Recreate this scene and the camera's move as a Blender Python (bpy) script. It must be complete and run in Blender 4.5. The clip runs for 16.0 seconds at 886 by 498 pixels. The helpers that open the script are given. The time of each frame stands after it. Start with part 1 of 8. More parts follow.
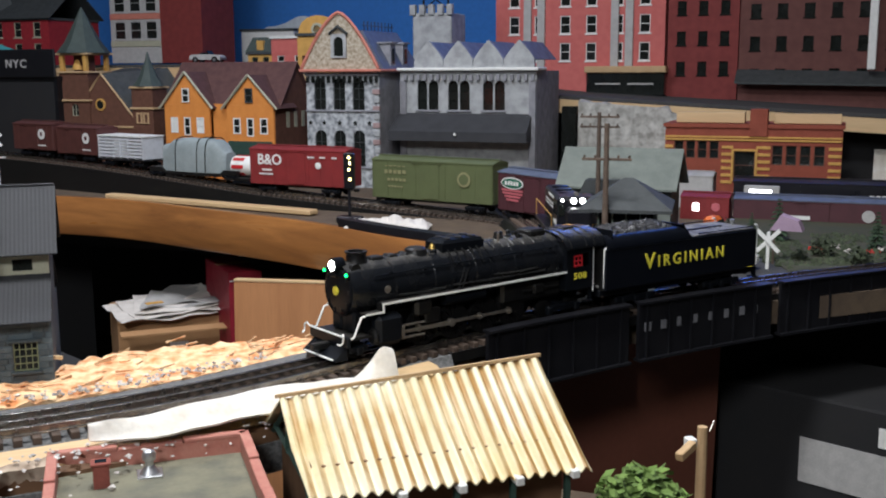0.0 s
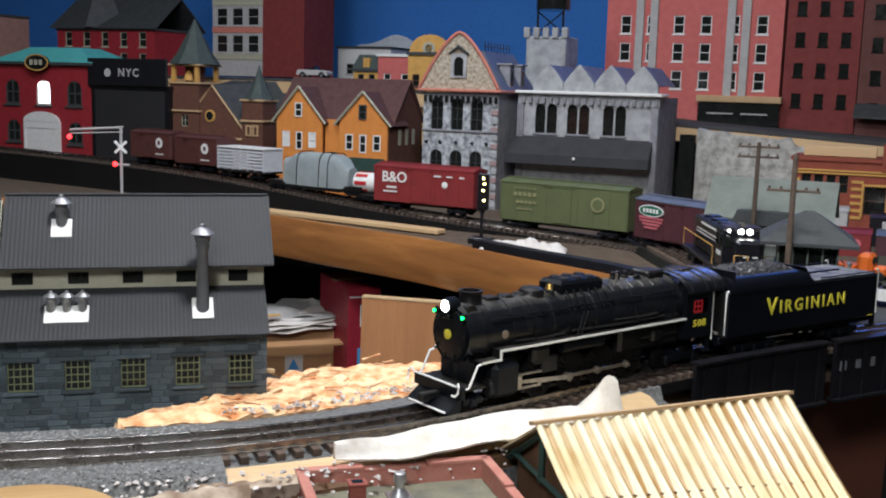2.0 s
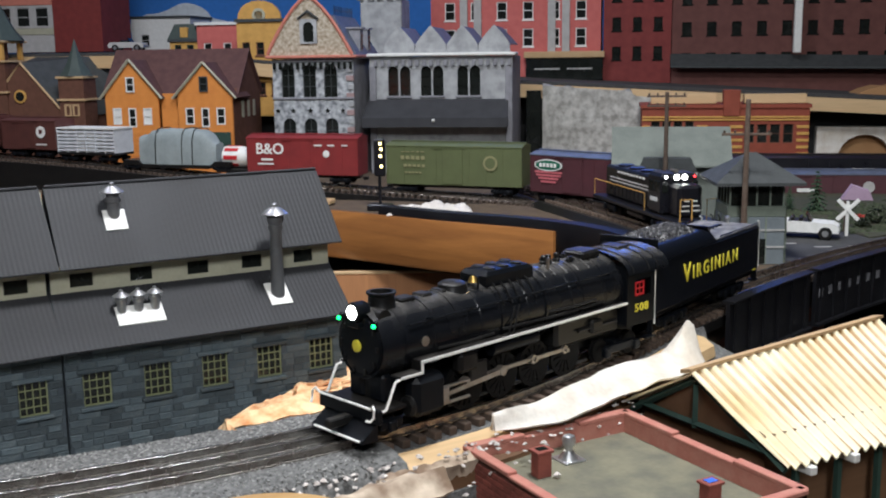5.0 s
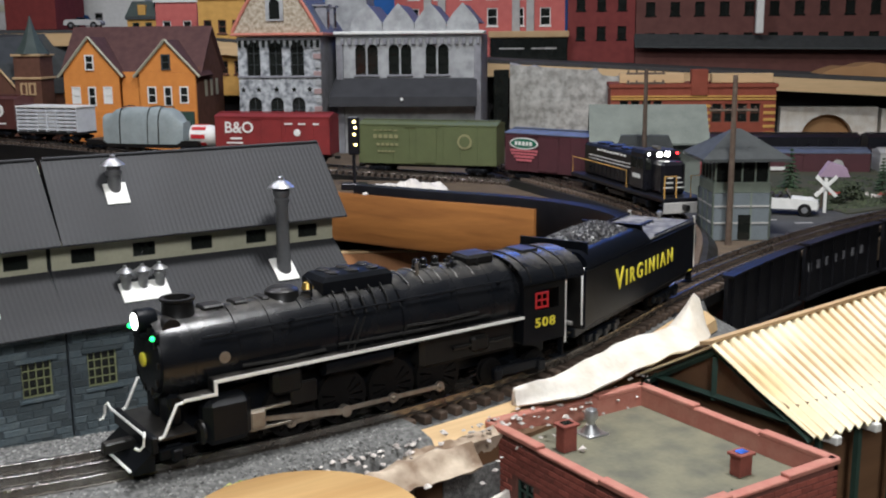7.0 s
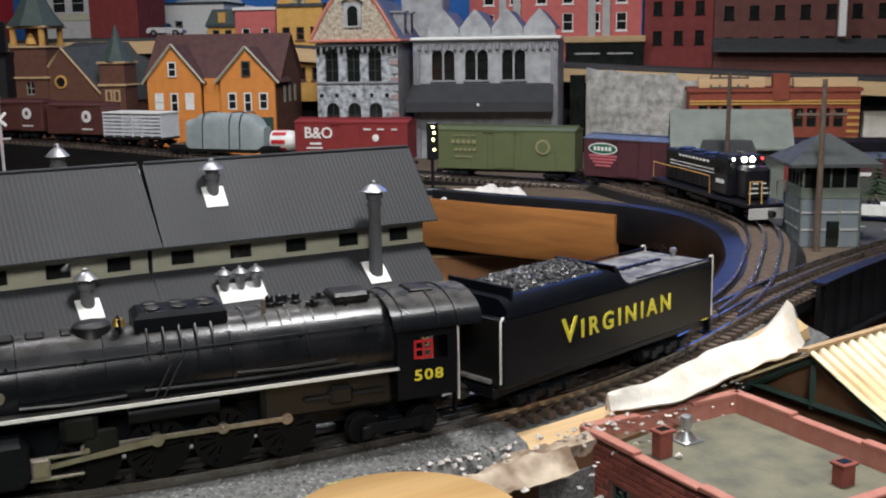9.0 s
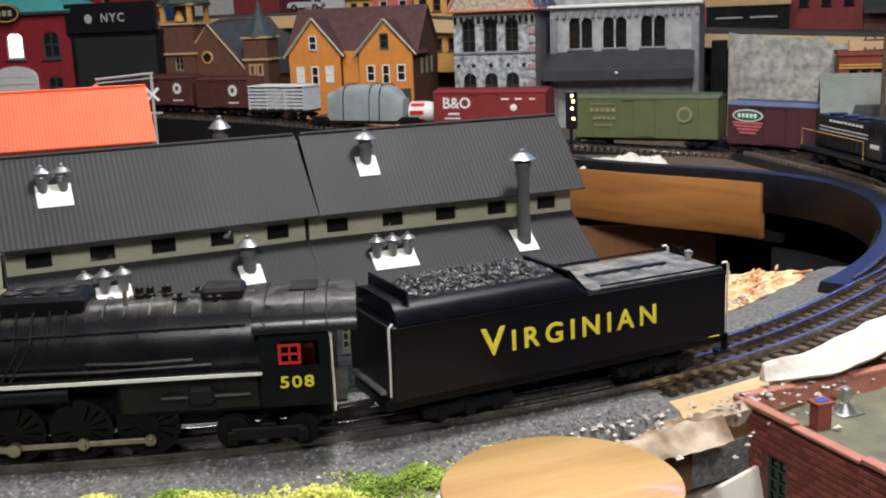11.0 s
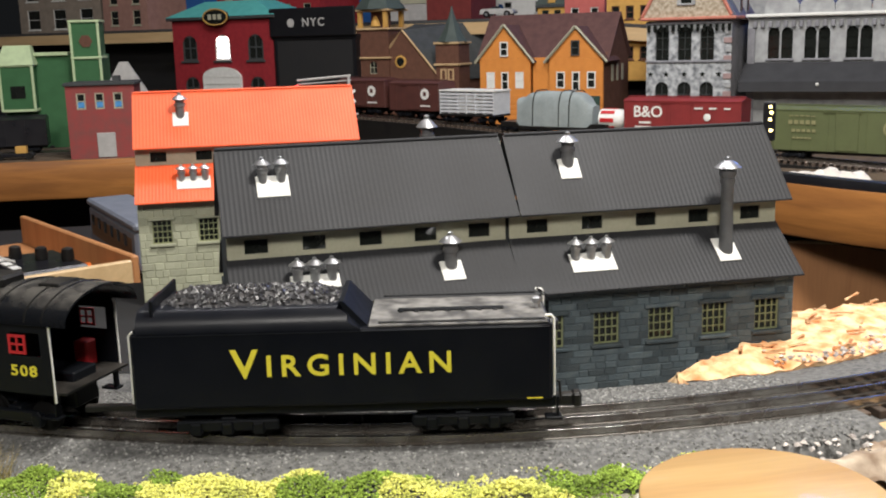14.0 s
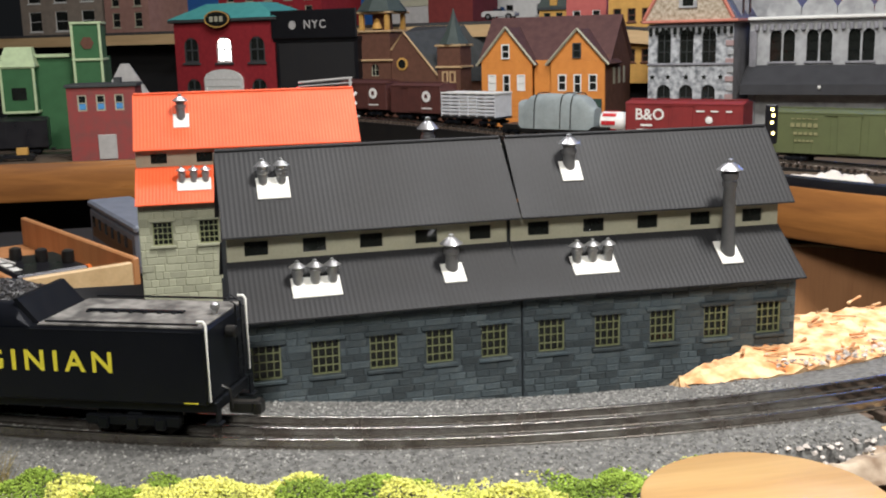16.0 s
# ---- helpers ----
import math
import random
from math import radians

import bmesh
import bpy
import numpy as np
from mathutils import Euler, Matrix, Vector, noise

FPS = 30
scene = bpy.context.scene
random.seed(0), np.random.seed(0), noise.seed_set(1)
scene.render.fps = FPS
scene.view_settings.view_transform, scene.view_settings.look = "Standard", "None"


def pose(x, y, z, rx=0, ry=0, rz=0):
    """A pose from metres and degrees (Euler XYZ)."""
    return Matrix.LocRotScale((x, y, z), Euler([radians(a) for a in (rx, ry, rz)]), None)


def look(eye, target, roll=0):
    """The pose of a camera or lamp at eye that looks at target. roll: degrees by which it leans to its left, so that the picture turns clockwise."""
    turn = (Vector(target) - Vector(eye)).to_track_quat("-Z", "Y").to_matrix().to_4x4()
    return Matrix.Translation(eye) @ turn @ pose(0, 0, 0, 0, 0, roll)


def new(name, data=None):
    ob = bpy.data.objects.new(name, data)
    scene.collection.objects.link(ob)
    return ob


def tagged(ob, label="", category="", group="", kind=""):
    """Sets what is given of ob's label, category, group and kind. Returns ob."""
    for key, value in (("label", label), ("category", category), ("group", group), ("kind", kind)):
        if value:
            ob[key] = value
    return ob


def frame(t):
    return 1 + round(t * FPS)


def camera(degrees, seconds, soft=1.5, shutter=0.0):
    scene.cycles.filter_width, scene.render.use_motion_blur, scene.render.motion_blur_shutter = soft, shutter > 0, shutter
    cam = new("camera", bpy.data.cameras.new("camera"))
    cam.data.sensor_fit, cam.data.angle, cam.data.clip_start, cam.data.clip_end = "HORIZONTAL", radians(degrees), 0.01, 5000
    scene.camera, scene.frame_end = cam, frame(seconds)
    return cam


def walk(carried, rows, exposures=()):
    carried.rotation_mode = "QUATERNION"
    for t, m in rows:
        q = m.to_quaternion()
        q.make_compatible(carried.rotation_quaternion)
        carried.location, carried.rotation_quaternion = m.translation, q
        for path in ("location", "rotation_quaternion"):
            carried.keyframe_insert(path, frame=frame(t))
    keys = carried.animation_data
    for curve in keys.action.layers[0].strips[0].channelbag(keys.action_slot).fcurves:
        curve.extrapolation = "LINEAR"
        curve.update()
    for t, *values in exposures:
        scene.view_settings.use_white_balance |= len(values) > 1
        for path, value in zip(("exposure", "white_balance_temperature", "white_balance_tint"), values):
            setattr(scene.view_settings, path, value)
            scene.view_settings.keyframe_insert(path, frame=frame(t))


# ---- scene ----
cam = camera(45.8, 16.0, soft=2.0)

PATH = [
    (0, (-0.457, -0.983, 0.257), (0.152, 0.892, -0.083), -0.3),
    (0.5, (-0.528, -0.964, 0.26), (0.206, 0.863, -0.09), -1.4),
    (1, (-0.58, -0.958, 0.258), (0.161, 0.868, -0.079), -2.2),
    (1.5, (-0.599, -0.93, 0.258), (0.002, 0.955, -0.039), 0.7),
    (2, (-0.6, -0.918, 0.253), (-0.073, 0.988, -0.047), 1.7),
    (2.5, (-0.645, -0.909, 0.252), (-0.013, 0.964, -0.054), 0.2),
    (3, (-0.713, -0.879, 0.256), (0.086, 0.917, -0.11), -2.4),
    (3.5, (-0.794, -0.871, 0.251), (0.065, 0.895, -0.126), -3.4),
    (4, (-0.824, -0.848, 0.249), (0.055, 0.909, -0.123), -2.0),
    (6.5, (-0.884, -0.755, 0.238), (0.18, 0.899, -0.126), -0.7),
    (7, (-0.89, -0.757, 0.236), (0.163, 0.898, -0.154), -0.5),
    (7.5, (-0.904, -0.751, 0.237), (0.091, 0.942, -0.146), -0.0),
    (8, (-0.907, -0.749, 0.234), (0.064, 0.957, -0.15), -0.2),
    (10.5, (-0.917, -0.751, 0.238), (-0.105, 1.038, -0.134), -2.0),
    (11, (-0.924, -0.75, 0.235), (-0.209, 1.069, -0.191), -2.2),
    (11.5, (-0.932, -0.753, 0.234), (-0.308, 1.099, -0.192), -2.2),
    (12, (-0.934, -0.751, 0.233), (-0.36, 1.117, -0.192), -2.0),
    (12.5, (-0.938, -0.753, 0.232), (-0.44, 1.138, -0.188), -1.6),
    (13, (-0.945, -0.755, 0.232), (-0.521, 1.156, -0.178), -1.7),
    (13.5, (-0.946, -0.754, 0.231), (-0.557, 1.164, -0.183), -1.3),
    (14, (-0.945, -0.753, 0.232), (-0.544, 1.165, -0.169), -1.5),
    (14.5, (-0.945, -0.751, 0.23), (-0.538, 1.167, -0.167), -1.7),
    (15, (-0.943, -0.751, 0.229), (-0.536, 1.167, -0.168), -1.5),
    (15.5, (-0.943, -0.752, 0.231), (-0.546, 1.168, -0.162), -1.6),
    (16, (-0.944, -0.75, 0.231), (-0.545, 1.17, -0.165), -1.4),
]
walk(cam, [(t, look(eye, target, roll)) for t, eye, target, roll in PATH],
     [(0, 0.0, 5700, 10), (4, 0.0, 5700, 10), (8, 0.0, 5900, 10), (10.5, 0.1, 6000, 10), (12.5, 0.25, 6350, 10), (14, 0.3, 6350, 10), (16, 0.3, 6250, 10)])


# ---- world and lamps: a closed room lit by ceiling fixtures ----
world = bpy.data.worlds.new("room_air")
scene.world = world
world.use_nodes = True
world.node_tree.nodes["Background"].inputs["Color"].default_value = (0.9, 0.95, 1.0, 1)
world.node_tree.nodes["Background"].inputs["Strength"].default_value = 0.007


def lamp(name, at, to, size, watts, color):
    data = bpy.data.lights.new(name, "AREA")
    data.shape, data.size, data.size_y = "RECTANGLE", size[0], size[1]
    data.energy, data.color = watts, color
    ob = new(name, data)
    ob.matrix_world = look(at, to)
    return ob


WARM = (1.0, 0.94, 0.86)
lamp("ceiling_lamp_light", (-0.35, -0.30, 1.45), (-0.40, -0.15, 0.0), (0.30, 0.30), 27, WARM)
lamp("ceiling_lamp_light", (-1.35, -1.90, 1.45), (-0.3, 0.4, -0.1), (0.45, 0.45), 31, WARM)
lamp("ceiling_tube_light", (-0.70, 0.82, 1.50), (-0.45, 1.6, 0.0), (1.2, 0.12), 18, (1.0, 0.96, 0.96))
lamp("blue_night_light", (1.35, 1.75, 1.10), (0.1, 0.4, 0.0), (0.9, 0.25), 5, (0.10, 0.25, 1.0))


# ---- small tools ----
class G:
    """A growing mesh: vertices and faces."""

    def __init__(self):
        self.v, self.f = [], []

    def add(self, verts, faces, m=None):
        k = len(self.v)
        self.v += [tuple(m @ Vector(p)) for p in verts] if m else [tuple(p) for p in verts]
        self.f += [tuple(i + k for i in f) for f in faces]
        return self

    def box(self, x0, x1, y0, y1, z0, z1, m=None):
        v = [(x, y, z) for z in (z0, z1) for y in (y0, y1) for x in (x0, x1)]
        return self.add(v, [(0, 2, 3, 1), (4, 5, 7, 6), (0, 1, 5, 4), (2, 6, 7, 3), (0, 4, 6, 2), (1, 3, 7, 5)], m)

    def bev(self, x0, x1, y0, y1, z0, z1, b=0.001, m=None):
        """A box with chamfered edges."""
        if b * 2.05 > min(x1 - x0, y1 - y0, z1 - z0):
            b = min(x1 - x0, y1 - y0, z1 - z0) * 0.3
        X, Y, Z = (x0, x1), (y0, y1), (z0, z1)
        v, idx = [], {}
        for i in (0, 1):
            for j in (0, 1):
                for k in (0, 1):
                    sx, sy, sz = (b if i == 0 else -b), (b if j == 0 else -b), (b if k == 0 else -b)
                    for a in range(3):
                        p = [X[i] + sx, Y[j] + sy, Z[k] + sz]
                        p[a] = (X[i], Y[j], Z[k])[a]
                        idx[i, j, k, a] = len(v)
                        v.append(p)
        f = []
        for a in range(3):
            o1, o2 = [q for q in range(3) if q != a]
            for side in (0, 1):
                loop = []
                for c1, c2 in ((0, 0), (1, 0), (1, 1), (0, 1)):
                    c = [0, 0, 0]
                    c[a], c[o1], c[o2] = side, c1, c2
                    loop.append(idx[(*c, a)])
                f.append(tuple(loop))
        for a in range(3):
            o1, o2 = [q for q in range(3) if q != a]
            for c1 in (0, 1):
                for c2 in (0, 1):
                    c = [0, 0, 0]
                    c[o1], c[o2] = c1, c2
                    d = list(c)
                    d[a] = 1
                    f.append((idx[(*c, o1)], idx[(*d, o1)], idx[(*d, o2)], idx[(*c, o2)]))
        for i in (0, 1):
            for j in (0, 1):
                for k in (0, 1):
                    f.append((idx[i, j, k, 0], idx[i, j, k, 1], idx[i, j, k, 2]))
        return self.add(v, f, m)

    def tube(self, a, b, r, r2=None, n=12, m=None, caps=True):
        a, b = Vector(a), Vector(b)
        r2 = r if r2 is None else r2
        q = (b - a).to_track_quat("Z", "Y").to_matrix()
        v = []
        for p, s in ((a, r), (b, r2)):
            for i in range(n):
                w = 2 * math.pi * i / n
                v.append(p + q @ Vector((s * math.cos(w), s * math.sin(w), 0)))
        f = [(i, (i + 1) % n, n + (i + 1) % n, n + i) for i in range(n)]
        if caps:
            f += [tuple(range(n))[::-1], tuple(range(n, 2 * n))]
        return self.add(v, f, m)

    def wire(self, pts, r, n=6, m=None):
        """A bent round rod through the points."""
        pts = [Vector(p) for p in pts]
        v, f = [], []
        for k, p in enumerate(pts):
            d = (pts[min(k + 1, len(pts) - 1)] - pts[max(k - 1, 0)]).normalized()
            q = d.to_track_quat("Z", "Y").to_matrix()
            for i in range(n):
                w = 2 * math.pi * i / n
                v.append(p + q @ Vector((r * math.cos(w), r * math.sin(w), 0)))
        for k in range(len(pts) - 1):
            f += [(k * n + i, k * n + (i + 1) % n, (k + 1) * n + (i + 1) % n, (k + 1) * n + i) for i in range(n)]
        f += [tuple(range(n))[::-1], tuple(range(len(v) - n, len(v)))]
        return self.add(v, f, m)

    def lathe(self, prof, at=(0, 0, 0), n=16, m=None):
        """A turned body: radius and height pairs round the z axis."""
        v, f = [], []
        for r, z in prof:
            for i in range(n):
                w = 2 * math.pi * i / n
                v.append((at[0] + r * math.cos(w), at[1] + r * math.sin(w), at[2] + z))
        for k in range(len(prof) - 1):
            f += [(k * n + i, k * n + (i + 1) % n, (k + 1) * n + (i + 1) % n, (k + 1) * n + i) for i in range(n)]
        f += [tuple(range(n))[::-1], tuple(range(len(v) - n, len(v)))]
        return self.add(v, f, m)

    def prism(self, poly, y0, y1, m=None):
        """A polygon in x and z, drawn out from y0 to y1."""
        n = len(poly)
        v = [(x, y0, z) for x, z in poly] + [(x, y1, z) for x, z in poly]
        return self.add(v, [tuple(range(n)), tuple(range(n, 2 * n))[::-1]] + [(i, n + i, n + (i + 1) % n, (i + 1) % n) for i in range(n)], m)

    def slab(self, poly, z0, z1, m=None):
        """A polygon in x and y, drawn up from z0 to z1."""
        n = len(poly)
        v = [(x, y, z0) for x, y in poly] + [(x, y, z1) for x, y in poly]
        return self.add(v, [tuple(range(n))[::-1], tuple(range(n, 2 * n))] + [(i, (i + 1) % n, n + (i + 1) % n, n + i) for i in range(n)], m)

    def ball(self, c, r, n=10, k=6, m=None):
        rx, ry, rz = r if isinstance(r, tuple) else (r, r, r)
        v = [(c[0], c[1], c[2] - rz)]
        for j in range(1, k):
            a = math.pi * j / k
            for i in range(n):
                w = 2 * math.pi * i / n
                v.append((c[0] + rx * math.sin(a) * math.cos(w), c[1] + ry * math.sin(a) * math.sin(w), c[2] - rz * math.cos(a)))
        v.append((c[0], c[1], c[2] + rz))
        f = [(0, 1 + (i + 1) % n, 1 + i) for i in range(n)]
        for j in range(k - 2):
            f += [(1 + j * n + i, 1 + j * n + (i + 1) % n, 1 + (j + 1) * n + (i + 1) % n, 1 + (j + 1) * n + i) for i in range(n)]
        f += [(len(v) - 1, 1 + (k - 2) * n + i, 1 + (k - 2) * n + (i + 1) % n) for i in range(n)]
        return self.add(v, f, m)

    def mesh(self, name, smooth=0):
        me = bpy.data.meshes.new(name)
        me.from_pydata(self.v, [], self.f)
        bm = bmesh.new()
        bm.from_mesh(me)
        bmesh.ops.recalc_face_normals(bm, faces=bm.faces)
        if smooth:
            lim = radians(smooth)
            for fc in bm.faces:
                fc.smooth = True
            for e in bm.edges:
                e.smooth = len(e.link_faces) == 2 and e.calc_face_angle(0) < lim
        bm.to_mesh(me)
        bm.free()
        return me


def thing(name, label, category, m=None, group="", kind=""):
    ob = new(name)
    ob.empty_display_size = 0.02
    ob.matrix_basis = m if m else Matrix()
    return tagged(ob, label, category, group, kind)


def part(name, g, material, parent, label="", smooth=35, m=None, kind=""):
    me = g if isinstance(g, bpy.types.Mesh) else g.mesh(name, smooth)
    if material and not me.materials:
        me.materials.append(material)
    ob = new(name, me)
    ob.parent = parent
    if m:
        ob.matrix_basis = m
    return tagged(ob, label, "", "", kind)


def solid(name, g, material, label, category, kind="", smooth=35, m=None, group=""):
    """A thing of one mesh."""
    ob = part(name, g, material, None, "", smooth, m)
    return tagged(ob, label, category, group, kind)


def lettering(name, text, size, material, parent, m, depth=0.0003, spacing=1.0, squeeze=1.0, label=""):
    """Writing as a thin mesh, upright in the x z plane of m, centred."""
    cu = bpy.data.curves.new(name, "FONT")
    cu.body, cu.size, cu.extrude, cu.align_x, cu.align_y, cu.space_character, cu.resolution_u = text, size, depth, "CENTER", "CENTER", spacing, 3
    cu.offset = size * 0.018
    tmp = new("tmp", cu)
    me = bpy.data.meshes.new_from_object(tmp.evaluated_get(bpy.context.evaluated_depsgraph_get()))
    bpy.data.objects.remove(tmp)
    me.transform(pose(0, 0, 0, 90, 0, 0) @ Matrix.Diagonal((squeeze, 1, 1, 1)))
    me.materials.clear()
    me.materials.append(material)
    ob = new(name, me)
    ob.parent = parent
    ob.matrix_basis = m
    return tagged(ob, label)


def chips(points, size, rnd, flat=1.0):
    """Many small angular grains at the points, joined."""
    g = G()
    V0 = [(1, 0, 0), (-1, 0, 0), (0, 1, 0), (0, -1, 0), (0, 0, 1), (0, 0, -1)]
    F0 = [(0, 2, 4), (2, 1, 4), (1, 3, 4), (3, 0, 4), (2, 0, 5), (1, 2, 5), (3, 1, 5), (0, 3, 5)]
    for p in points:
        s = size * rnd.uniform(0.5, 1.3)
        a, c = rnd.uniform(0, 6.28), rnd.uniform(-0.6, 0.6)
        ca, sa = math.cos(a), math.sin(a)
        vs = []
        for x, y, z in V0:
            x, y, z = x * s * rnd.uniform(0.7, 1.3), y * s * rnd.uniform(0.6, 1.1), z * s * rnd.uniform(0.5, 1.0) * flat
            y, z = y * math.cos(c) - z * math.sin(c), y * math.sin(c) + z * math.cos(c)
            vs.append((p[0] + x * ca - y * sa, p[1] + x * sa + y * ca, p[2] + z))
        g.add(vs, F0)
    return g


# ---- materials ----
def material(name, color, rough=0.6, metal=0.0, second=None, scale=60.0, amount=0.5, bump=0.15, fine=400.0, spec=0.5, emit=0.0, random_value=0.0, island=False, coat=0.0):
    """A surface with two scales of variation and fine relief; sizes in 1/m."""
    m = bpy.data.materials.new(name)
    m.use_nodes = True
    nt = m.node_tree
    N, Lk = nt.nodes, nt.links
    b = N["Principled BSDF"]
    co = N.new("ShaderNodeTexCoord")
    n1, n2 = N.new("ShaderNodeTexNoise"), N.new("ShaderNodeTexNoise")
    n1.inputs["Scale"].default_value, n1.inputs["Detail"].default_value = scale, 5
    n2.inputs["Scale"].default_value, n2.inputs["Detail"].default_value = fine, 3
    for n in (n1, n2):
        Lk.new(co.outputs["Object"], n.inputs["Vector"])
    second = second or tuple(c * 0.72 for c in color)
    ramp = N.new("ShaderNodeMapRange")
    ramp.inputs["From Min"].default_value, ramp.inputs["From Max"].default_value = 0.38, 0.66
    ramp.inputs["To Max"].default_value = amount
    Lk.new(n1.outputs["Fac"], ramp.inputs["Value"])
    mix = N.new("ShaderNodeMix")
    mix.data_type = "RGBA"
    mix.inputs["A"].default_value, mix.inputs["B"].default_value = (*color, 1), (*second, 1)
    Lk.new(ramp.outputs["Result"], mix.inputs["Factor"])
    hsv = N.new("ShaderNodeHueSaturation")
    val = N.new("ShaderNodeMapRange")
    val.inputs["To Min"].default_value, val.inputs["To Max"].default_value = 0.86, 1.12
    Lk.new(n2.outputs["Fac"], val.inputs["Value"])
    if random_value or island:
        src = N.new("ShaderNodeNewGeometry").outputs["Random Per Island"] if island else N.new("ShaderNodeObjectInfo").outputs["Random"]
        rv = N.new("ShaderNodeMapRange")
        rv.inputs["To Min"].default_value, rv.inputs["To Max"].default_value = 1 - random_value, 1 + random_value
        Lk.new(src, rv.inputs["Value"])
        mul = N.new("ShaderNodeMath")
        mul.operation = "MULTIPLY"
        Lk.new(val.outputs["Result"], mul.inputs[0])
        Lk.new(rv.outputs["Result"], mul.inputs[1])
        Lk.new(mul.outputs["Value"], hsv.inputs["Value"])
    else:
        Lk.new(val.outputs["Result"], hsv.inputs["Value"])
    Lk.new(mix.outputs["Result"], hsv.inputs["Color"])
    Lk.new(hsv.outputs["Color"], b.inputs["Base Color"])
    rr = N.new("ShaderNodeMapRange")
    rr.inputs["To Min"].default_value, rr.inputs["To Max"].default_value = max(rough - 0.1, 0.02), min(rough + 0.12, 1)
    Lk.new(n1.outputs["Fac"], rr.inputs["Value"])
    Lk.new(rr.outputs["Result"], b.inputs["Roughness"])
    b.inputs["Metallic"].default_value = metal
    b.inputs["Specular IOR Level"].default_value = spec
    b.inputs["Coat Weight"].default_value = coat
    if emit:
        b.inputs["Emission Color"].default_value, b.inputs["Emission Strength"].default_value = (*color, 1), emit
    if bump:
        bp = N.new("ShaderNodeBump")
        bp.inputs["Strength"].default_value, bp.inputs["Distance"].default_value = bump, 0.001
        Lk.new(n2.outputs["Fac"], bp.inputs["Height"])
        Lk.new(bp.outputs["Normal"], b.inputs["Normal"])
    return m


def wood(name, color, second, scale=18.0, rough=0.45, coat=0.2, axis=0):
    """Boards with a stretched grain along one axis."""
    m = material(name, color, rough, 0, second, 40, 0.6, 0.1, 300, coat=coat)
    nt = m.node_tree
    mp = nt.nodes.new("ShaderNodeMapping")
    s = [1.0, 1.0, 1.0]
    s[axis] = 0.08
    mp.inputs["Scale"].default_value = s
    co = next(n for n in nt.nodes if n.type == "TEX_COORD")
    nt.links.new(co.outputs["Object"], mp.inputs["Vector"])
    for n in nt.nodes:
        if n.type == "TEX_NOISE":
            nt.links.new(mp.outputs["Vector"], n.inputs["Vector"])
            n.inputs["Distortion"].default_value = 0.6
    return m


def over(m, color, factor_of):
    """Lay a second colour over a material; factor_of(nodes, links) gives the socket that mixes it in."""
    nt = m.node_tree
    b = nt.nodes["Principled BSDF"]
    below = b.inputs["Base Color"].links[0].from_socket
    mix = nt.nodes.new("ShaderNodeMix")
    mix.data_type = "RGBA"
    nt.links.new(below, mix.inputs["A"])
    mix.inputs["B"].default_value = (*color, 1)
    nt.links.new(factor_of(nt.nodes, nt.links), mix.inputs["Factor"])
    nt.links.new(mix.outputs["Result"], b.inputs["Base Color"])
    return m


def ranged(N, Lk, socket, lo, hi, top=1.0):
    r = N.new("ShaderNodeMapRange")
    r.inputs["From Min"].default_value, r.inputs["From Max"].default_value, r.inputs["To Max"].default_value = lo, hi, top
    Lk.new(socket, r.inputs["Value"])
    return r.outputs["Result"]


def times(N, Lk, a, b):
    m = N.new("ShaderNodeMath")
    m.operation = "MULTIPLY"
    Lk.new(a, m.inputs[0])
    Lk.new(b, m.inputs[1])
    return m.outputs["Value"]


def cloudy(N, Lk, scale, lo=0.35, hi=0.65):
    n = N.new("ShaderNodeTexNoise")
    n.inputs["Scale"].default_value, n.inputs["Detail"].default_value = scale, 4
    Lk.new(N.new("ShaderNodeTexCoord").outputs["Object"], n.inputs["Vector"])
    return ranged(N, Lk, n.outputs["Fac"], lo, hi)


def upward_factor(amount, scale=90.0):
    """A patchy mask on faces that look up, for dust and paler tops."""
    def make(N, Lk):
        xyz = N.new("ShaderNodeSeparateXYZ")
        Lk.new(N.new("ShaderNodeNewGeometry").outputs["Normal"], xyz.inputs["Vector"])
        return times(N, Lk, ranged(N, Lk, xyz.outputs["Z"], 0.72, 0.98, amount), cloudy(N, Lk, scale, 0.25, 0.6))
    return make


def groove_factor(start, pitch, lo, hi, scale):
    """Rust that keeps to the grooves of a ribbed sheet, in patches."""
    def make(N, Lk):
        xyz = N.new("ShaderNodeSeparateXYZ")
        Lk.new(N.new("ShaderNodeTexCoord").outputs["Object"], xyz.inputs["Vector"])
        m = N.new("ShaderNodeMath")
        m.operation = "MULTIPLY_ADD"
        m.inputs[1].default_value, m.inputs[2].default_value = 2 * math.pi / pitch, -2 * math.pi * start / pitch
        Lk.new(xyz.outputs["X"], m.inputs[0])
        sn = N.new("ShaderNodeMath")
        sn.operation = "SINE"
        Lk.new(m.outputs["Value"], sn.inputs[0])
        return times(N, Lk, ranged(N, Lk, sn.outputs["Value"], 0.3, -0.5), cloudy(N, Lk, scale, lo, hi))
    return make


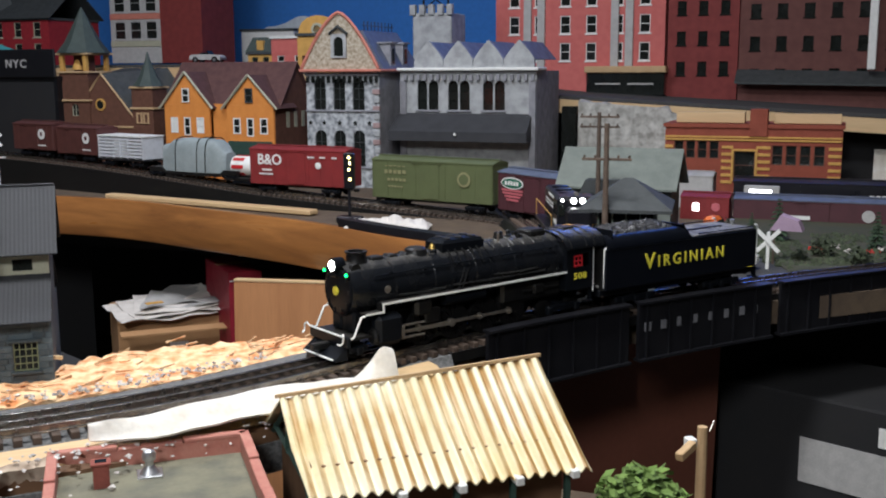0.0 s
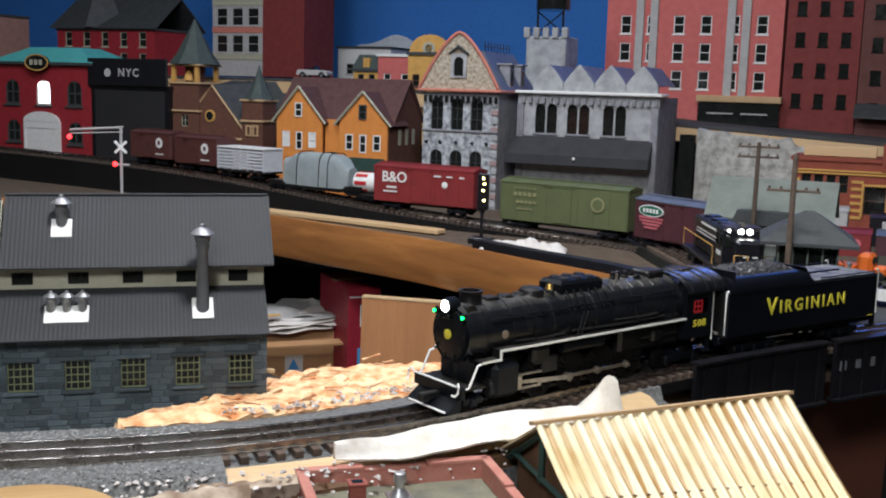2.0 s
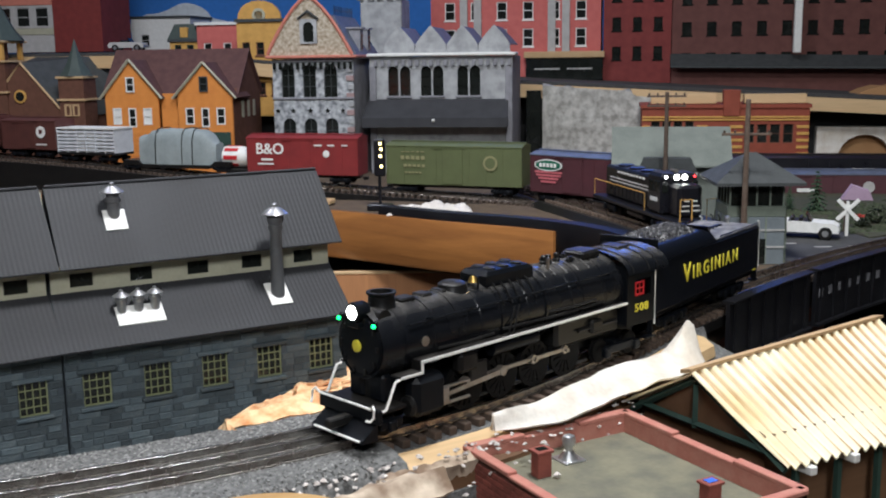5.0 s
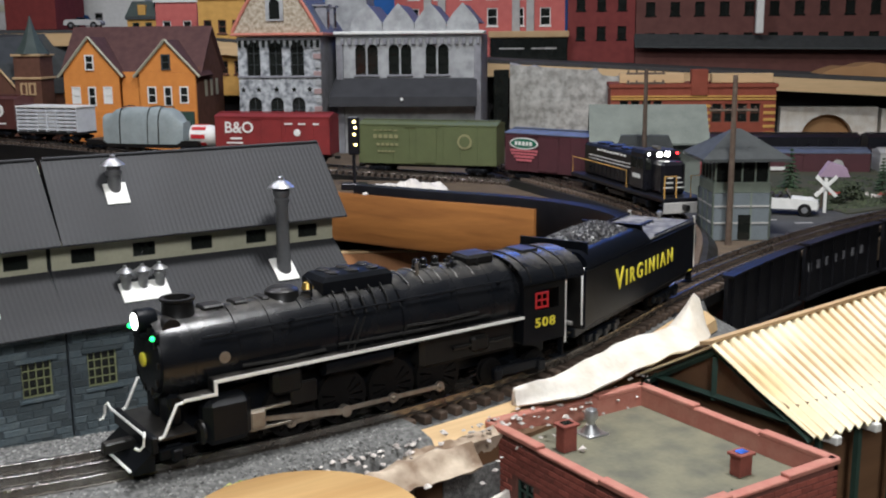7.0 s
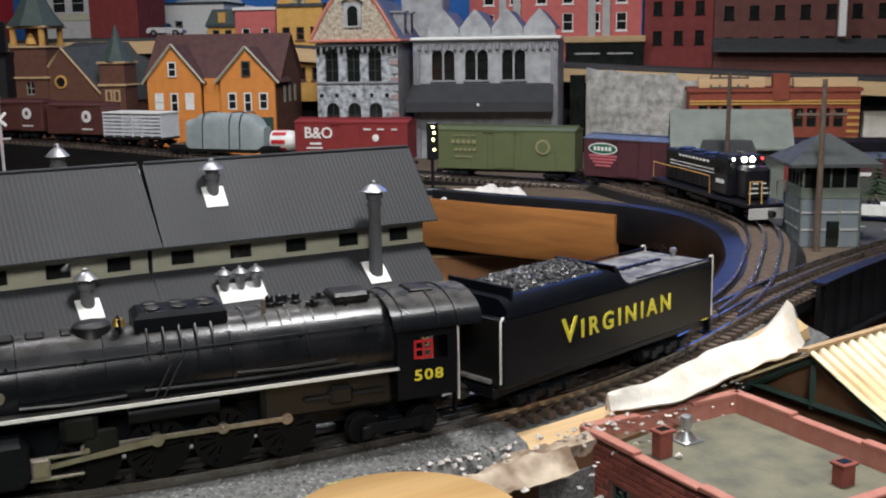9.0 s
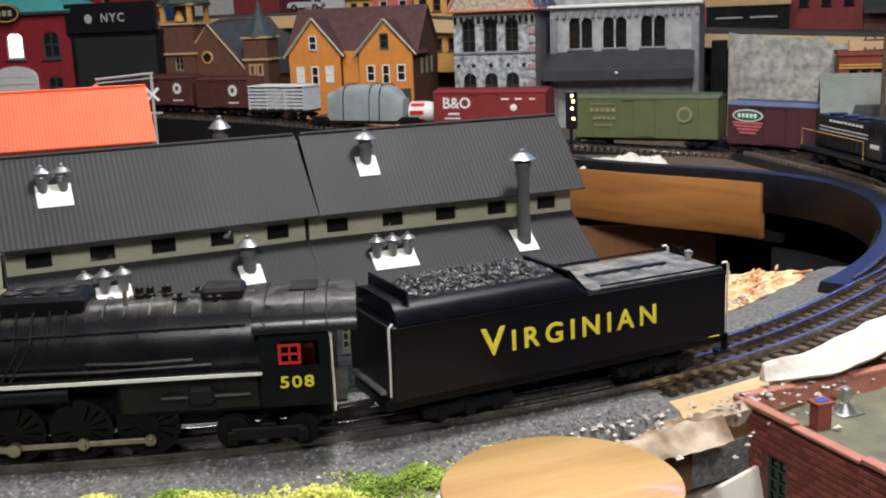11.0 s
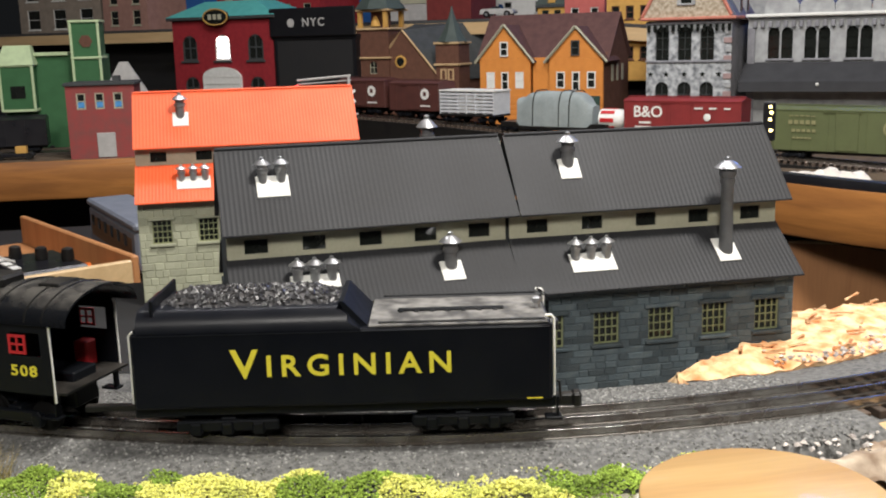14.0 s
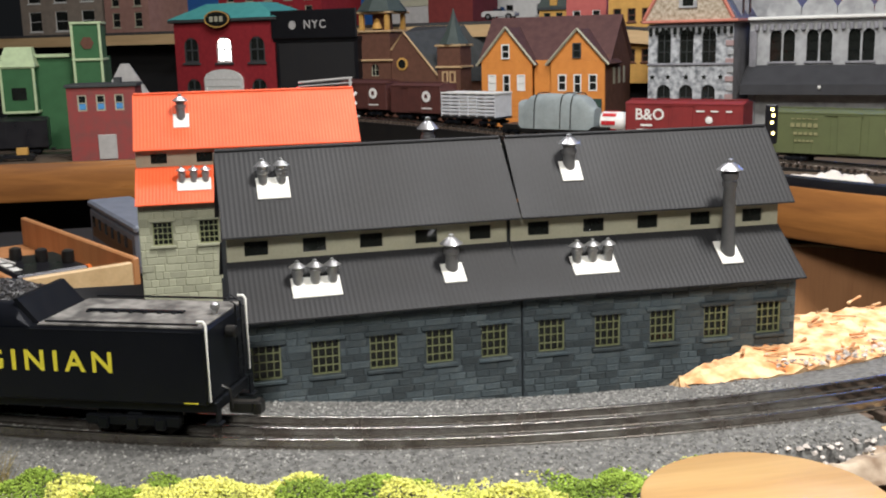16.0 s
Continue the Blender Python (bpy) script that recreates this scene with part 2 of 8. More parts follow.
M = {}
M["brass"] = material("old_brass", (0.55, 0.38, 0.10), 0.35, 0.9, (0.35, 0.22, 0.06), 150, 0.5, 0.05)
M["silverpaint"] = material("silver_paint", (0.62, 0.64, 0.66), 0.45, 0.1, (0.5, 0.52, 0.54), 90, 0.5, 0.05)
M["quoin"] = material("pinkish_stone", (0.34, 0.24, 0.23), 0.85, 0, (0.24, 0.17, 0.16), 60, 0.6, 0.2)
M["mutedtan"] = material("weathered_tan", (0.30, 0.25, 0.20), 0.8, 0, (0.2, 0.17, 0.14), 40, 0.6, 0.2)
M["mutedpink"] = material("weathered_pink", (0.36, 0.20, 0.16), 0.8, 0, (0.26, 0.14, 0.11), 40, 0.6, 0.2)
M["dimgrey"] = material("dim_grey_lettering", (0.16, 0.16, 0.17), 0.7, 0, (0.1, 0.1, 0.11), 90, 0.5, 0.0)
M["black"] = material("engine_black", (0.004, 0.005, 0.007), 0.4, 0, (0.006, 0.007, 0.009), 90, 0.5, 0.05, 700, spec=0.2)
M["sooty"] = material("sooty_black", (0.008, 0.008, 0.008), 0.36, 0, (0.016, 0.015, 0.013), 70, 0.45, 0.1, 600, spec=0.35)
M["tender"] = material("tender_black", (0.004, 0.005, 0.008), 0.34, 0, (0.006, 0.007, 0.010), 40, 0.5, 0.03, 500, spec=0.22)
M["dust"] = material("dusty_deck", (0.07, 0.068, 0.064), 0.6, 0, (0.30, 0.29, 0.27), 90, 0.8, 0.1, 600)
M["wheelblack"] = material("wheel_black", (0.005, 0.005, 0.005), 0.6, 0, (0.008, 0.007, 0.007), 90, 0.5, 0.05, spec=0.12)
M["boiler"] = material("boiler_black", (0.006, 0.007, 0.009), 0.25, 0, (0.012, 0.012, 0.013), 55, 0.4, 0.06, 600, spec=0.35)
M["coal"] = material("coal", (0.02, 0.02, 0.022), 0.35, 0, (0.07, 0.07, 0.075), 400, 0.4, 0.2, 900, island=True, random_value=0.45)
M["white"] = material("white_paint", (0.78, 0.78, 0.74), 0.5, 0, (0.6, 0.6, 0.56), 90, 0.4, 0.05)
M["yellow"] = material("yellow_lettering", (0.75, 0.66, 0.05), 0.5, 0, (0.6, 0.52, 0.03), 200, 0.3, 0.0)
M["red"] = material("red_paint", (0.5, 0.02, 0.025), 0.5, bump=0.05)
M["steel"] = material("rod_steel", (0.42, 0.39, 0.34), 0.4, 0.8, (0.28, 0.22, 0.16), 150, 0.6, 0.05)
M["rail"] = material("rail_steel", (0.42, 0.40, 0.37), 0.24, 0.95, (0.16, 0.13, 0.11), 60, 0.7, 0.03)
M["railside"] = material("rail_side", (0.09, 0.075, 0.06), 0.5, 0.5, (0.05, 0.04, 0.035), 80, 0.5, 0.1)
M["tie"] = material("brown_tie", (0.075, 0.05, 0.035), 0.8, 0, (0.13, 0.1, 0.075), 150, 0.6, 0.3, 700, random_value=0.3)
M["ballast"] = material("grey_ballast", (0.30, 0.30, 0.285), 0.9, 0, (0.07, 0.07, 0.07), 350, 0.9, 0.8, 900, island=True, random_value=0.55)
M["bed"] = material("ballast_bed", (0.18, 0.18, 0.173), 0.95, 0, (0.06, 0.06, 0.058), 260, 0.8, 0.9, 600)
M["plaster"] = material("white_plaster", (0.80, 0.77, 0.70), 0.85, 0, (0.55, 0.47, 0.36), 35, 0.6, 0.4, 250)
M["stained"] = material("stained_plaster", (0.60, 0.50, 0.38), 0.9, 0, (0.16, 0.10, 0.06), 40, 0.9, 0.5, 200)
M["rubble"] = material("plaster_rubble", (0.62, 0.58, 0.54), 0.9, 0, (0.22, 0.18, 0.16), 120, 0.7, 0.5, 500, island=True, random_value=0.4)
M["moss"] = material("yellow_foam", (0.84, 0.82, 0.22), 0.95, 0, (0.34, 0.42, 0.08), 60, 0.6, 0.5, 500, island=True, random_value=0.35)
M["grass"] = material("green_foam", (0.30, 0.42, 0.06), 0.95, 0, (0.08, 0.15, 0.02), 60, 0.6, 0.5, 500, island=True, random_value=0.4)
M["straw"] = material("dry_straw", (0.34, 0.27, 0.13), 0.9, 0, (0.2, 0.17, 0.08), 60, 0.6, 0.2, island=True, random_value=0.3)
M["disc"] = wood("round_wood", (0.62, 0.40, 0.17), (0.45, 0.25, 0.09), rough=0.4, coat=0.25)
M["fascia"] = wood("varnished_board", (0.42, 0.18, 0.05), (0.16, 0.06, 0.02), rough=0.3, coat=0.5)
next(n for n in M["fascia"].node_tree.nodes if n.type == "MAPPING").inputs["Scale"].default_value = (0.12, 0.12, 1.0)
M["ply"] = wood("plywood", (0.50, 0.235, 0.095), (0.40, 0.175, 0.065), rough=0.55, coat=0.0, axis=2)
M["splinter"] = material("broken_wood", (0.74, 0.53, 0.30), 0.85, 0, (0.52, 0.19, 0.055), 70, 0.95, 0.9, 260, island=True, random_value=0.3)
M["pine"] = wood("pale_pine", (0.66, 0.47, 0.25), (0.5, 0.33, 0.16), rough=0.5, coat=0.1)
# Near-black matte; also fills the shaded spaces below bench, viaduct and bridge.
M["dark"] = material("dark_matte", (0.012, 0.012, 0.013), 0.9, 0, (0.02, 0.019, 0.018), 20, 0.5, 0.2, 200)
M["girder"] = material("black_girder", (0.007, 0.007, 0.009), 0.4, 0, (0.011, 0.011, 0.013), 50, 0.5, 0.05)
M["roofgrey"] = material("grey_corrugated", (0.021, 0.022, 0.025), 0.6, 0, (0.034, 0.034, 0.035), 18, 0.5, 0.06, 300, spec=0.3)
M["rooforange"] = material("orange_corrugated", (0.80, 0.115, 0.03), 0.55, 0, (0.7, 0.09, 0.025), 25, 0.5, 0.05)
M["roofyellow"] = material("rusty_corrugated", (0.80, 0.75, 0.53), 0.5, 0, (0.62, 0.44, 0.14), 16, 0.6, 0.1, 140)
over(M["roofyellow"], (0.36, 0.20, 0.05), groove_factor(-.345, .0098, 0.2, 0.55, 14))
# Boiler and cab roof turn paler in patches on faces that look up.
over(M["boiler"], (0.125, 0.118, 0.105), upward_factor(0.70))
over(M["sooty"], (0.10, 0.09, 0.078), upward_factor(0.30))
# Pale dust on top of the coal.
over(M["coal"], (0.16, 0.15, 0.135), upward_factor(0.35, 60))
M["stone"] = material("slate_stone", (0.062, 0.085, 0.098), 0.75, 0, (0.105, 0.125, 0.13), 120, 0.7, 0.9, 420, random_value=0.42)
M["mortar"] = material("slate_mortar", (0.075, 0.095, 0.11), 0.85, 0, (0.05, 0.06, 0.07), 70, 0.6, 0.4)
M["stonegrey"] = material("olive_stone", (0.40, 0.41, 0.30), 0.8, 0, (0.3, 0.31, 0.22), 70, 0.5, 0.4, 500, random_value=0.15)
M["mortargrey"] = material("olive_mortar", (0.33, 0.34, 0.24), 0.85, bump=0.4)
M["cream"] = material("cream_clerestory", (0.42, 0.41, 0.30), 0.7, 0, (0.35, 0.34, 0.25), 60, 0.5, 0.15)
M["frame"] = material("olive_sash", (0.27, 0.29, 0.15), 0.6, 0, (0.18, 0.20, 0.09), 90, 0.4, 0.05)
M["pane"] = material("dark_pane", (0.012, 0.014, 0.012), 0.08, 0, (0.02, 0.022, 0.02), 40, 0.4, 0)
M["ventgrey"] = material("grey_zinc", (0.22, 0.22, 0.225), 0.4, 0.5, (0.15, 0.15, 0.155), 120, 0.5, 0.05)
M["zinc"] = material("silver_metal", (0.55, 0.56, 0.57), 0.32, 0.85, (0.38, 0.39, 0.4), 120, 0.5, 0.05)
M["pipe"] = material("grey_pipe", (0.16, 0.165, 0.17), 0.4, 0.3, (0.11, 0.11, 0.115), 80, 0.5, 0.05)
M["brick"] = material("red_brick", (0.30, 0.085, 0.06), 0.85, 0, (0.18, 0.05, 0.04), 90, 0.6, 0.4, 600, random_value=0.3)
M["brickmortar"] = material("brick_mortar", (0.16, 0.06, 0.045), 0.9, 0, (0.1, 0.045, 0.035), 90, 0.5, 0.4)
M["coping"] = material("pink_coping", (0.42, 0.16, 0.12), 0.75, 0, (0.55, 0.3, 0.22), 80, 0.4, 0.2)
M["tar"] = material("weathered_tar", (0.19, 0.18, 0.12), 0.9, 0, (0.10, 0.10, 0.08), 35, 0.8, 0.25, 260)
M["darkgreen"] = material("dark_green_timber", (0.025, 0.06, 0.045), 0.7, bump=0.15)
M["brownboard"] = wood("brown_board", (0.16, 0.085, 0.04), (0.09, 0.045, 0.02), rough=0.7, coat=0)
M["house"] = material("orange_siding", (0.66, 0.25, 0.045), 0.7, 0, (0.55, 0.19, 0.035), 45, 0.5, 0.15)
M["maroonroof"] = material("maroon_shingle", (0.10, 0.045, 0.04), 0.8, 0, (0.065, 0.03, 0.03), 60, 0.6, 0.4, 400)
M["church"] = material("church_brown", (0.13, 0.055, 0.032), 0.8, 0, (0.09, 0.038, 0.022), 70, 0.6, 0.35, 350)
M["slate"] = material("dark_slate", (0.05, 0.055, 0.055), 0.7, 0, (0.032, 0.036, 0.036), 60, 0.6, 0.4, 350)
M["copper"] = material("green_spire", (0.055, 0.075, 0.066), 0.7, 0, (0.04, 0.055, 0.05), 60, 0.6, 0.3)
M["fire"] = material("deep_red_brick", (0.30, 0.018, 0.025), 0.7, 0, (0.22, 0.012, 0.02), 70, 0.6, 0.3, 400)
M["teal"] = material("teal_roof", (0.10, 0.42, 0.40), 0.6, 0, (0.07, 0.33, 0.32), 50, 0.5, 0.1)
M["grey1"] = material("mottled_stone", (0.50, 0.52, 0.53), 0.85, 0, (0.11, 0.12, 0.13), 75, 0.95, 0.4, 300)
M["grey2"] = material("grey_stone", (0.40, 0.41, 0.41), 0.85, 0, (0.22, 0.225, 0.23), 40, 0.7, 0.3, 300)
# Shaded copy of grey_stone for side walls; also plain darker trim.
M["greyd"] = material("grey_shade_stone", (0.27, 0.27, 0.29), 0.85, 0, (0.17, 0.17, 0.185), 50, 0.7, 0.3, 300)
M["mosaic"] = material("mosaic_gable", (0.50, 0.44, 0.34), 0.8, 0, (0.22, 0.17, 0.10), 130, 0.9, 0.3, 400)
M["salmon"] = material("salmon_trim", (0.55, 0.2, 0.14), 0.75, bump=0.1)
M["blueslate"] = material("blue_slate", (0.12, 0.14, 0.19), 0.5, 0, (0.07, 0.08, 0.11), 60, 0.6, 0.2)
M["awning"] = material("black_awning", (0.035, 0.036, 0.04), 0.7, 0, (0.022, 0.023, 0.026), 30, 0.5, 0.15)
M["pink"] = material("pink_brick", (0.55, 0.14, 0.12), 0.75, 0, (0.45, 0.1, 0.09), 50, 0.5, 0.25)
M["dred"] = material("dark_red_brick", (0.20, 0.03, 0.025), 0.75, 0, (0.14, 0.022, 0.02), 50, 0.6, 0.3)
M["brown"] = material("brown_brick", (0.13, 0.045, 0.035), 0.75, 0, (0.09, 0.032, 0.026), 40, 0.6, 0.3)
M["palegrey"] = material("pale_concrete", (0.45, 0.44, 0.42), 0.8, bump=0.2)
M["rough"] = material("rough_stone_wall", (0.50, 0.49, 0.45), 0.9, 0, (0.23, 0.225, 0.2), 55, 0.85, 0.8, 160)
M["tan"] = material("tan_board", (0.52, 0.36, 0.19), 0.75, 0, (0.42, 0.27, 0.13), 30, 0.6, 0.2)
M["cardtan"] = material("tan_cardboard", (0.44, 0.25, 0.11), 0.85, 0, (0.36, 0.19, 0.08), 25, 0.5, 0.15)
M["stationred"] = material("station_red", (0.27, 0.06, 0.03), 0.75, bump=0.3)
M["stationyel"] = material("station_ochre", (0.60, 0.34, 0.08), 0.75, bump=0.3)
M["wallblue"] = material("blue_backdrop", (0.055, 0.22, 0.66), 0.85, 0, (0.05, 0.19, 0.60), 3, 0.5, 0.05, 60)
M["cloud"] = material("white_cloud_paint", (0.72, 0.78, 0.82), 0.85, bump=0.05)
M["roomwall"] = material("room_wall", (0.30, 0.28, 0.25), 0.9, bump=0.05)
M["ceil"] = material("ceiling_white", (0.70, 0.68, 0.64), 0.9, bump=0.1)
M["floor"] = material("dark_floor", (0.05, 0.045, 0.04), 0.7, 0, (0.035, 0.03, 0.028), 4, 0.5, 0.1)
M["asphalt"] = material("asphalt", (0.055, 0.055, 0.056), 0.9, 0, (0.04, 0.04, 0.041), 40, 0.6, 0.4, 500)
M["earth"] = material("brown_earth", (0.085, 0.06, 0.04), 0.95, 0, (0.14, 0.10, 0.06), 40, 0.7, 0.5, 350)
M["meadow"] = material("meadow_green", (0.050, 0.055, 0.030), 0.95, 0, (0.075, 0.065, 0.04), 30, 0.7, 0.6, 350)
M["conifer"] = material("conifer_green", (0.035, 0.065, 0.03), 0.9, 0, (0.02, 0.04, 0.02), 60, 0.5, 0.3, island=True, random_value=0.4)
M["bushgreen"] = material("bush_green", (0.15, 0.23, 0.05), 0.9, 0, (0.08, 0.13, 0.03), 60, 0.5, 0.3, island=True, random_value=0.4)
M["dullgreen"] = material("dull_olive_scatter", (0.055, 0.070, 0.035), 0.95, 0, (0.035, 0.042, 0.024), 60, 0.6, 0.3, island=True, random_value=0.4)
M["glow"] = material("headlight_glow", (1.0, 0.93, 0.78), 0.3, emit=14.0, bump=0)
M["greenglow"] = material("green_marker_glow", (0.05, 1.0, 0.15), 0.3, emit=4.0, bump=0)
M["redglow"] = material("red_marker_glow", (1.0, 0.03, 0.03), 0.3, emit=5.0, bump=0)
M["amberglow"] = material("amber_signal_glow", (1.0, 0.75, 0.25), 0.3, emit=9.0, bump=0)
M["whiteglow"] = material("white_sign_glow", (1.0, 0.95, 0.9), 0.3, emit=5.0, bump=0)


# ---- walls with openings ----
def wall(w, h, holes, thick, arch=False, x0=0.0, z0=0.0):
    """A wall in the x z plane, front at y = 0, with openings (x, z, w, h) through it; arched ones have round heads."""
    xs = sorted({0.0, w, *[a for q in holes for a in (q[0], q[0] + q[2])]})
    zs = sorted({0.0, h, *[a for q in holes for a in (q[1], q[1] + q[3])]})
    g = G()

    def hole(x, z):
        return any(q[0] - 1e-6 < x < q[0] + q[2] + 1e-6 and q[1] - 1e-6 < z < q[1] + q[3] + 1e-6 for q in holes)
    for i in range(len(xs) - 1):
        for j in range(len(zs) - 1):
            if not hole((xs[i] + xs[i + 1]) / 2, (zs[j] + zs[j + 1]) / 2):
                for y in (0, thick):
                    g.add([(xs[i], y, zs[j]), (xs[i + 1], y, zs[j]), (xs[i + 1], y, zs[j + 1]), (xs[i], y, zs[j + 1])], [(0, 1, 2, 3)])
    for a, b, c, d in [(q[0], q[1], q[2], q[3]) for q in holes] + [(0, 0, w, h)]:
        for p, q in (((a, b), (a + c, b)), ((a + c, b), (a + c, b + d)), ((a + c, b + d), (a, b + d)), ((a, b + d), (a, b))):
            g.add([(p[0], 0, p[1]), (q[0], 0, q[1]), (q[0], thick, q[1]), (p[0], thick, p[1])], [(0, 1, 2, 3)])
    if arch:
        for a, b, c, d in [q[:4] for q in holes if len(q) < 5]:
            r, cx, cz = c / 2, a + c / 2, b + d - c / 2
            arc = [(cx + r * math.cos(k * math.pi / 10), cz + r * math.sin(k * math.pi / 10)) for k in range(11)]
            g.prism([(a + c, b + d + .0002)] + arc[:6], .0003, thick)
            g.prism(arc[5:] + [(a, b + d + .0002)], .0003, thick)
    for i, v in enumerate(g.v):
        g.v[i] = (v[0] + x0, v[1], v[2] + z0)
    return g


# ---- the layout's plan ----
# FAR carries the back district: local x runs along its street, local y away from the viewer.
FAR = Matrix.Translation((0, 1.0, 0)) @ pose(0, 0, 0, 0, 0, -39.0)


def far(u, v, z=0.0, turn=0.0):
    return FAR @ pose(u, v, z, 0, 0, turn)


def spline(pts, n=16, relax=60):
    """A smooth plan curve through about the points."""
    P = np.array(pts, float)
    out = []
    for i in range(len(P) - 1):
        a, b, c, d = P[max(i - 1, 0)], P[i], P[i + 1], P[min(i + 2, len(P) - 1)]
        for k in range(n):
            t = k / n
            out.append(0.5 * (2 * b + (c - a) * t + (2 * a - 5 * b + 4 * c - d) * t * t + (3 * b - a - 3 * c + d) * t ** 3))
    C = np.array(out + [P[-1]])
    for _ in range(relax):
        C[1:-1] = 0.5 * C[1:-1] + 0.25 * (C[:-2] + C[2:])
    return C


class Line:
    """A plan curve with its length; point and direction at a length."""

    def __init__(self, pts, relax=60):
        self.c = spline(pts, relax=relax)
        self.s = np.r_[0, np.cumsum(np.linalg.norm(np.diff(self.c, axis=0), axis=1))]

    def at(self, s, off=0.0):
        p = [float(np.interp(s, self.s, self.c[:, k])) for k in range(self.c.shape[1])]
        q = [float(np.interp(s + 0.012, self.s, self.c[:, k]) - np.interp(s - 0.012, self.s, self.c[:, k])) for k in (0, 1)]
        n = math.hypot(*q)
        dx, dy = q[0] / n, q[1] / n
        z = p[2] if len(p) > 2 else 0.0
        return Vector((p[0] + off * dy, p[1] - off * dx, z)), Vector((dx, dy, 0))


MAIN = Line([(-1.75, .62), (-1.62, .40), (-1.43, .17), (-1.25, .03), (-1.15, -.025), (-1.075, -.066), (-.98, -.107), (-.89, -.14), (-.80, -.161), (-.675, -.172), (-.555, -.168), (-.47, -.155), (-.401, -.135), (-.312, -.098), (-.22, -.055), (-.10, -.006), (.055, .036), (.2, .07), (.34, .09), (.55, .105), (.9, .11)], 400)


def settle(line, lateral, drop):
    """Shift a plan curve sideways (towards the viewer) and in height, by (length, metres) pairs."""
    off = [np.interp(q, [a for a, _ in lateral], [b for _, b in lateral]) for q in line.s]
    dz = [np.interp(q, [a for a, _ in drop], [b for _, b in drop]) for q in line.s]
    d = np.gradient(line.c, axis=0)
    d /= np.linalg.norm(d, axis=1)[:, None]
    line.c = np.c_[line.c[:, 0] + d[:, 1] * off, line.c[:, 1] - d[:, 0] * off, dz]
    line.s = np.r_[0, np.cumsum(np.linalg.norm(np.diff(line.c, axis=0), axis=1))]


settle(MAIN, [(.6, .006), (1.0, .004), (1.3, 0), (1.5, -.003), (1.75, 0), (2.0, -.002), (2.2, -.011), (2.4, -.022), (2.9, -.045)], [(.8, -.001), (1.0, -.0015), (1.25, -.003), (1.5, -.0045), (1.7, -.003), (2.0, 0), (2.4, -.003)])
BRANCH = Line([(.30, .92), (.255, .72), (.225, .56), (.20, .43), (.147, .29), (.06, .18), (-.04, .09), (-.12, .02), (-.20, -.035), (-.26, -.07)], 40)
FREIGHT = Line([(*(FAR @ Vector((u, v, 0))).to_2d(), z) for u, v, z in ((-2.2, .42, .06), (-1.6, .33, .06), (-1.2, .27, .055), (-.85, .2, .048), (-.55, .13, .035), (-.24, .08, .012), (.02, .055, -.002), (.2, .03, -.01), (.35, -.03, -.012), (.5, -.14, -.012), (.62, -.3, -.012))], 30)


def sweep(line, prof, s0, s1, step, off=0.0, dz=0.0, g=None):
    """A profile of (offset, height) pairs drawn along a plan curve."""
    g = g or G()
    n = max(2, int((s1 - s0) / step) + 1)
    v, f, k = [], [], len(prof)
    for i in range(n):
        s = s0 + (s1 - s0) * i / (n - 1)
        for o, z in prof:
            p, d = line.at(s, off + o)
            v.append((p.x, p.y, p.z + z + dz))
    for i in range(n - 1):
        f += [(i * k + j, i * k + (j + 1) % k, (i + 1) * k + (j + 1) % k, (i + 1) * k + j) for j in range(k)]
    f += [tuple(range(k)), tuple(range(len(v) - k, len(v)))[::-1]]
    return g.add(v, f)


GAUGE = 0.0190
RAIL = [(-.0022, -.0065), (-.0022, -.0055), (-.0007, -.0048), (-.0007, -.0018), (-.0016, -.0012), (-.0016, -.0003), (-.0008, 0), (.0008, 0), (.0016, -.0003), (.0016, -.0012), (.0007, -.0018), (.0007, -.0048), (.0022, -.0055), (.0022, -.0065)]


# ---- room ----
def room():
    solid("floor", G().box(-5, 5, -5, 6, -1.0, -0.95), M["floor"], "dark floor of the layout room", "floor", "structure")
    solid("ceiling", G().box(-5, 5, -5, 6, 1.9, 1.95), M["ceil"], "off-white ceiling of the layout room", "ceiling", "structure")
    solid("wall_north", G().box(-3.6, 3.6, 0, 0.06, -0.04, 1.9), M["wallblue"], "sky-blue painted backdrop wall", "wall", "structure", m=far(0, 2.05))
    solid("wall_north_lower", G().box(-3.6, 3.6, .01, 0.06, -0.95, -.042), M["floor"], "dark wall under the layout bench", "wall", "structure", m=far(0, 2.05))
    solid("wall_west", G().box(-5.06, -5.0, -5, 6, -0.95, 1.9), M["roomwall"], "plain room wall", "wall", "structure")
    solid("wall_east", G().box(5.0, 5.06, -5, 6, -0.95, 1.9), M["roomwall"], "plain room wall", "wall", "structure")
    solid("wall_south", G().box(-5, 5, -5.06, -5.0, -0.95, 1.9), M["roomwall"], "plain room wall", "wall", "structure")
    g = G()
    ring = [k * math.pi / 40 for k in range(80)]
    g.prism([(.1 + (.20 + .022 * math.sin(7 * a)) * math.cos(a), (.095 + .016 * math.sin(5 * a + 1)) * math.sin(a)) for a in ring], 0, .004)
    solid("painted_cloud", g, M["cloud"], "white cloud painted on the blue backdrop", "cloud", "structure", m=far(-1.33, 2.04, .36))


# ---- bench, fascia and ground sheets ----
EDGE = Line([(-2.6, 1.78), (-1.9, 1.70), (-1.45, 1.685), (-1.14, 1.66), (-.75, 1.60), (-.445, 1.40), (-.25, 1.13), (-.10, .90), (-.01, .70), (.075, .54), (.10, .40), (.06, .27), (-.03, .15), (-.12, .065), (-.22, -.005), (-.30, -.045)], 12)
FASCIA_END = next(s for s, c in zip(EDGE.s, EDGE.c) if c[0] > .085)


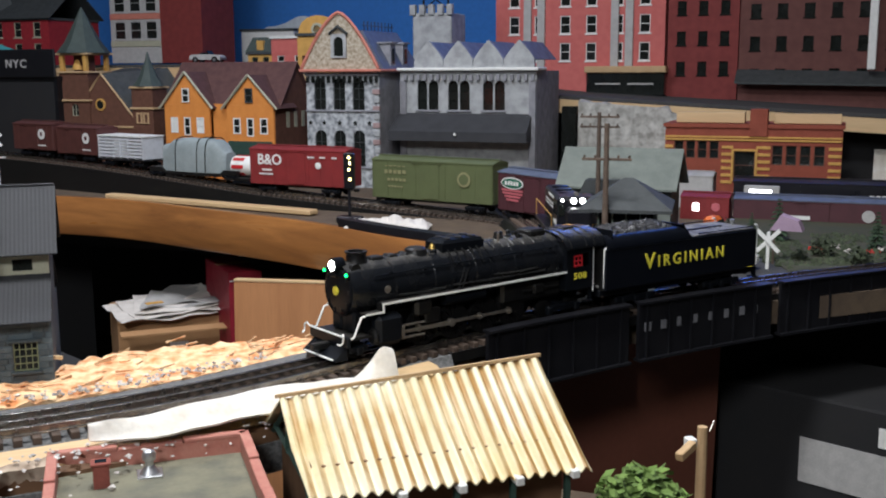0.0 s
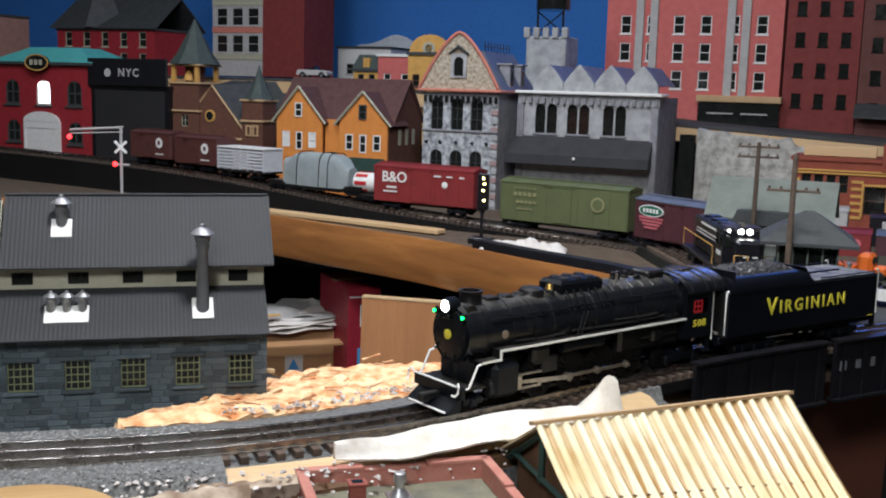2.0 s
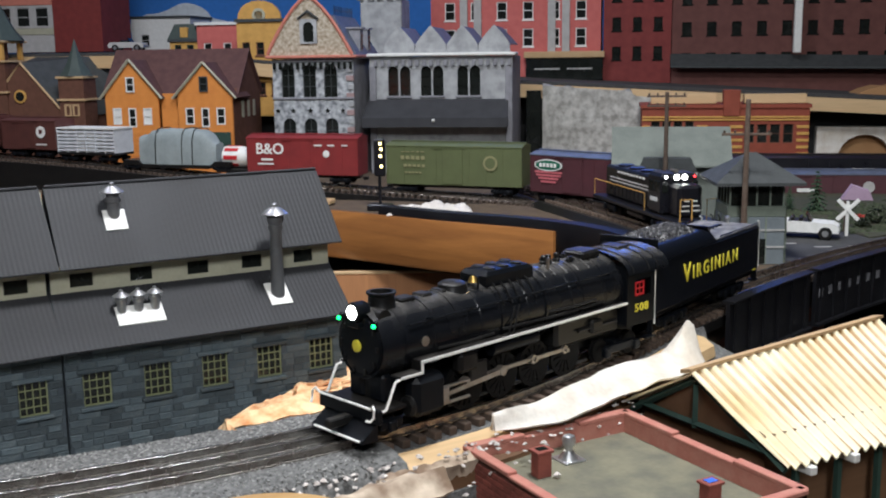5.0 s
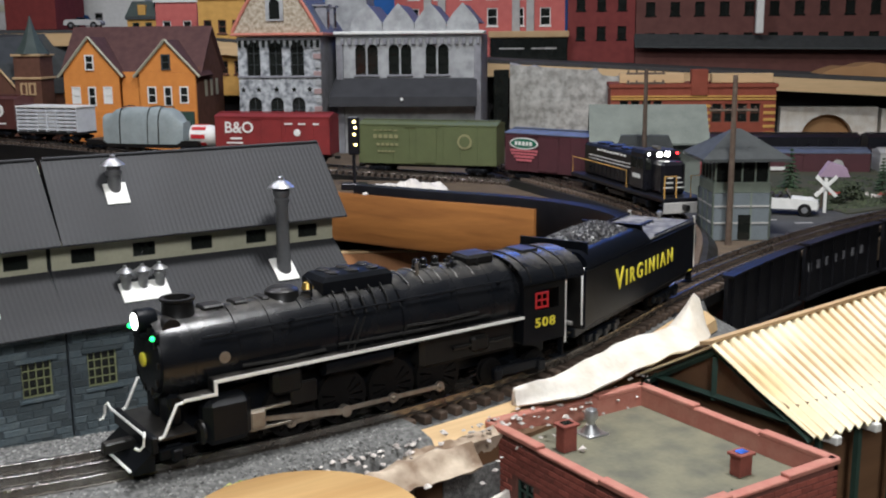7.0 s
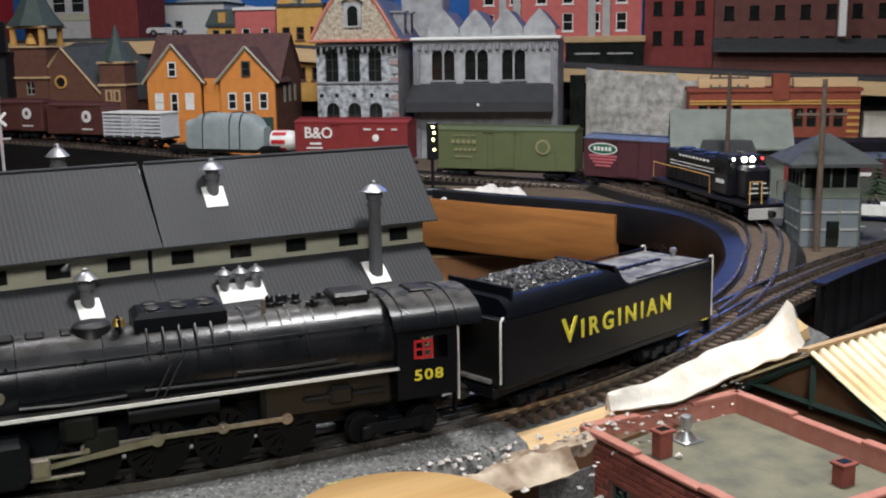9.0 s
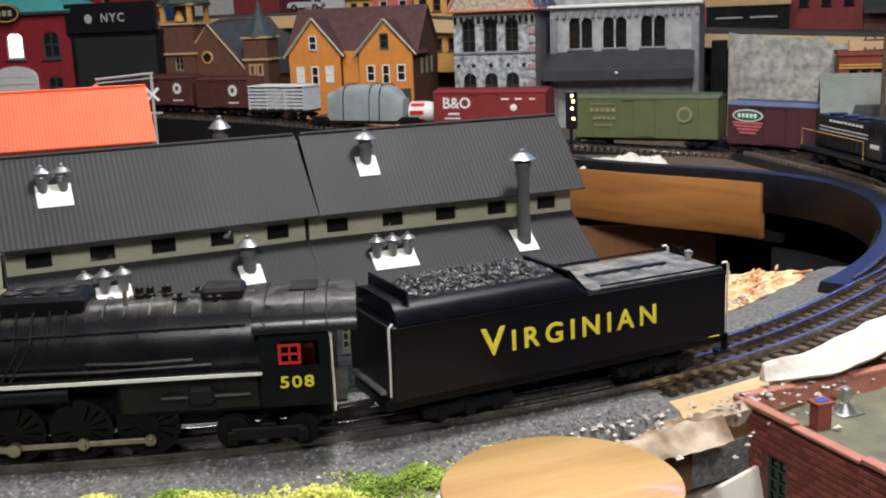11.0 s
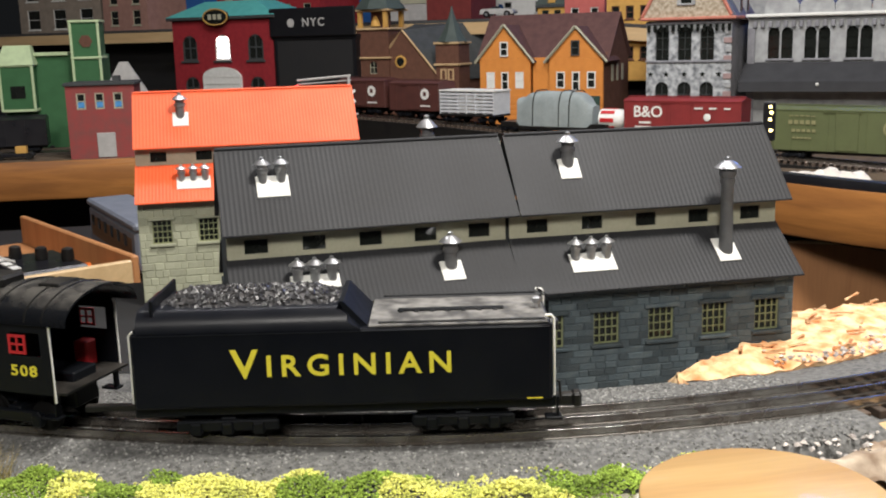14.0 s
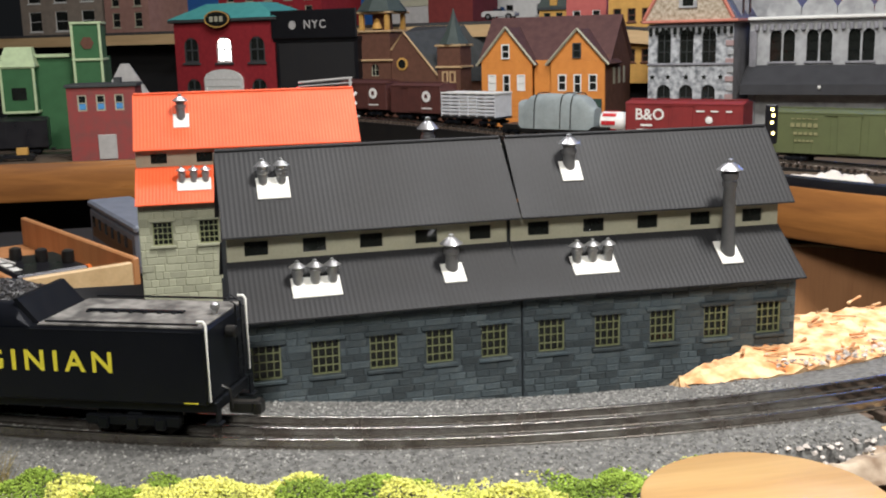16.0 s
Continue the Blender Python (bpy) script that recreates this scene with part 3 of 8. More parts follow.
def bench():
    pts = [tuple(c) for c in EDGE.c[::4]] + [tuple(EDGE.c[-1])]
    tail = [(-.20, -.075), (-.05, .005), (.1, .040), (.3, .068), (.6, .090), (3.0, .09), (3.0, 3.2), (-2.6, 3.2)]
    g = G()
    g.slab(pts + tail, -.05, -.022)
    solid("layout_table", g, M["earth"], "bench top covered with brown scenery earth", "table", "structure")
    fascia = sweep(EDGE, [(0, -.018), (.010, -.018), (.012, -.022), (.012, -.098), (.010, -.102), (0, -.102)], .02, FASCIA_END, .02)
    solid("fascia_board", fascia, M["fascia"], "varnished knotty wood fascia board along the bench", "board", "structure", 50)
    # Black strip put in for the shade of the gap below the fascia.
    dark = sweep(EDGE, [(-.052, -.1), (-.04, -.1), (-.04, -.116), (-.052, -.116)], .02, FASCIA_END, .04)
    solid("bench_skirt", dark, M["dark"], "black strip standing in for the shaded gap under the bench", "skirt", "structure")
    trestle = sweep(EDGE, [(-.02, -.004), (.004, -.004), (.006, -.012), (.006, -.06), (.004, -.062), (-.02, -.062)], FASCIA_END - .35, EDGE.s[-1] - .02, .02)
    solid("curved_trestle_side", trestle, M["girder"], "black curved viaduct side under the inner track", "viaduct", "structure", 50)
    # The darkness under the viaduct, made as a black sheet.
    solid("pit_back", sweep(EDGE, [(.02, -.12), (.03, -.12), (.03, -.9), (.02, -.9)], FASCIA_END, EDGE.s[-1] - .02, .04, off=-.05), M["dark"], "black sheet standing in for the shade under the viaduct", "skirt", "structure")


def foreground():
    """The near roadbed and its shelf."""
    bed = sweep(MAIN, [(-.036, -.010), (.036, -.010), (.060, -.0145), (.075, -.020), (.085, -.03), (.085, -.06), (-.128, -.06), (-.128, -.034), (-.095, -.022), (-.055, -.015)], .45, 1.41, .01, dz=.0036)
    bed = sweep(MAIN, [(-.036, -.010), (.036, -.010), (.054, -.0145), (.059, -.022), (.059, -.06), (-.128, -.06), (-.128, -.034), (-.095, -.022), (-.055, -.015)], 1.41, 1.51, .01, dz=.0036, g=bed)
    solid("roadbed", bed, M["bed"], "grey granular ballast bed under the near track", "ballast", "structure", 60)
    bare = sweep(MAIN, [(-.036, -.0125), (.032, -.0125), (.036, -.024), (.066, -.035), (.066, -.06), (-.128, -.06), (-.128, -.034), (-.095, -.019), (-.055, -.0125)], 1.51, 1.93, .01)
    solid("bare_roadbed", bare, M["bed"], "thin grey ballast where the ties lie bare", "ballast", "structure", 60)
    shelf = G()
    shelf.slab([(-1.9, -.36), (-.70, -.36), (-.62, -.25), (-.54, -.20), (-.42, -.18), (-.25, -.11), (-.22, -.06), (-.28, -.03), (-.42, -.05), (-.48, -.02), (-.48, .06), (-.97, .12), (-1.5, .3), (-1.9, .5)], -.075, -.045)
    solid("near_shelf", shelf, M["bed"], "grey ballasted board carrying the near track", "board", "structure")
    inner = G()
    inner.slab([(-1.9, .3), (-.48, .05), (-.46, .10), (-.62, .42), (-1.0, .50), (-1.9, .55)], -.08, -.046)
    solid("inner_board", inner, M["dark"], "dark board inside the loop", "board", "structure")
    low = G()
    low.slab([(-.6, -.6), (-.02, -.6), (-.02, -.22), (-.12, -.14), (-.3, -.14), (-.55, -.2)], -.13, -.115)
    solid("lower_board", low, M["earth"], "earth-covered lower board under the foreground buildings", "board", "structure")
    rnd = random.Random(3)
    pts = []
    for _ in range(24000):
        s = rnd.uniform(.6, 1.75)
        o = rnd.uniform(-.115, .074)
        if s > 1.41 and o > .055 or s > 1.5 and o > .030 or abs(o) < .030 and (s > 1.5 or rnd.random() < .25):
            continue
        p, d = MAIN.at(s, o)
        z = float(np.interp(o, (-.128, -.095, -.055, -.036, .036, .060, .075), (-.034, -.022, -.015, -.010, -.010, -.0145, -.020)))
        pts.append((p.x, p.y, z + p.z + .0036 if s < 1.51 else z + p.z))
    solid("ballast_stones", chips(pts, .0013, rnd), M["ballast"], "loose grey ballast stones beside the rails", "ballast", "stuff", 0)


def track(line, s0, s1, name, label, single, spacing=.0129, skip=None):
    t = thing(name, label, "track", kind="structure")
    for o, nm in ((-GAUGE, "rail"), (0, "centre_rail"), (GAUGE, "rail")):
        part(nm, sweep(line, RAIL, s0, s1, .012, o), M["rail"], t, smooth=50)
    tie = G().bev(-.0033, .0033, -.029, .029, -.0125, -.0066, .0006).mesh("tie")
    tie.materials.append(M["tie"])
    n = int((s1 - s0) / spacing)
    if single:
        for i in range(n):
            p, d = line.at(s0 + (i + .5) * spacing)
            part("tie", tie, None, t, m=pose(p.x, p.y, p.z, 0, 0, math.degrees(math.atan2(d.y, d.x))))
    else:
        g = G()
        for i in range(n):
            p, d = line.at(s0 + (i + .5) * spacing)
            g.bev(-.0033, .0033, -.029, .029, -.0125, -.0066, .0006, m=pose(p.x, p.y, p.z, 0, 0, math.degrees(math.atan2(d.y, d.x))))
        part("ties", g, M["tie"], t, kind="stuff", smooth=0)
    return t


def tracks():
    track(MAIN, .5, 2.9, "near_track", "three-rail track with bright railheads and brown ties", True)
    track(BRANCH, .0, BRANCH.s[-1] - .01, "curved_track", "curved three-rail track joining at a switch", False)
    track(FREIGHT, .3, FREIGHT.s[-1] - .02, "freight_track", "long three-rail track under the freight cars", False)
    solid("curved_roadbed", sweep(BRANCH, [(-.036, -.0115), (.036, -.0115), (.05, -.024), (-.05, -.024)], 0, BRANCH.s[-1] - .03, .02), M["sooty"], "dark cork roadbed of the curved track", "roadbed", "structure")
    solid("freight_roadbed", sweep(FREIGHT, [(-.036, -.0115), (.036, -.0115), (.042, -.09), (-.042, -.09)], .02, FREIGHT.s[-1] - .03, .04), M["sooty"], "dark roadbed rising under the freight cars", "roadbed", "structure")
    solid("bridge_roadbed", sweep(MAIN, [(-.03, -.0115), (.03, -.0115), (.03, -.022), (-.03, -.022)], 1.93, 2.9, .02), M["sooty"], "black bridge deck under the track", "roadbed", "structure")
    # girders of the bridge, on the viewer's side
    for a, b in ((1.97, 2.17), (2.185, 2.40), (2.415, 2.63), (2.645, 2.86)):
        t = thing("bridge_girder", "black plate girder of the track bridge, with grey lettering", "girder", group="bridge girders")
        part("web", sweep(MAIN, [(.036, .004), (.040, .004), (.040, -.058), (.036, -.058)], a, b, .02), M["girder"], t, smooth=50)
        part("top_flange", sweep(MAIN, [(.032, .006), (.045, .006), (.045, .0035), (.032, .0035)], a, b, .02), M["girder"], t, smooth=50)
        part("bottom_flange", sweep(MAIN, [(.032, -.058), (.045, -.058), (.045, -.061), (.032, -.061)], a, b, .02), M["girder"], t, smooth=50)
        k = 0
        while a + .02 + k * .035 < b:
            part("stiffener", sweep(MAIN, [(.040, .003), (.0425, .003), (.0425, -.058), (.040, -.058)], a + .01 + k * .035, a + .0125 + k * .035, .002), M["girder"], t)
            k += 1
        if a == 2.185:
            for i, w in enumerate((.010, .008, .006, .007, .005, .007, .008, .004)):
                part("letter_bar", sweep(MAIN, [(.0402, -.018), (.041, -.018), (.041, -.028), (.0402, -.028)], a + .008 + i * .0255, a + .008 + i * .0255 + w, .004), M["dimgrey"], t, "grey letter shape")


room()
bench()
foreground()
tracks()


# ---- the steam engine and its tender ----
def weld(g):
    """Join vertices that lie on one another, so that the mesh is one casting."""
    keys, used, w = {}, [], []
    for p in g.v:
        q = tuple(round(c, 6) + 0.0 for c in p)
        w.append(keys.setdefault(q, len(keys)))
        if len(used) < len(keys):
            used.append(q)
    faces = [tuple(dict.fromkeys(w[i] for i in f)) for f in g.f]
    g.v, g.f = used, list(dict.fromkeys(f for f in faces if len(f) > 2))
    return g


def wheel_mesh(r, w, spokes=0):
    g = G()
    if not spokes:
        return g.lathe([(r * .25, -w * .5), (r * .8, -w * .35), (r * .9, -w * .5), (r, -w * .5), (r * 1.0, w * .3), (r * 1.12, w * .35), (r * 1.12, w * .5), (r * .25, w * .5)], n=24, m=pose(0, 0, 0, 90, 0, 0))
    n = spokes * 2
    rr = (.0, r * .28, r * .84, r)

    def at(k, q, y):
        a = 2 * math.pi * (k + (.22 if k % 2 else -.22)) / n
        return (q * math.cos(a), y, q * math.sin(a))
    for k in range(n):
        for i in range(3):
            if i == 1 and k % 2 and not 8 < k < 16:
                continue
            v = [at(c, q, y) for y in (-w * .5, w * .5) for q, c in ((rr[i], k), (rr[i + 1], k), (rr[i + 1], k + 1), (rr[i], k + 1))]
            g.add(v, [(0, 1, 2, 3), (7, 6, 5, 4), (0, 4, 5, 1), (1, 5, 6, 2), (2, 6, 7, 3), (3, 7, 4, 0)])
    return weld(g)


def truck(parent, x, wheels, r, half=.0175, name="truck", mat="black"):
    t = G()
    L = .0185 * (len(wheels) - 1) / 2 + .012 if len(wheels) > 1 else .01
    for s in (-1, 1):
        y = s * (half + .0055)
        t.bev(x - L, x + L, min(y, y + s * .004), max(y, y + s * .004), r * .75, r * 1.5, .001)
        for w in wheels:
            t.bev(x + w - .0035, x + w + .0035, min(y, y + s * .006), max(y, y + s * .006), r * .55, r * 1.4, .001)
    t.bev(x - .005, x + .005, -half - .006, half + .006, r * .9, r * 1.6, .001)
    f = part(name, t, M[mat], parent)
    for w in wheels:
        g = G()
        for s in (-1, 1):
            g.lathe([(r * .2, 0), (r * .8, .0006), (r, .0), (r, -.003), (r * 1.1, -.0032), (r * 1.1, -.0042), (r * .2, -.004)], n=18, m=pose(x + w, s * (half + .002), r, -90 * s, 0, 0))
        g.tube((x + w, -half, r), (x + w, half, r), .0013, n=8)
        part("wheelset", g, M["wheelblack"], f)
    return f


def handrail(pts, parent, mat="white", r=.0009, name="handrail", label="white-painted handrail"):
    return part(name, G().wire(pts, r), M[mat], parent, label, smooth=60)


def coal_heap(parent, x0, x1, y0, top, seed):
    rnd = random.Random(seed)
    g = G()
    n, k = 30, 14
    v = [(x0 + (x1 - x0) * i / n, -y0 + 2 * y0 * j / k, top - .010 + .010 * (1 - abs(2 * j / k - 1) ** 2.2) * min(1, 4 * i / n + .3, 5 * (1 - i / n) + .3)) for i in range(n + 1) for j in range(k + 1)]
    f = [(i * (k + 1) + j, i * (k + 1) + j + 1, (i + 1) * (k + 1) + j + 1, (i + 1) * (k + 1) + j) for i in range(n) for j in range(k)]
    g.add(v, f)
    heap = part("coal_bed", g, M["coal"], parent, "heaped bed of black coal")
    pts = []
    for _ in range(1500):
        a, b = rnd.random(), rnd.uniform(-1, 1)
        pts.append((x0 + (x1 - x0) * a, y0 * b, top - .010 + .010 * (1 - abs(b) ** 2.2) * min(1, 4 * a + .3, 5 * (1 - a) + .3) + .0004))
    part("loose_coal", chips(pts, .0022, rnd), M["coal"], heap, "loose black coal lumps", 0, kind="stuff")


def tender():
    t = thing("tender", "black steam engine tender heaped with coal, yellow side lettering", "tender")
    h = .1225
    w = .0330
    body = G()
    body.bev(-h, h, -w, w, .023, .0695, .0016)
    b = part("tank", body, M["tender"], t)
    # bunker shoulders over the front part
    sh = G()
    x0, x1 = -.012, h - .004
    prof = [(-w, .069), (-w + .0006, .0735), (-w + .003, .0775), (-w + .007, .0805), (-w + .010, .0815), (w - .010, .0815), (w - .007, .0805), (w - .003, .0775), (w - .0006, .0735), (w, .069)]
    n = len(prof)
    v = [(x, y, z) for x in (x0 - .0, x1) for y, z in prof]
    v = [(x - (.012 if x == x0 and z > .073 else 0) * 0 + (.014 if x == x0 and z > .0790 else (.008 if x == x0 and z > .073 else 0)), y, z) for x, y, z in v]
    sh.add(v, [(i, i + 1, n + i + 1, n + i) for i in range(n - 1)] + [tuple(range(n)), tuple(range(n, 2 * n))[::-1]])
    part("bunker", sh, M["tender"], t, smooth=40)
    part("bunker_rear_plate", G().prism([(x0 - .004, .069), (x0 + .010, .0845), (x0 + .013, .0845), (x0 + .004, .069)], -w + .006, w - .006), M["black"], t)
    part("bunker_front_plate", G().bev(x1 - .010, x1 - .008, -w + .004, w - .004, .075, .088, .0005), M["black"], t)
    coal_heap(t, x0 + .012, x1 - .011, w - .009, .0875, 5)
    part("rear_deck", G().bev(-h + .002, x0 - .004, -w + .002, w - .002, .0693, .0708, .0005), M["dust"], t, "dusty rear deck")
    part("water_hatch", G().bev(-h + .026, x0 - .020, -.0022, .0022, .0706, .0722, .0006), M["black"], t, "long black water hatch")
    for i in range(7):
        part("hatch_clip", G().bev(-h + .030 + i * .0095, -h + .033 + i * .0095, -.0042, .0042, .0706, .0716, .0004), M["black"], t)
    part("vent_knob", G().lathe([(.0018, .0705), (.0018, .0735), (.003, .0745), (.0028, .077), (.001, .078)], (-h + .006, 0, 0), 10), M["zinc"], t)
    for y in (-w + .0015, w - .0015):
        part("deck_rail", G().wire([(-h + .004, y, .0725), (x0 - .01, y, .0725)], .0007), M["black"], t)
    lettering("side_lettering", "V", .0240, M["yellow"], t, pose(.0565, w + .0003, .0490, 0, 0, 180), squeeze=1.05, label="yellow painted lettering")
    lettering("side_lettering", "IRGINIAN", .0178, M["yellow"], t, pose(-.0100, w + .0003, .0477, 0, 0, 180), spacing=1.42, squeeze=1.06, label="yellow painted lettering")
    for s in (-1, 1):
        part("side_mark", G().box(-h + .006, -h + .015, s * w - .0003, s * w + .0003, .0245, .0252), M["yellow"], t)
        handrail([(-h - .001, s * (w - .001), .026), (-h - .001, s * (w - .001), .0725), (-h + .0005, s * (w - .001), .0745), (-h + .004, s * (w - .001), .0745)], t)
        handrail([(h + .0005, s * (w - .002), .027), (h + .0005, s * (w - .002), .068), (h - .002, s * (w - .002), .0705)], t)
        part("rivet_strip", G().box(-h + .002, h - .002, s * w - .0004, s * w + .0004, .0672, .0680), M["black"], t)
        part("step", G().bev(-h - .006, -h + .004, s * (w - .006) - .004, s * (w - .006) + .004, .010, .012, .0005).box(-h - .004, -h - .003, s * (w - .006) - .003, s * (w - .006) + .003, .012, .024), M["black"], t)
    lad = G()
    for y in (-.02, -.012):
        lad.wire([(-h - .002, y, .026), (-h - .002, y, .074), (-h + .004, y, .078)], .0006)
    for z in range(6):
        lad.wire([(-h - .002, -.02, .031 + z * .008), (-h - .002, -.012, .031 + z * .008)], .0005)
    part("ladder", lad, M["black"], t)
    part("rear_lamp", G().lathe([(.003, 0), (.004, .001), (.004, .006), (.003, .007)], n=12, m=pose(-h - .007, 0, .060, 0, 90, 0)), M["sooty"], t)
    part("air_hose", G().wire([(-h - .001, .014, .03), (-h - .006, .014, .028), (-h - .007, .014, .016)], .0009), M["sooty"], t)
    part("underframe", G().bev(-h - .002, h + .002, -.026, .026, .016, .0235, .001), M["black"], t)
    cp = G().bev(-h - .017, -h, -.0035, .0035, .0085, .016, .001).bev(-h - .021, -h - .015, -.005, .005, .0075, .017, .0015)
    part("coupler", cp, M["sooty"], t, "dark rear coupler")
    part("drawbar", G().bev(h, h + .040, -.003, .003, .012, .016, .0006), M["sooty"], t)
    part("front_apron", G().bev(h, h + .004, -.024, .024, .026, .029, .0006), M["dust"], t)
    part("front_bulkhead", G().bev(h - .0005, h + .001, -w + .002, w - .002, .024, .069, .0004), M["sooty"], t)
    truck(t, .070, (-.0185, 0, .0185), .0088)
    truck(t, -.070, (-.0185, 0, .0185), .0088)
    return t


DRIVERS = (.052, .0145, -.0230, -.0605)
RW, CRANK = .0178, .0075


def engine():
    t = thing("steam_engine", "black steam engine with white-edged running boards and lit headlight", "locomotive")
    BZ, R = .0600, .0255
    # boiler: smokebox, barrel, firebox wrapper
    prof = [(.130, .0205), (.1315, .0235), (.124, .0250), (.085, .0250), (.0845, .0256), (.040, .0258), (.0395, .0262), (-.010, .0268), (-.0105, .0272), (-.060, .0278), (-.0605, .0282), (-.127, .0282)]
    g = G()
    n = 32
    v = [(x, r * math.cos(2 * math.pi * i / n), BZ + r * math.sin(2 * math.pi * i / n)) for x, r in prof for i in range(n)]
    g.add(v, [(k * n + i, k * n + (i + 1) % n, (k + 1) * n + (i + 1) % n, (k + 1) * n + i) for k in range(len(prof) - 1) for i in range(n)] + [tuple(range(n)), tuple(range(len(v) - n, len(v)))])
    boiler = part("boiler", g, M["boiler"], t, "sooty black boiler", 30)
    for x in (.112, .062, .018, -.03, -.075, -.105):
        rr = .0254 if x > .08 else (.0263 if x > .03 else (.0274 if x > -.02 else .0286))
        b = G()
        for i in range(n):
            a, c = 2 * math.pi * i / n, 2 * math.pi * (i + 1) / n
            b.add([(x + dx, q * math.cos(e), BZ + q * math.sin(e)) for dx in (-.001, .001) for q, e in ((rr - .001, a), (rr, a), (rr, c), (rr - .001, c))], [(0, 1, 2, 3), (7, 6, 5, 4), (1, 5, 6, 2)])
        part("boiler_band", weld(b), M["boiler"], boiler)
    front = G().lathe([(.0205, 0), (.0200, .0020), (.0150, .0032), (.0060, .0038), (.001, .004)], n=28, m=pose(.130, 0, BZ, 0, 90, 0))
    part("smokebox_door", front, M["black"], t)
    for i in range(10):
        a = 2 * math.pi * i / 10
        part("door_dog", G().box(.1315, .1335, -.001, .001, -.0018, .0018, m=pose(0, .0185 * math.cos(a), BZ + .0185 * math.sin(a))), M["sooty"], t)
    # headlight on its bracket
    hl = part("headlight", G().lathe([(.0058, -.008), (.0068, -.006), (.0068, .003), (.0060, .0038), (.0050, .0038)], n=18, m=pose(.1345, 0, .0835, 0, 90, 0)), M["black"], t, "lit round headlight")
    part("lens", G().lathe([(.0052, .0035), (.0045, .0045), (.002, .0052)], n=16, m=pose(.1345, 0, .0835, 0, 90, 0)), M["glow"], hl, "glowing warm lens")
    part("headlight_bracket", G().bev(.124, .138, -.005, .005, .073, .0768, .0007), M["black"], t)
    part("number_plate", G().lathe([(.0042, .0), (.0042, .0012), (.0036, .0016)], n=14, m=pose(.1342, 0, BZ, 0, 90, 0)), M["yellow"], t, "small yellow front plate")
    for s in (-1, 1):
        mk = part("class_lamp", G().lathe([(.002, -.0025), (.002, .0025), (.001, .0036)], n=10, m=pose(.1325, s * .0175, .0765)), M["black"], t)
        part("marker_lens", G().ball((.1350, s * .0180, .0765), .0016, 8, 5), M["greenglow"], mk, "glowing green lens")
    # stack, domes, feedwater gear
    part("chimney", G().lathe([(.0105, .083), (.0095, .086), (.0092, .0915), (.0104, .0925), (.0104, .0940), (.0078, .0940), (.0076, .088)], (.112, 0, 0), 24), M["sooty"], t)
    part("bell", G().lathe([(.0042, .0), (.0034, .0018), (.0025, .004), (.0008, .005)], (.030, .008, .0885), 14), M["brass"], t, "brass-coloured bell")
    part("bell_yoke", G().wire([(.030, .003, .085), (.030, .003, .0925), (.030, .008, .0942), (.030, .013, .0925), (.030, .013, .084)], .0008), M["black"], t)
    part("feedwater_heater", G().tube((.122, -.015, .0795), (.122, .015, .0795), .0055, n=18), M["sooty"], t)
    part("steam_dome", G().lathe([(.0125, .082), (.0110, .086), (.0105, .0885), (.0080, .0902), (.002, .0908)], (.044, 0, 0), 24), M["sooty"], t)
    sand = G()
    sand.add([(x, y * k, z) for z, k, e in ((.084, 1, 0), (.0915, 1, 0), (.0945, .86, .003), (.0955, .6, .006)) for x, y in ((.022 - e, -.0135), (.022 - e, .0135), (-.030 + e, .0135), (-.030 + e, -.0135))], [(k * 4 + i, k * 4 + (i + 1) % 4, k * 4 + 4 + (i + 1) % 4, k * 4 + 4 + i) for k in range(3) for i in range(4)] + [(0, 1, 2, 3), (15, 14, 13, 12)])
    sd = part("sand_dome", sand, M["black"], t, smooth=20)
    for x in (.011, -.004, -.019):
        for y in (-.0058, .0058):
            part("sand_hatch", G().lathe([(.0048, .0945), (.0048, .0960), (.0036, .0966)], (x, y, 0), 12), M["sooty"], sd)
    for s in (-1, 1):
        for i in range(5):
            part("sand_pipe", G().wire([(.016 - i * .009, s * .0135, .086), (.016 - i * .009, s * .0190, .0815), (.016 - i * .009, s * .0240, .0745), (.016 - i * .009, s * .0258, .0715)], .0007), M["sooty"], t)
    part("whistle", G().tube((-.052, .010, .086), (-.052, .010, .095), .0013, n=8), M["steel"], t)
    for x in (-.058, -.064, -.074):
        part("safety_valve", G().lathe([(.0030, .084), (.0032, .090), (.0024, .0905), (.0024, .094), (.001, .095)], (x, 0, 0), 12), M["sooty"], t)
    part("turret", G().bev(-.118, -.094, -.011, .011, .086, .0935, .002), M["sooty"], t)
    for x in (-.040, -.052, -.066, -.080, -.094):
        part("cladding_seam", G().wire([(x, y, .0600 + math.sqrt(.0284 ** 2 - y * y)) for y in [-.018 + .003 * i for i in range(13)]], .0005, 5), M["dust"], t)
    for x, w in ((.092, .014), (.074, .010), (.058, .006)):
        part("boiler_hatch", G().bev(x - w / 2, x + w / 2, -.006, .006, .0835, .0870, .001), M["sooty"], t)
    for x, y in ((-.070, -.010), (-.082, .008), (-.090, -.006), (-.102, .010)):
        part("steam_valve", G().tube((x, y, .082), (x, y, .0915), .0016, n=8).tube((x - .004, y, .0890), (x + .004, y, .0890), .0013, n=8), M["sooty"], t)
    # running boards with white edge
    for s in (-1, 1):
        rb = G().bev(-.128, .104, min(s * .021, s * .0318), max(s * .021, s * .0318), .0478, .0494, .0004)
        rb.bev(.103, .105, min(s * .021, s * .0318), max(s * .021, s * .0318), .0405, .0494, .0004)
        rb.bev(.104, .124, min(s * .021, s * .0318), max(s * .021, s * .0318), .0405, .0420, .0004)
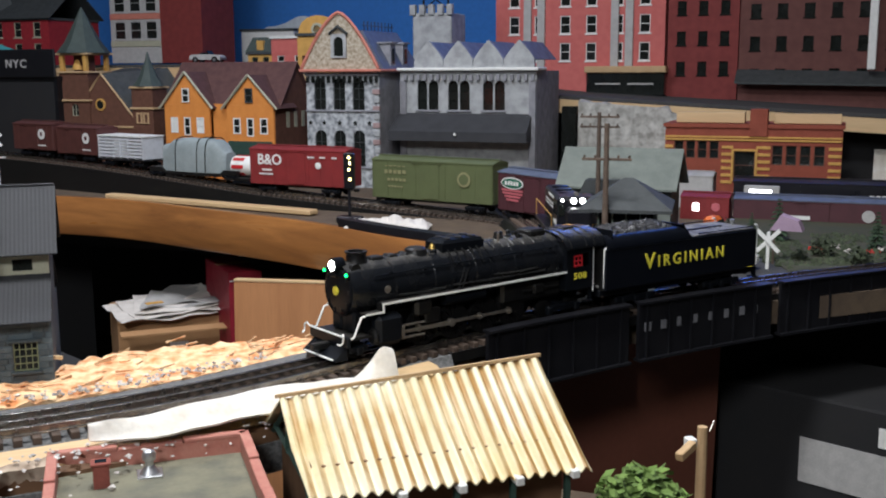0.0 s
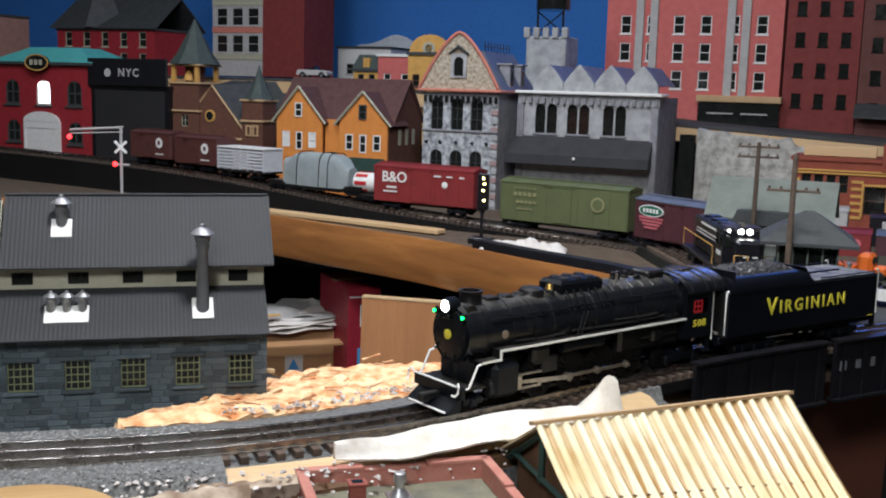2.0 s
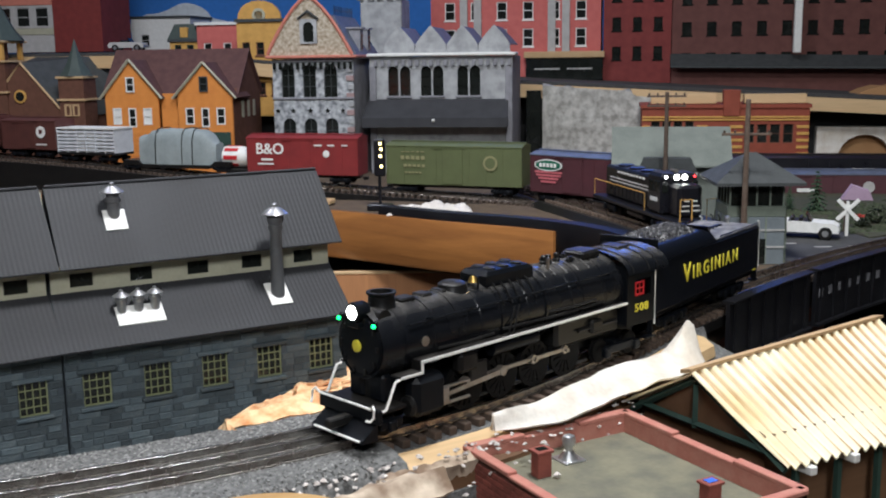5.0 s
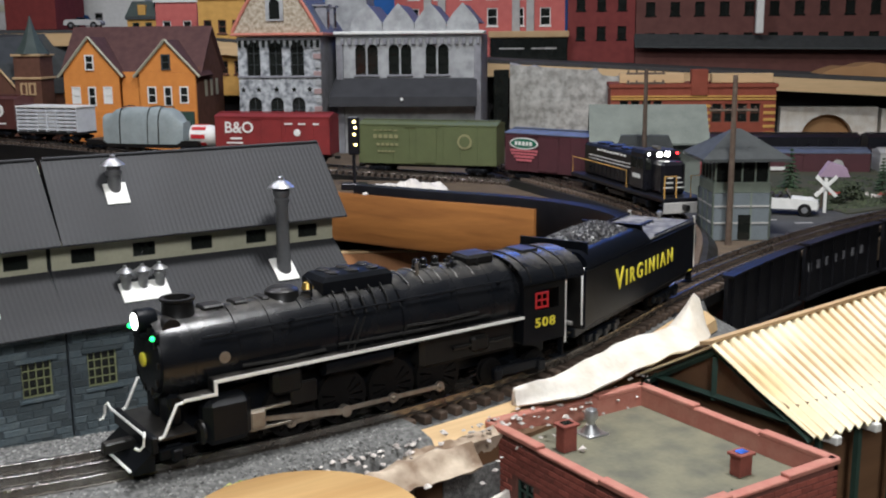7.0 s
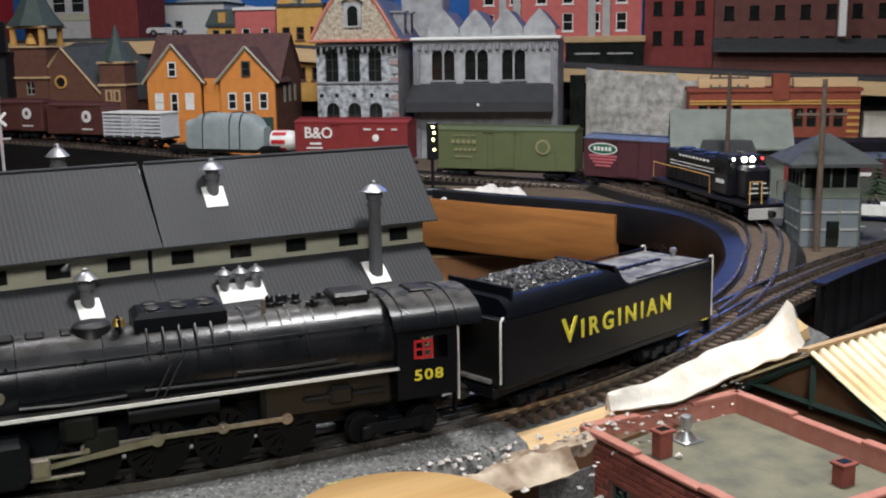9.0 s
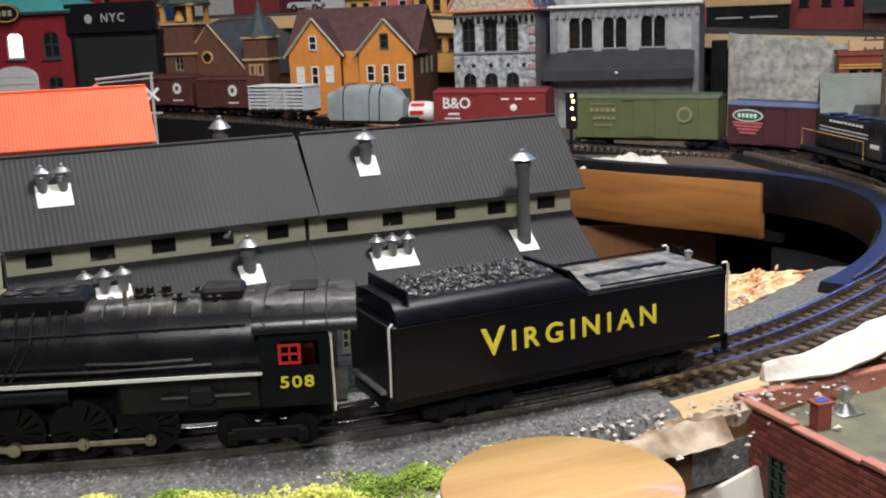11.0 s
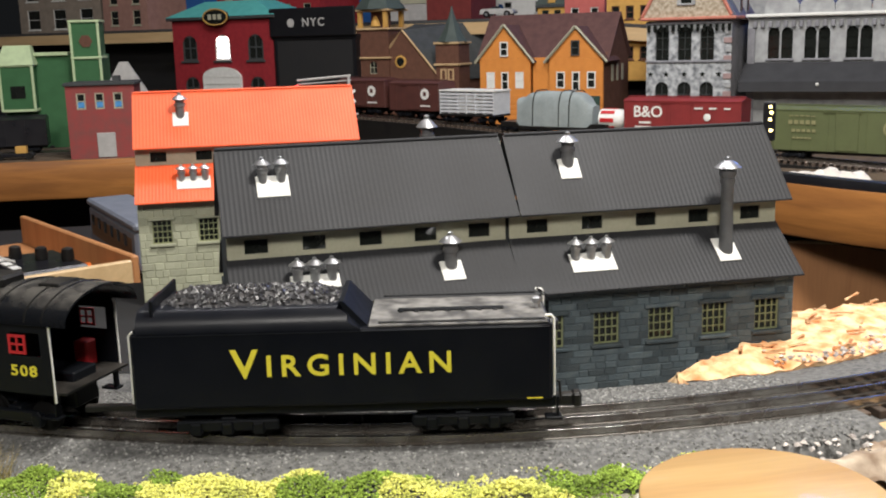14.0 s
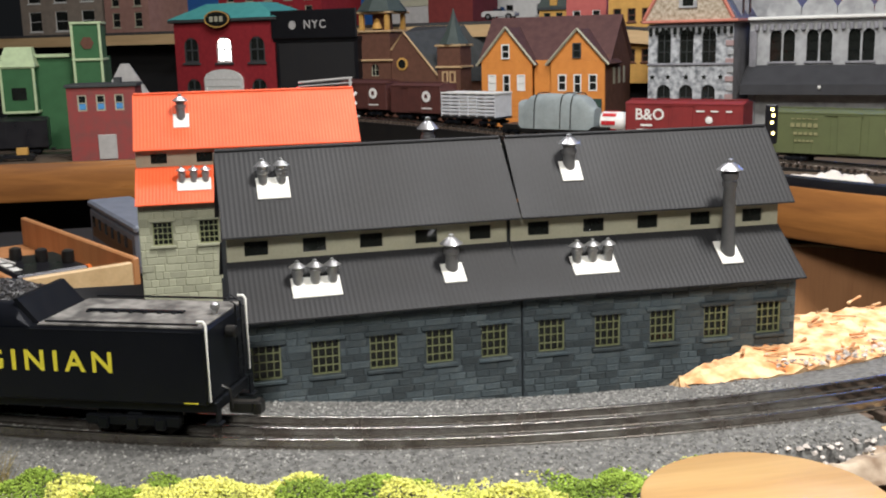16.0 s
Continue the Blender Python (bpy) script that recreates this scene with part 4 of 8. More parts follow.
        rbp = part("running_board", rb, M["sooty"], t)
        e = G()
        e.box(-.128, .1055, s * .0318 - .0003, s * .0318 + .0005 * 1, .0476, .0496).box(.1035, .1055, s * .0318 - .0003, s * .0318 + .0005, .0403, .0478).box(.1055, .124, s * .0318 - .0003, s * .0318 + .0005, .0403, .0421)
        part("board_edge", e, M["white"], rbp, "white-painted edge")
        part("front_step_rail", G().wire([(.124, s * .0305, .0400), (.128, s * .0308, .0395), (.1365, s * .0308, .0225), (.1390, s * .0300, .0215)], .0010), M["white"], t, "white slanted step rail")
        hr = G().wire([(-.12, s * .0268, .0765), (-.06, s * .0262, .0760), (.0, s * .0250, .0750), (.108, s * .0235, .0735)], .0007)
        hp = part("boiler_handrail", hr, M["black"], t)
        for x in (-.11, -.07, -.03, .01, .05, .09):
            part("stanchion", G().tube((x, s * .0215, .0745), (x, s * .0265, .0756), .0009, n=6), M["black"], hp)
        for a, b, z in ((-.10, .02, .0545), (-.09, -.03, .058), (.03, .085, .0535)):
            part("boiler_pipe", G().wire([(a, s * .0285, z), ((a + b) / 2, s * .0292, z - .0006), (b, s * .0275, z)], .0010), M["sooty"], t)
        part("inspection_ladder", G().wire([(.016, s * .0300, .0495), (.004, s * .0255, .0690)], .0006).wire([(.011, s * .0300, .0495), (-.001, s * .0255, .0690)], .0006), M["sooty"], t)
        part("builder_plate", G().lathe([(.0035, 0), (.0035, .0006)], n=14, m=pose(.095, s * .0251, .060, -90 * s, 0, 0)), M["steel"], t)
        part("reservoir", G().tube((-.02, s * .024, .041), (.03, s * .024, .041), .0055, n=14), M["black"], t)
        part("air_pump", G().bev(.046, .066, min(s * .019, s * .030), max(s * .019, s * .030), .030, .046, .003), M["sooty"], t)
        part("injector", G().bev(-.100, -.085, min(s * .021, s * .029), max(s * .021, s * .029), .030, .041, .002).tube((-.12, s * .026, .035), (-.07, s * .026, .035), .0014, n=8), M["sooty"], t)
        # cylinder and crosshead guide
        cyl = G().bev(.082, .112, min(s * .018, s * .0335), max(s * .018, s * .0335), .0095, .0385, .0045)
        part("cylinder", cyl, M["black"], t, "black steam cylinder block")
        part("cylinder_head", G().lathe([(.0075, 0), (.0075, .0015), (.0055, .003)], n=18, m=pose(.112, s * .0265, .0185, 0, 90, 0)), M["sooty"], t)
        part("guide_bar", G().bev(.055, .083, s * .0275 - .0013, s * .0275 + .0013, .0235, .0253, .0004).bev(.055, .083, s * .0275 - .0013, s * .0275 + .0013, .0118, .0136, .0004), M["steel"], t)
        part("link_motion_plate", G().bev(.036, .054, s * .0265 - .0016, s * .0265 + .0016, .022, .036, .002), M["sooty"], t)
        part("brake_rigging", G().bev(-.09, .07, s * .0195 - .001, s * .0195 + .001, .0055, .0080, .0004), M["sooty"], t)
    # frame, ash pan, cab
    part("frame", G().bev(-.165, .118, -.011, .011, .013, .036, .001), M["black"], t)
    part("firebox", G().bev(-.127, -.045, -.0245, .0245, .024, .062, .003), M["sooty"], t)
    part("pilot_deck", G().bev(.116, .142, -.029, .029, .019, .0215, .0006).bev(.121, .126, -.014, .014, .0215, .036, .001), M["sooty"], t)
    part("pilot_beam", G().bev(.140, .144, -.0315, .0315, .0135, .0235, .0008), M["black"], t)
    pil = part("pilot", G().prism([(.141, .014), (.154, .004), (.154, .002), (.141, .002)], -.027, .027), M["black"], t, "black footboard pilot")
    part("footboard_edge", G().bev(.1525, .1555, -.024, .024, .0030, .0042, .0003), M["white"], pil, "white footboard edge")
    part("front_coupler", G().bev(.142, .162, -.0035, .0035, .0085, .0150, .001), M["sooty"], t)
    for s in (-1, 1):
        part("beam_handrail", G().wire([(.1465, s * .0005, .0245), (.1465, s * .027, .0245), (.1475, s * .0305, .0275), (.1485, s * .0325, .0255), (.1490, s * .0325, .0205), (.1510, s * .0310, .0180), (.1530, s * .0290, .0190)], .0009), M["white"], t, "white curled handrail")
        part("air_pump_shield", G().bev(.119, .128, min(s * .003, s * .018), max(s * .003, s * .018), .0215, .041, .002), M["black"], t)
    cx0, cx1, cw = -.166, -.127, .0322
    for s in (-1, 1):
        hx = .006 if s < 0 else cx1 - cx0 - .027
        part("cab_side", wall(cx1 - cx0, .046, [(hx, .0235, .021, .0145)], .0014), M["black"], t, "", 0, pose(cx0, -cw, .0285) if s < 0 else pose(cx1, cw, .0285, 0, 0, 180))
    part("cab_front", G().box(cx1 - .0014, cx1, -cw + .0016, cw - .0016, .030, .080), M["black"], t, smooth=0)
    roof = G()
    pr = [(math.cos(a) * .0352, .0735 + math.sin(a) * .0165) for a in [math.pi * i / 16 for i in range(17)]]
    k = len(pr)
    v = [(x, y, z - dz) for x, dz in ((cx0 - .016, 0), (cx1 + .003, 0), (cx1 + .003, .0015), (cx0 - .016, .0015)) for y, z in pr]
    roof.add(v, [(a * k + i, a * k + i + 1, ((a + 1) % 4) * k + i + 1, ((a + 1) % 4) * k + i) for a in range(4) for i in range(k - 1)])
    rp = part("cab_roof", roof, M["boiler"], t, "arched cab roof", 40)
    part("roof_hatch", G().bev(cx0 + .006, cx0 + .022, -.010, .010, .0893, .0912, .0008), M["sooty"], rp)
    for x in (cx0 + .0005, cx0 + .013, cx1 - .004):
        rib = G()
        rib.wire([(x, y * 1.004, z + .0004) for y, z in pr], .0006)
        part("roof_rib", rib, M["sooty"], rp)
    for s in (-1, 1):
        a, b, c, d = cx0 + .0160, cx1 - .0105, .0532, .0650
        pw, ph = (b - a - .0044) / 2, (d - c - .0044) / 2
        wn = wall(b - a, d - c, [(.0016 + i * (pw + .0012), .0016 + j * (ph + .0012), pw, ph) for i in (0, 1) for j in (0, 1)], .001)
        part("cab_window", weld(wn), M["red"], t, "red-framed cab window", 0, pose(a, -cw - .0006, c) if s < 0 else pose(b, cw + .0006, c, 0, 0, 180))
        handrail([(cx0 - .0012, s * (cw - .0006), .0240), (cx0 - .0012, s * (cw - .0006), .0700), (cx0 + .001, s * (cw - .0006), .0730)], t)
        part("cab_step", G().bev(cx0 - .002, cx0 + .010, min(s * .025, s * .0325), max(s * .025, s * .0325), .013, .0145, .0004).box(cx0, cx0 + .001, min(s * .026, s * .031), max(s * .026, s * .031), .0145, .0290), M["black"], t)
        part("cab_lettering_bar", G().box(cx0 + .010, cx0 + .016, s * cw - .0002, s * cw + .0003, .0365, .0370), M["black"], t)
    part("cab_floor", G().box(cx0 - .008, cx1, -cw + .002, cw - .002, .0285, .0300), M["sooty"], t)
    for y in (-.027, .016):
        part("cab_seat", G().bev(cx0 + .012, cx0 + .022, y, y + .011, .030, .047, .001), M["red"], t)
    for k, ch in enumerate("508"):
        lettering("numeral", ch, .0094, M["yellow"], t, pose(-.147 + .0068 * (1 - k), cw + .0003, .0425, 0, 0, 180), squeeze=1.25, label="yellow painted numeral")
    truck(t, .128, (0,), .0088, name="pilot_truck")
    truck(t, -.128, (-.020, .020), .0098, name="trailing_truck")
    moving = []
    wm = wheel_mesh(RW, .0045, 15).mesh("driver", 30)
    wm.materials.append(M["wheelblack"])
    for x in DRIVERS:
        ax = part("driver_axle", G().tube((0, -.016, 0), (0, .016, 0), .002, n=10), M["black"], t, m=pose(x, 0, RW))
        for s in (-1, 1):
            part("driving_wheel", wm, None, ax, m=pose(0, s * .0190, 0))
            part("crank_pin", G().tube((CRANK, s * .020, 0), (CRANK, s * .0285, 0), .0016, n=10), M["steel"], ax)
        moving.append(("axle", x, ax))
    for s in (-1, 1):
        sr = G()
        sr.bev(DRIVERS[3] - .003, DRIVERS[0] + .003, -.0007, .0007, -.0016, .0016, .0004)
        for x in DRIVERS:
            sr.tube((x, -.0012, 0), (x, .0012, 0), .0034, n=14)
        ob = part("side_rod", sr, M["steel"], t, "oiled steel side rod", m=pose(0, s * .0245, RW))
        moving.append(("side", s, ob))
        mr = G()
        mr.prism([(0, -.0020), (.062, -.0013), (.062, .0013), (0, .0020)], -.0007, .0007).tube((0, -.0012, 0), (0, .0012, 0), .0038, n=14).tube((.062, -.0012, 0), (.062, .0012, 0), .0030, n=12)
        ob = part("main_rod", mr, M["steel"], t, "oiled steel main rod", m=pose(DRIVERS[1], s * .0275, RW))
        moving.append(("main", s, ob))
        xh = G().bev(-.005, .005, -.0025, .0025, -.005, .0060, .001).tube((.004, 0, 0), (.030, 0, 0), .0013, n=8)
        ob = part("crosshead", xh, M["steel"], t, "steel crosshead", m=pose(.07, s * .0275, .0185))
        moving.append(("cross", s, ob))
    return t, moving


TENDER = tender()
ENGINE, GEAR = engine()
# the place of the tender's rear end along the near track, by time
REAR = [(0, 2.386), (0.5, 2.354), (1, 2.322), (1.5, 2.291), (2, 2.264), (2.5, 2.234), (3, 2.202), (3.5, 2.168), (4, 2.136), (5.25, 2.0456), (6.5, 1.9501), (7, 1.9138), (7.5, 1.8694), (8, 1.827), (9.25, 1.7179), (10.5, 1.608), (11, 1.572), (11.5, 1.533), (12, 1.4913), (12.5, 1.4505), (13, 1.4058), (13.5, 1.3612), (14, 1.3145), (14.5, 1.2674), (15, 1.2193), (15.5, 1.1689), (16, 1.118)]


def on_track(line, s, half, back=-1):
    """A pose on the track: local x forward, towards shorter lengths when back is -1."""
    a, _ = line.at(s - half * back)
    b, _ = line.at(s + half * back)
    d = b - a
    mid = (a + b) / 2
    return pose(mid.x, mid.y, mid.z, 0, 0, math.degrees(math.atan2(d.y, d.x)))


def rear_at(t):
    return float(np.interp(t, [r[0] for r in REAR], [r[1] for r in REAR]))


def drive_train():
    step = .2
    times = [i * step for i in range(81)]
    rows_e, rows_t, gear = [], [], {ob: [] for _, _, ob in GEAR}
    for t in times:
        s = (rear_at(t - .2) + 2 * rear_at(t) + rear_at(t + .2)) / 4 if .2 <= t <= 15.8 else rear_at(t)
        rows_t.append((t, on_track(MAIN, s - .1235, .070) @ pose(.003, 0, 0, 0, 0, 2.2)))
        rows_e.append((t, on_track(MAIN, s - float(np.interp(t, (0, 4, 8, 11, 12.5, 13.5, 16), (.430, .430, .434, .436, .446, .453, .457))), .060)))
        a = (2.385 - s) / RW
        px, pz = CRANK * math.cos(a), -CRANK * math.sin(a)
        for kind, q, ob in GEAR:
            if kind == "axle":
                m = pose(q, 0, RW, 0, math.degrees(a) % 360, 0)
            elif kind == "side":
                m = pose(px, q * .0245, RW + pz)
            else:
                dz = .0185 - (RW + pz)
                dx = math.sqrt(.062 ** 2 - dz ** 2)
                x0 = DRIVERS[1] + px
                m = pose(x0, q * .0275, RW + pz, 0, -math.degrees(math.atan2(dz, dx)), 0) if kind == "main" else pose(x0 + dx, q * .0275, .0185)
            gear[ob].append((t, m))
    walk(TENDER, rows_t)
    walk(ENGINE, rows_e)
    for ob, rows in gear.items():
        walk(ob, rows)


def sash(parent, x, z, w, h, cols, rows, frame, y=.0012, bar=.0009, pane="pane", name="window", m=None, label=""):
    """A window: its frame and bars, with panes behind."""
    b = bar * 1.5
    xs = [b] + [w * k / cols for k in range(1, cols)] + [w - b]
    zs = [b] + [h * k / rows for k in range(1, rows)] + [h - b]
    lights = []
    for i in range(cols):
        for j in range(rows):
            a0, a1 = xs[i] + (bar / 2 if i else 0), xs[i + 1] - (bar / 2 if i < cols - 1 else 0)
            c0, c1 = zs[j] + (bar / 2 if j else 0), zs[j + 1] - (bar / 2 if j < rows - 1 else 0)
            lights.append((a0, c0, a1 - a0, c1 - c0))
    g = wall(w, h, lights, .0014)
    g.v = [(p[0] + x, p[1] + y, p[2] + z) for p in g.v]
    f = part(name, g, M[frame], parent, label, 0, m)
    part("pane", G().box(x + .0002, x + w - .0002, y + .0018, y + .0024, z + .0002, z + h - .0002), M[pane], f, smooth=0)
    return f


def corrugated(x0, x1, prof, pitch, amp, thick=.0012):
    """A ribbed sheet: ribs run down the slope given by (y, z) pairs."""
    g = G()
    n = max(8, int((x1 - x0) / pitch * 6))
    k = len(prof)
    v = []
    for i in range(n + 1):
        x = x0 + (x1 - x0) * i / n
        e = amp * math.sin(2 * math.pi * (x - x0) / pitch)
        v += [(x, y, z + e) for y, z in prof] + [(x, y, z - thick) for y, z in reversed(prof)]
    q = 2 * k
    f = [(i * q + j, i * q + (j + 1) % q, (i + 1) * q + (j + 1) % q, (i + 1) * q + j) for i in range(n) for j in range(q)]
    f += [tuple(range(q)), tuple(range(len(v) - q, len(v)))]
    return g.add(v, f)


def vent(parent, x, y, z, n, spacing=.0135, h=.018, slope=45.0, label="silver roof ventilators on a white base"):
    """Small cowled ventilators on a white flashing plate that lies on the roof slope."""
    a = radians(slope)
    w = spacing * (n - 1) + (.017 if n == 1 else .0105)
    base = part("vent_plate", G().bev(-w / 2, w / 2, -.0095, .0095, 0, .0012, .0004), M["white"], parent, "white flashing plate", m=pose(x, y, z) @ pose(0, 0, 0, slope, 0, 0))
    k = 1.35 if n == 1 else 1.0
    for i in range(n):
        g = G().lathe([(.0036 * k, -.005), (.0036 * k, h * .42), (.0044 * k, h * .45), (.0044 * k, h * .56), (.0035 * k, h * .58), (.0037 * k, h * .68), (.0064 * k, h * .72), (.0030 * k, h * .86), (.0014 * k, h * .90), (.0015 * k, h * .97), (.0004, h)], n=16)
        part("ventilator", g, M["zinc"] if n > 1 else M["ventgrey"], base, "silver ventilator", m=pose(0, 0, 0, -slope, 0, 0) @ pose(-w / 2 + (w - spacing * (n - 1)) / 2 + i * spacing, .004, .002))
        if n == 1:
            part("cowl", G().lathe([(.0038 * k, h * .685), (.0066 * k, h * .725), (.0032 * k, h * .87), (.0015 * k, h * .91), (.0016 * k, h * .98), (.0005, h * 1.01)], n=16), M["zinc"], base, "silver cowl", m=pose(0, 0, 0, -slope, 0, 0) @ pose(-w / 2 + (w - spacing * (n - 1)) / 2 + i * spacing, .004, .002))


def stones(parent, w, h, holes, mat, rows, long, seed, front=0.0):
    """Single stones laid in courses over a wall, clear of its openings."""
    rnd = random.Random(seed)
    ch = h / rows
    kinds = {}
    for r in range(rows):
        x = -rnd.random() * long
        while x < w:
            L = round(long * rnd.choice((.6, .8, 1.0, 1.3, 1.6)), 4)
            a, b = max(x, 0), min(x + L, w)
            x += L
            if b - a < .004:
                continue
            z0, z1 = r * ch, (r + 1) * ch
            if any(a < q[0] + q[2] and b > q[0] and z0 < q[1] + q[3] - .0005 and z1 > q[1] + .0005 for q in holes):
                cuts = [(q[0], q[0] + q[2]) for q in holes if z0 < q[1] + q[3] - .0005 and z1 > q[1] + .0005 and a < q[0] + q[2] and b > q[0]]
                c0, c1 = cuts[0]
                if a < c0 - .004:
                    b = c0
                elif b > c1 + .004:
                    a = c1
                else:
                    continue
            key = (round((b - a) * 1000), rnd.randrange(2))
            if key not in kinds:
                q = key[0] / 1000
                d = .0005 + .0004 * key[1]
                kinds[key] = G().add([(0, 0, 0), (q - .0004, 0, 0), (q - .0004, 0, ch - .0004), (0, 0, ch - .0004), (.0006, -d, .0006), (q - .0013, -d, .0005), (q - .0012, -d * .8, ch - .0013), (.0005, -d, ch - .0011)], [(4, 5, 6, 7), (0, 1, 5, 4), (1, 2, 6, 5), (2, 3, 7, 6), (3, 0, 4, 7)]).mesh("stone", 0)
                kinds[key].materials.append(M[mat])
            part("stone", kinds[key], None, parent, m=pose(a + .0003, front, z0 + .0003))


EAVE_Z, UPPER_Z, RIDGE_Z = .042, .096, .152


def mill(name, label, m, length, count, roof, stonemat, mortar, seed, base=-.046, with_stones=True, gable=(True, True), roof_x=(0.0, 0.0)):
    """One bay of the mill: stone walls, lean-to roofs, clerestory and a ribbed gable roof. Local x along the ridge, front at y = 0."""
    t = thing(name, label, "factory", m)
    H = EAVE_Z - base - .002
    ww, wh = .0205, .0255
    pitch = length / count
    zs = EAVE_Z - base - .0465
    holes = [(pitch * (i + .5) - ww / 2, zs, ww, wh) for i in range(count)]
    wl = part("wall", wall(length, H, holes, .004), M[mortar], t, "stone front wall", 0, pose(0, 0, base))
    D = .142
    part("wall", wall(length, H, [], .004), M[mortar], t, "stone rear wall", 0, pose(length, D, base, 0, 0, 180))
    for x, on in ((0, gable[0]), (length - .004, gable[1])):
        part("end_wall", G().box(x, x + .004, .0042, D - .0042, base, EAVE_Z).box(x, x + .004, .034, D - .034, EAVE_Z, UPPER_Z), M[mortar], t, "stone end wall", 0)
        g = G()
        v = [(xx, y, z) for xx in (x, x + .004) for y, z in ((.03, UPPER_Z), (D / 2, RIDGE_Z - .004), (D - .03, UPPER_Z))]
        g.add(v, [(0, 1, 2), (5, 4, 3), (0, 3, 4, 1), (1, 4, 5, 2), (2, 5, 3, 0)])
        part("gable", g, M["cream"], t, "cream gable", 0)
    for q in holes:
        f = sash(wl, q[0], q[1], q[2], q[3], 4, 4, "frame", bar=.0007, label="olive multi-pane window")
        part("sill", G().bev(q[0] - .003, q[0] + q[2] + .003, -.0035, .001, q[1] - .003, q[1], .0006), M[stonemat], f)
        part("lintel", G().bev(q[0] - .004, q[0] + q[2] + .004, -.003, .001, q[1] + q[3], q[1] + q[3] + .0035, .0006), M[stonemat], f)
    if with_stones:
        stones(wl, length, H, holes, stonemat, 16, .0128, seed)
    # clerestory
    ch = [(pitch * (i + .5) - .0085, .0005, .017, .0105) for i in range(count)]
    cl = part("clerestory", wall(length, UPPER_Z - .070, [(a, b + .009, c, d) for a, b, c, d in ch], .003), M["cream"], t, "cream clerestory wall", 0, pose(0, .032, .070))
    for a, b, c, d in ch:
        part("clerestory_window", G().box(a, a + c, .0015, .0025, b + .009, b + .009 + d), M["pane"], cl, smooth=0)
    y0 = .020
    part("upper_roof", corrugated(roof_x[0] - .001, length + roof_x[1] + .001, [(y0, UPPER_Z), (D / 2, RIDGE_Z), (D - y0, UPPER_Z)], .0036, .00013), M[roof], t, "ribbed gable roof", 30)
    part("ridge_cap", G().tube((roof_x[0], D / 2, RIDGE_Z + .0005), (length + roof_x[1], D / 2, RIDGE_Z + .0005), .0014, n=10), M[roof], t)
    part("lower_roof", corrugated(-.001, length + .001, [(-.014, EAVE_Z), (.034, .0775)], .0036, .00013), M[roof], t, "ribbed lean-to roof", 30)
    part("lower_roof", corrugated(-.001, length + .001, [(D - .034, .0775), (D + .014, EAVE_Z)], .0036, .00013), M[roof], t, "ribbed lean-to roof", 30)
    return t


def factory():
    wy = -.018
    right = mill("mill_building", "slate-blue stone mill with grey ribbed roofs and roof vents", pose(-.732, wy, 0), .224, 5, "roofgrey", "stone", "mortar", 11, roof_x=(.007, .007))
    left = mill("mill_building", "slate-blue stone mill with grey ribbed roofs joined end to end", pose(-.732, wy, 0, 0, 0, 3.0) @ pose(-.2125, 0, 0), .211, 5, "roofgrey", "stone", "mortar", 12, roof_x=(-.002, .007))
    us = math.degrees(math.atan2(RIDGE_Z - UPPER_Z, .071 - .020))
    ls = math.degrees(math.atan2(.0355, .048))

    def up(y):
        return UPPER_Z + (y - .020) * (RIDGE_Z - UPPER_Z) / .051

    def lo(y):
        return EAVE_Z + (y + .014) * .0355 / .048
    vent(right, .0535, .047, up(.047), 1, slope=us, h=.027)
    vent(left, .037, .047, up(.047), 2, slope=us, h=.020)
    vent(left, .060, .008, lo(.008), 3, slope=ls, h=.018, spacing=.0125)
    vent(left, .162, .010, lo(.010), 1, slope=ls, h=.027)
    vent(right, .059, .008, lo(.008), 3, slope=ls, h=.018, spacing=.0125)
    vent(left, .166, .088, up(.054), 1, slope=-us, h=.034)
    # the tall stack
    part("stack_plate", G().bev(-.009, .009, -.012, .012, 0, .0012, .0004), M["white"], right, "white flashing plate", m=pose(.170, .010, lo(.010) + .0005, ls, 0, 0))
    part("stovepipe", G().lathe([(.0058, -.006), (.0046, .052), (.0058, .054), (.0058, .057), (.0050, .0575), (.0066, .0605), (.0066, .0635), (.0052, .064), (.0100, .0655), (.0052, .0695), (.002, .071), (.002, .073), (.0004, .074)], n=18), M["pipe"], right, "tall grey stovepipe", m=pose(.170, .010, lo(.010)))
    part("stack_cowl", G().lathe([(.0053, .0645), (.0104, .0658), (.0056, .0700), (.0022, .0714), (.0022, .0736), (.0004, .0746)], n=18), M["zinc"], right, "silver cowl", m=pose(.170, .010, lo(.010)))
    orange = mill("orange_roofed_mill", "olive stone mill with a bright orange ribbed roof", pose(-1.036, .385, .025, 0, 0, 0), .241, 5, "rooforange", "stonegrey", "mortargrey", 13, base=-.090)
    vent(orange, .050, .045, up(.045), 1, slope=us, h=.027)
    vent(orange, .060, .008, lo(.008), 3, slope=ls, h=.018, spacing=.0125)


factory()


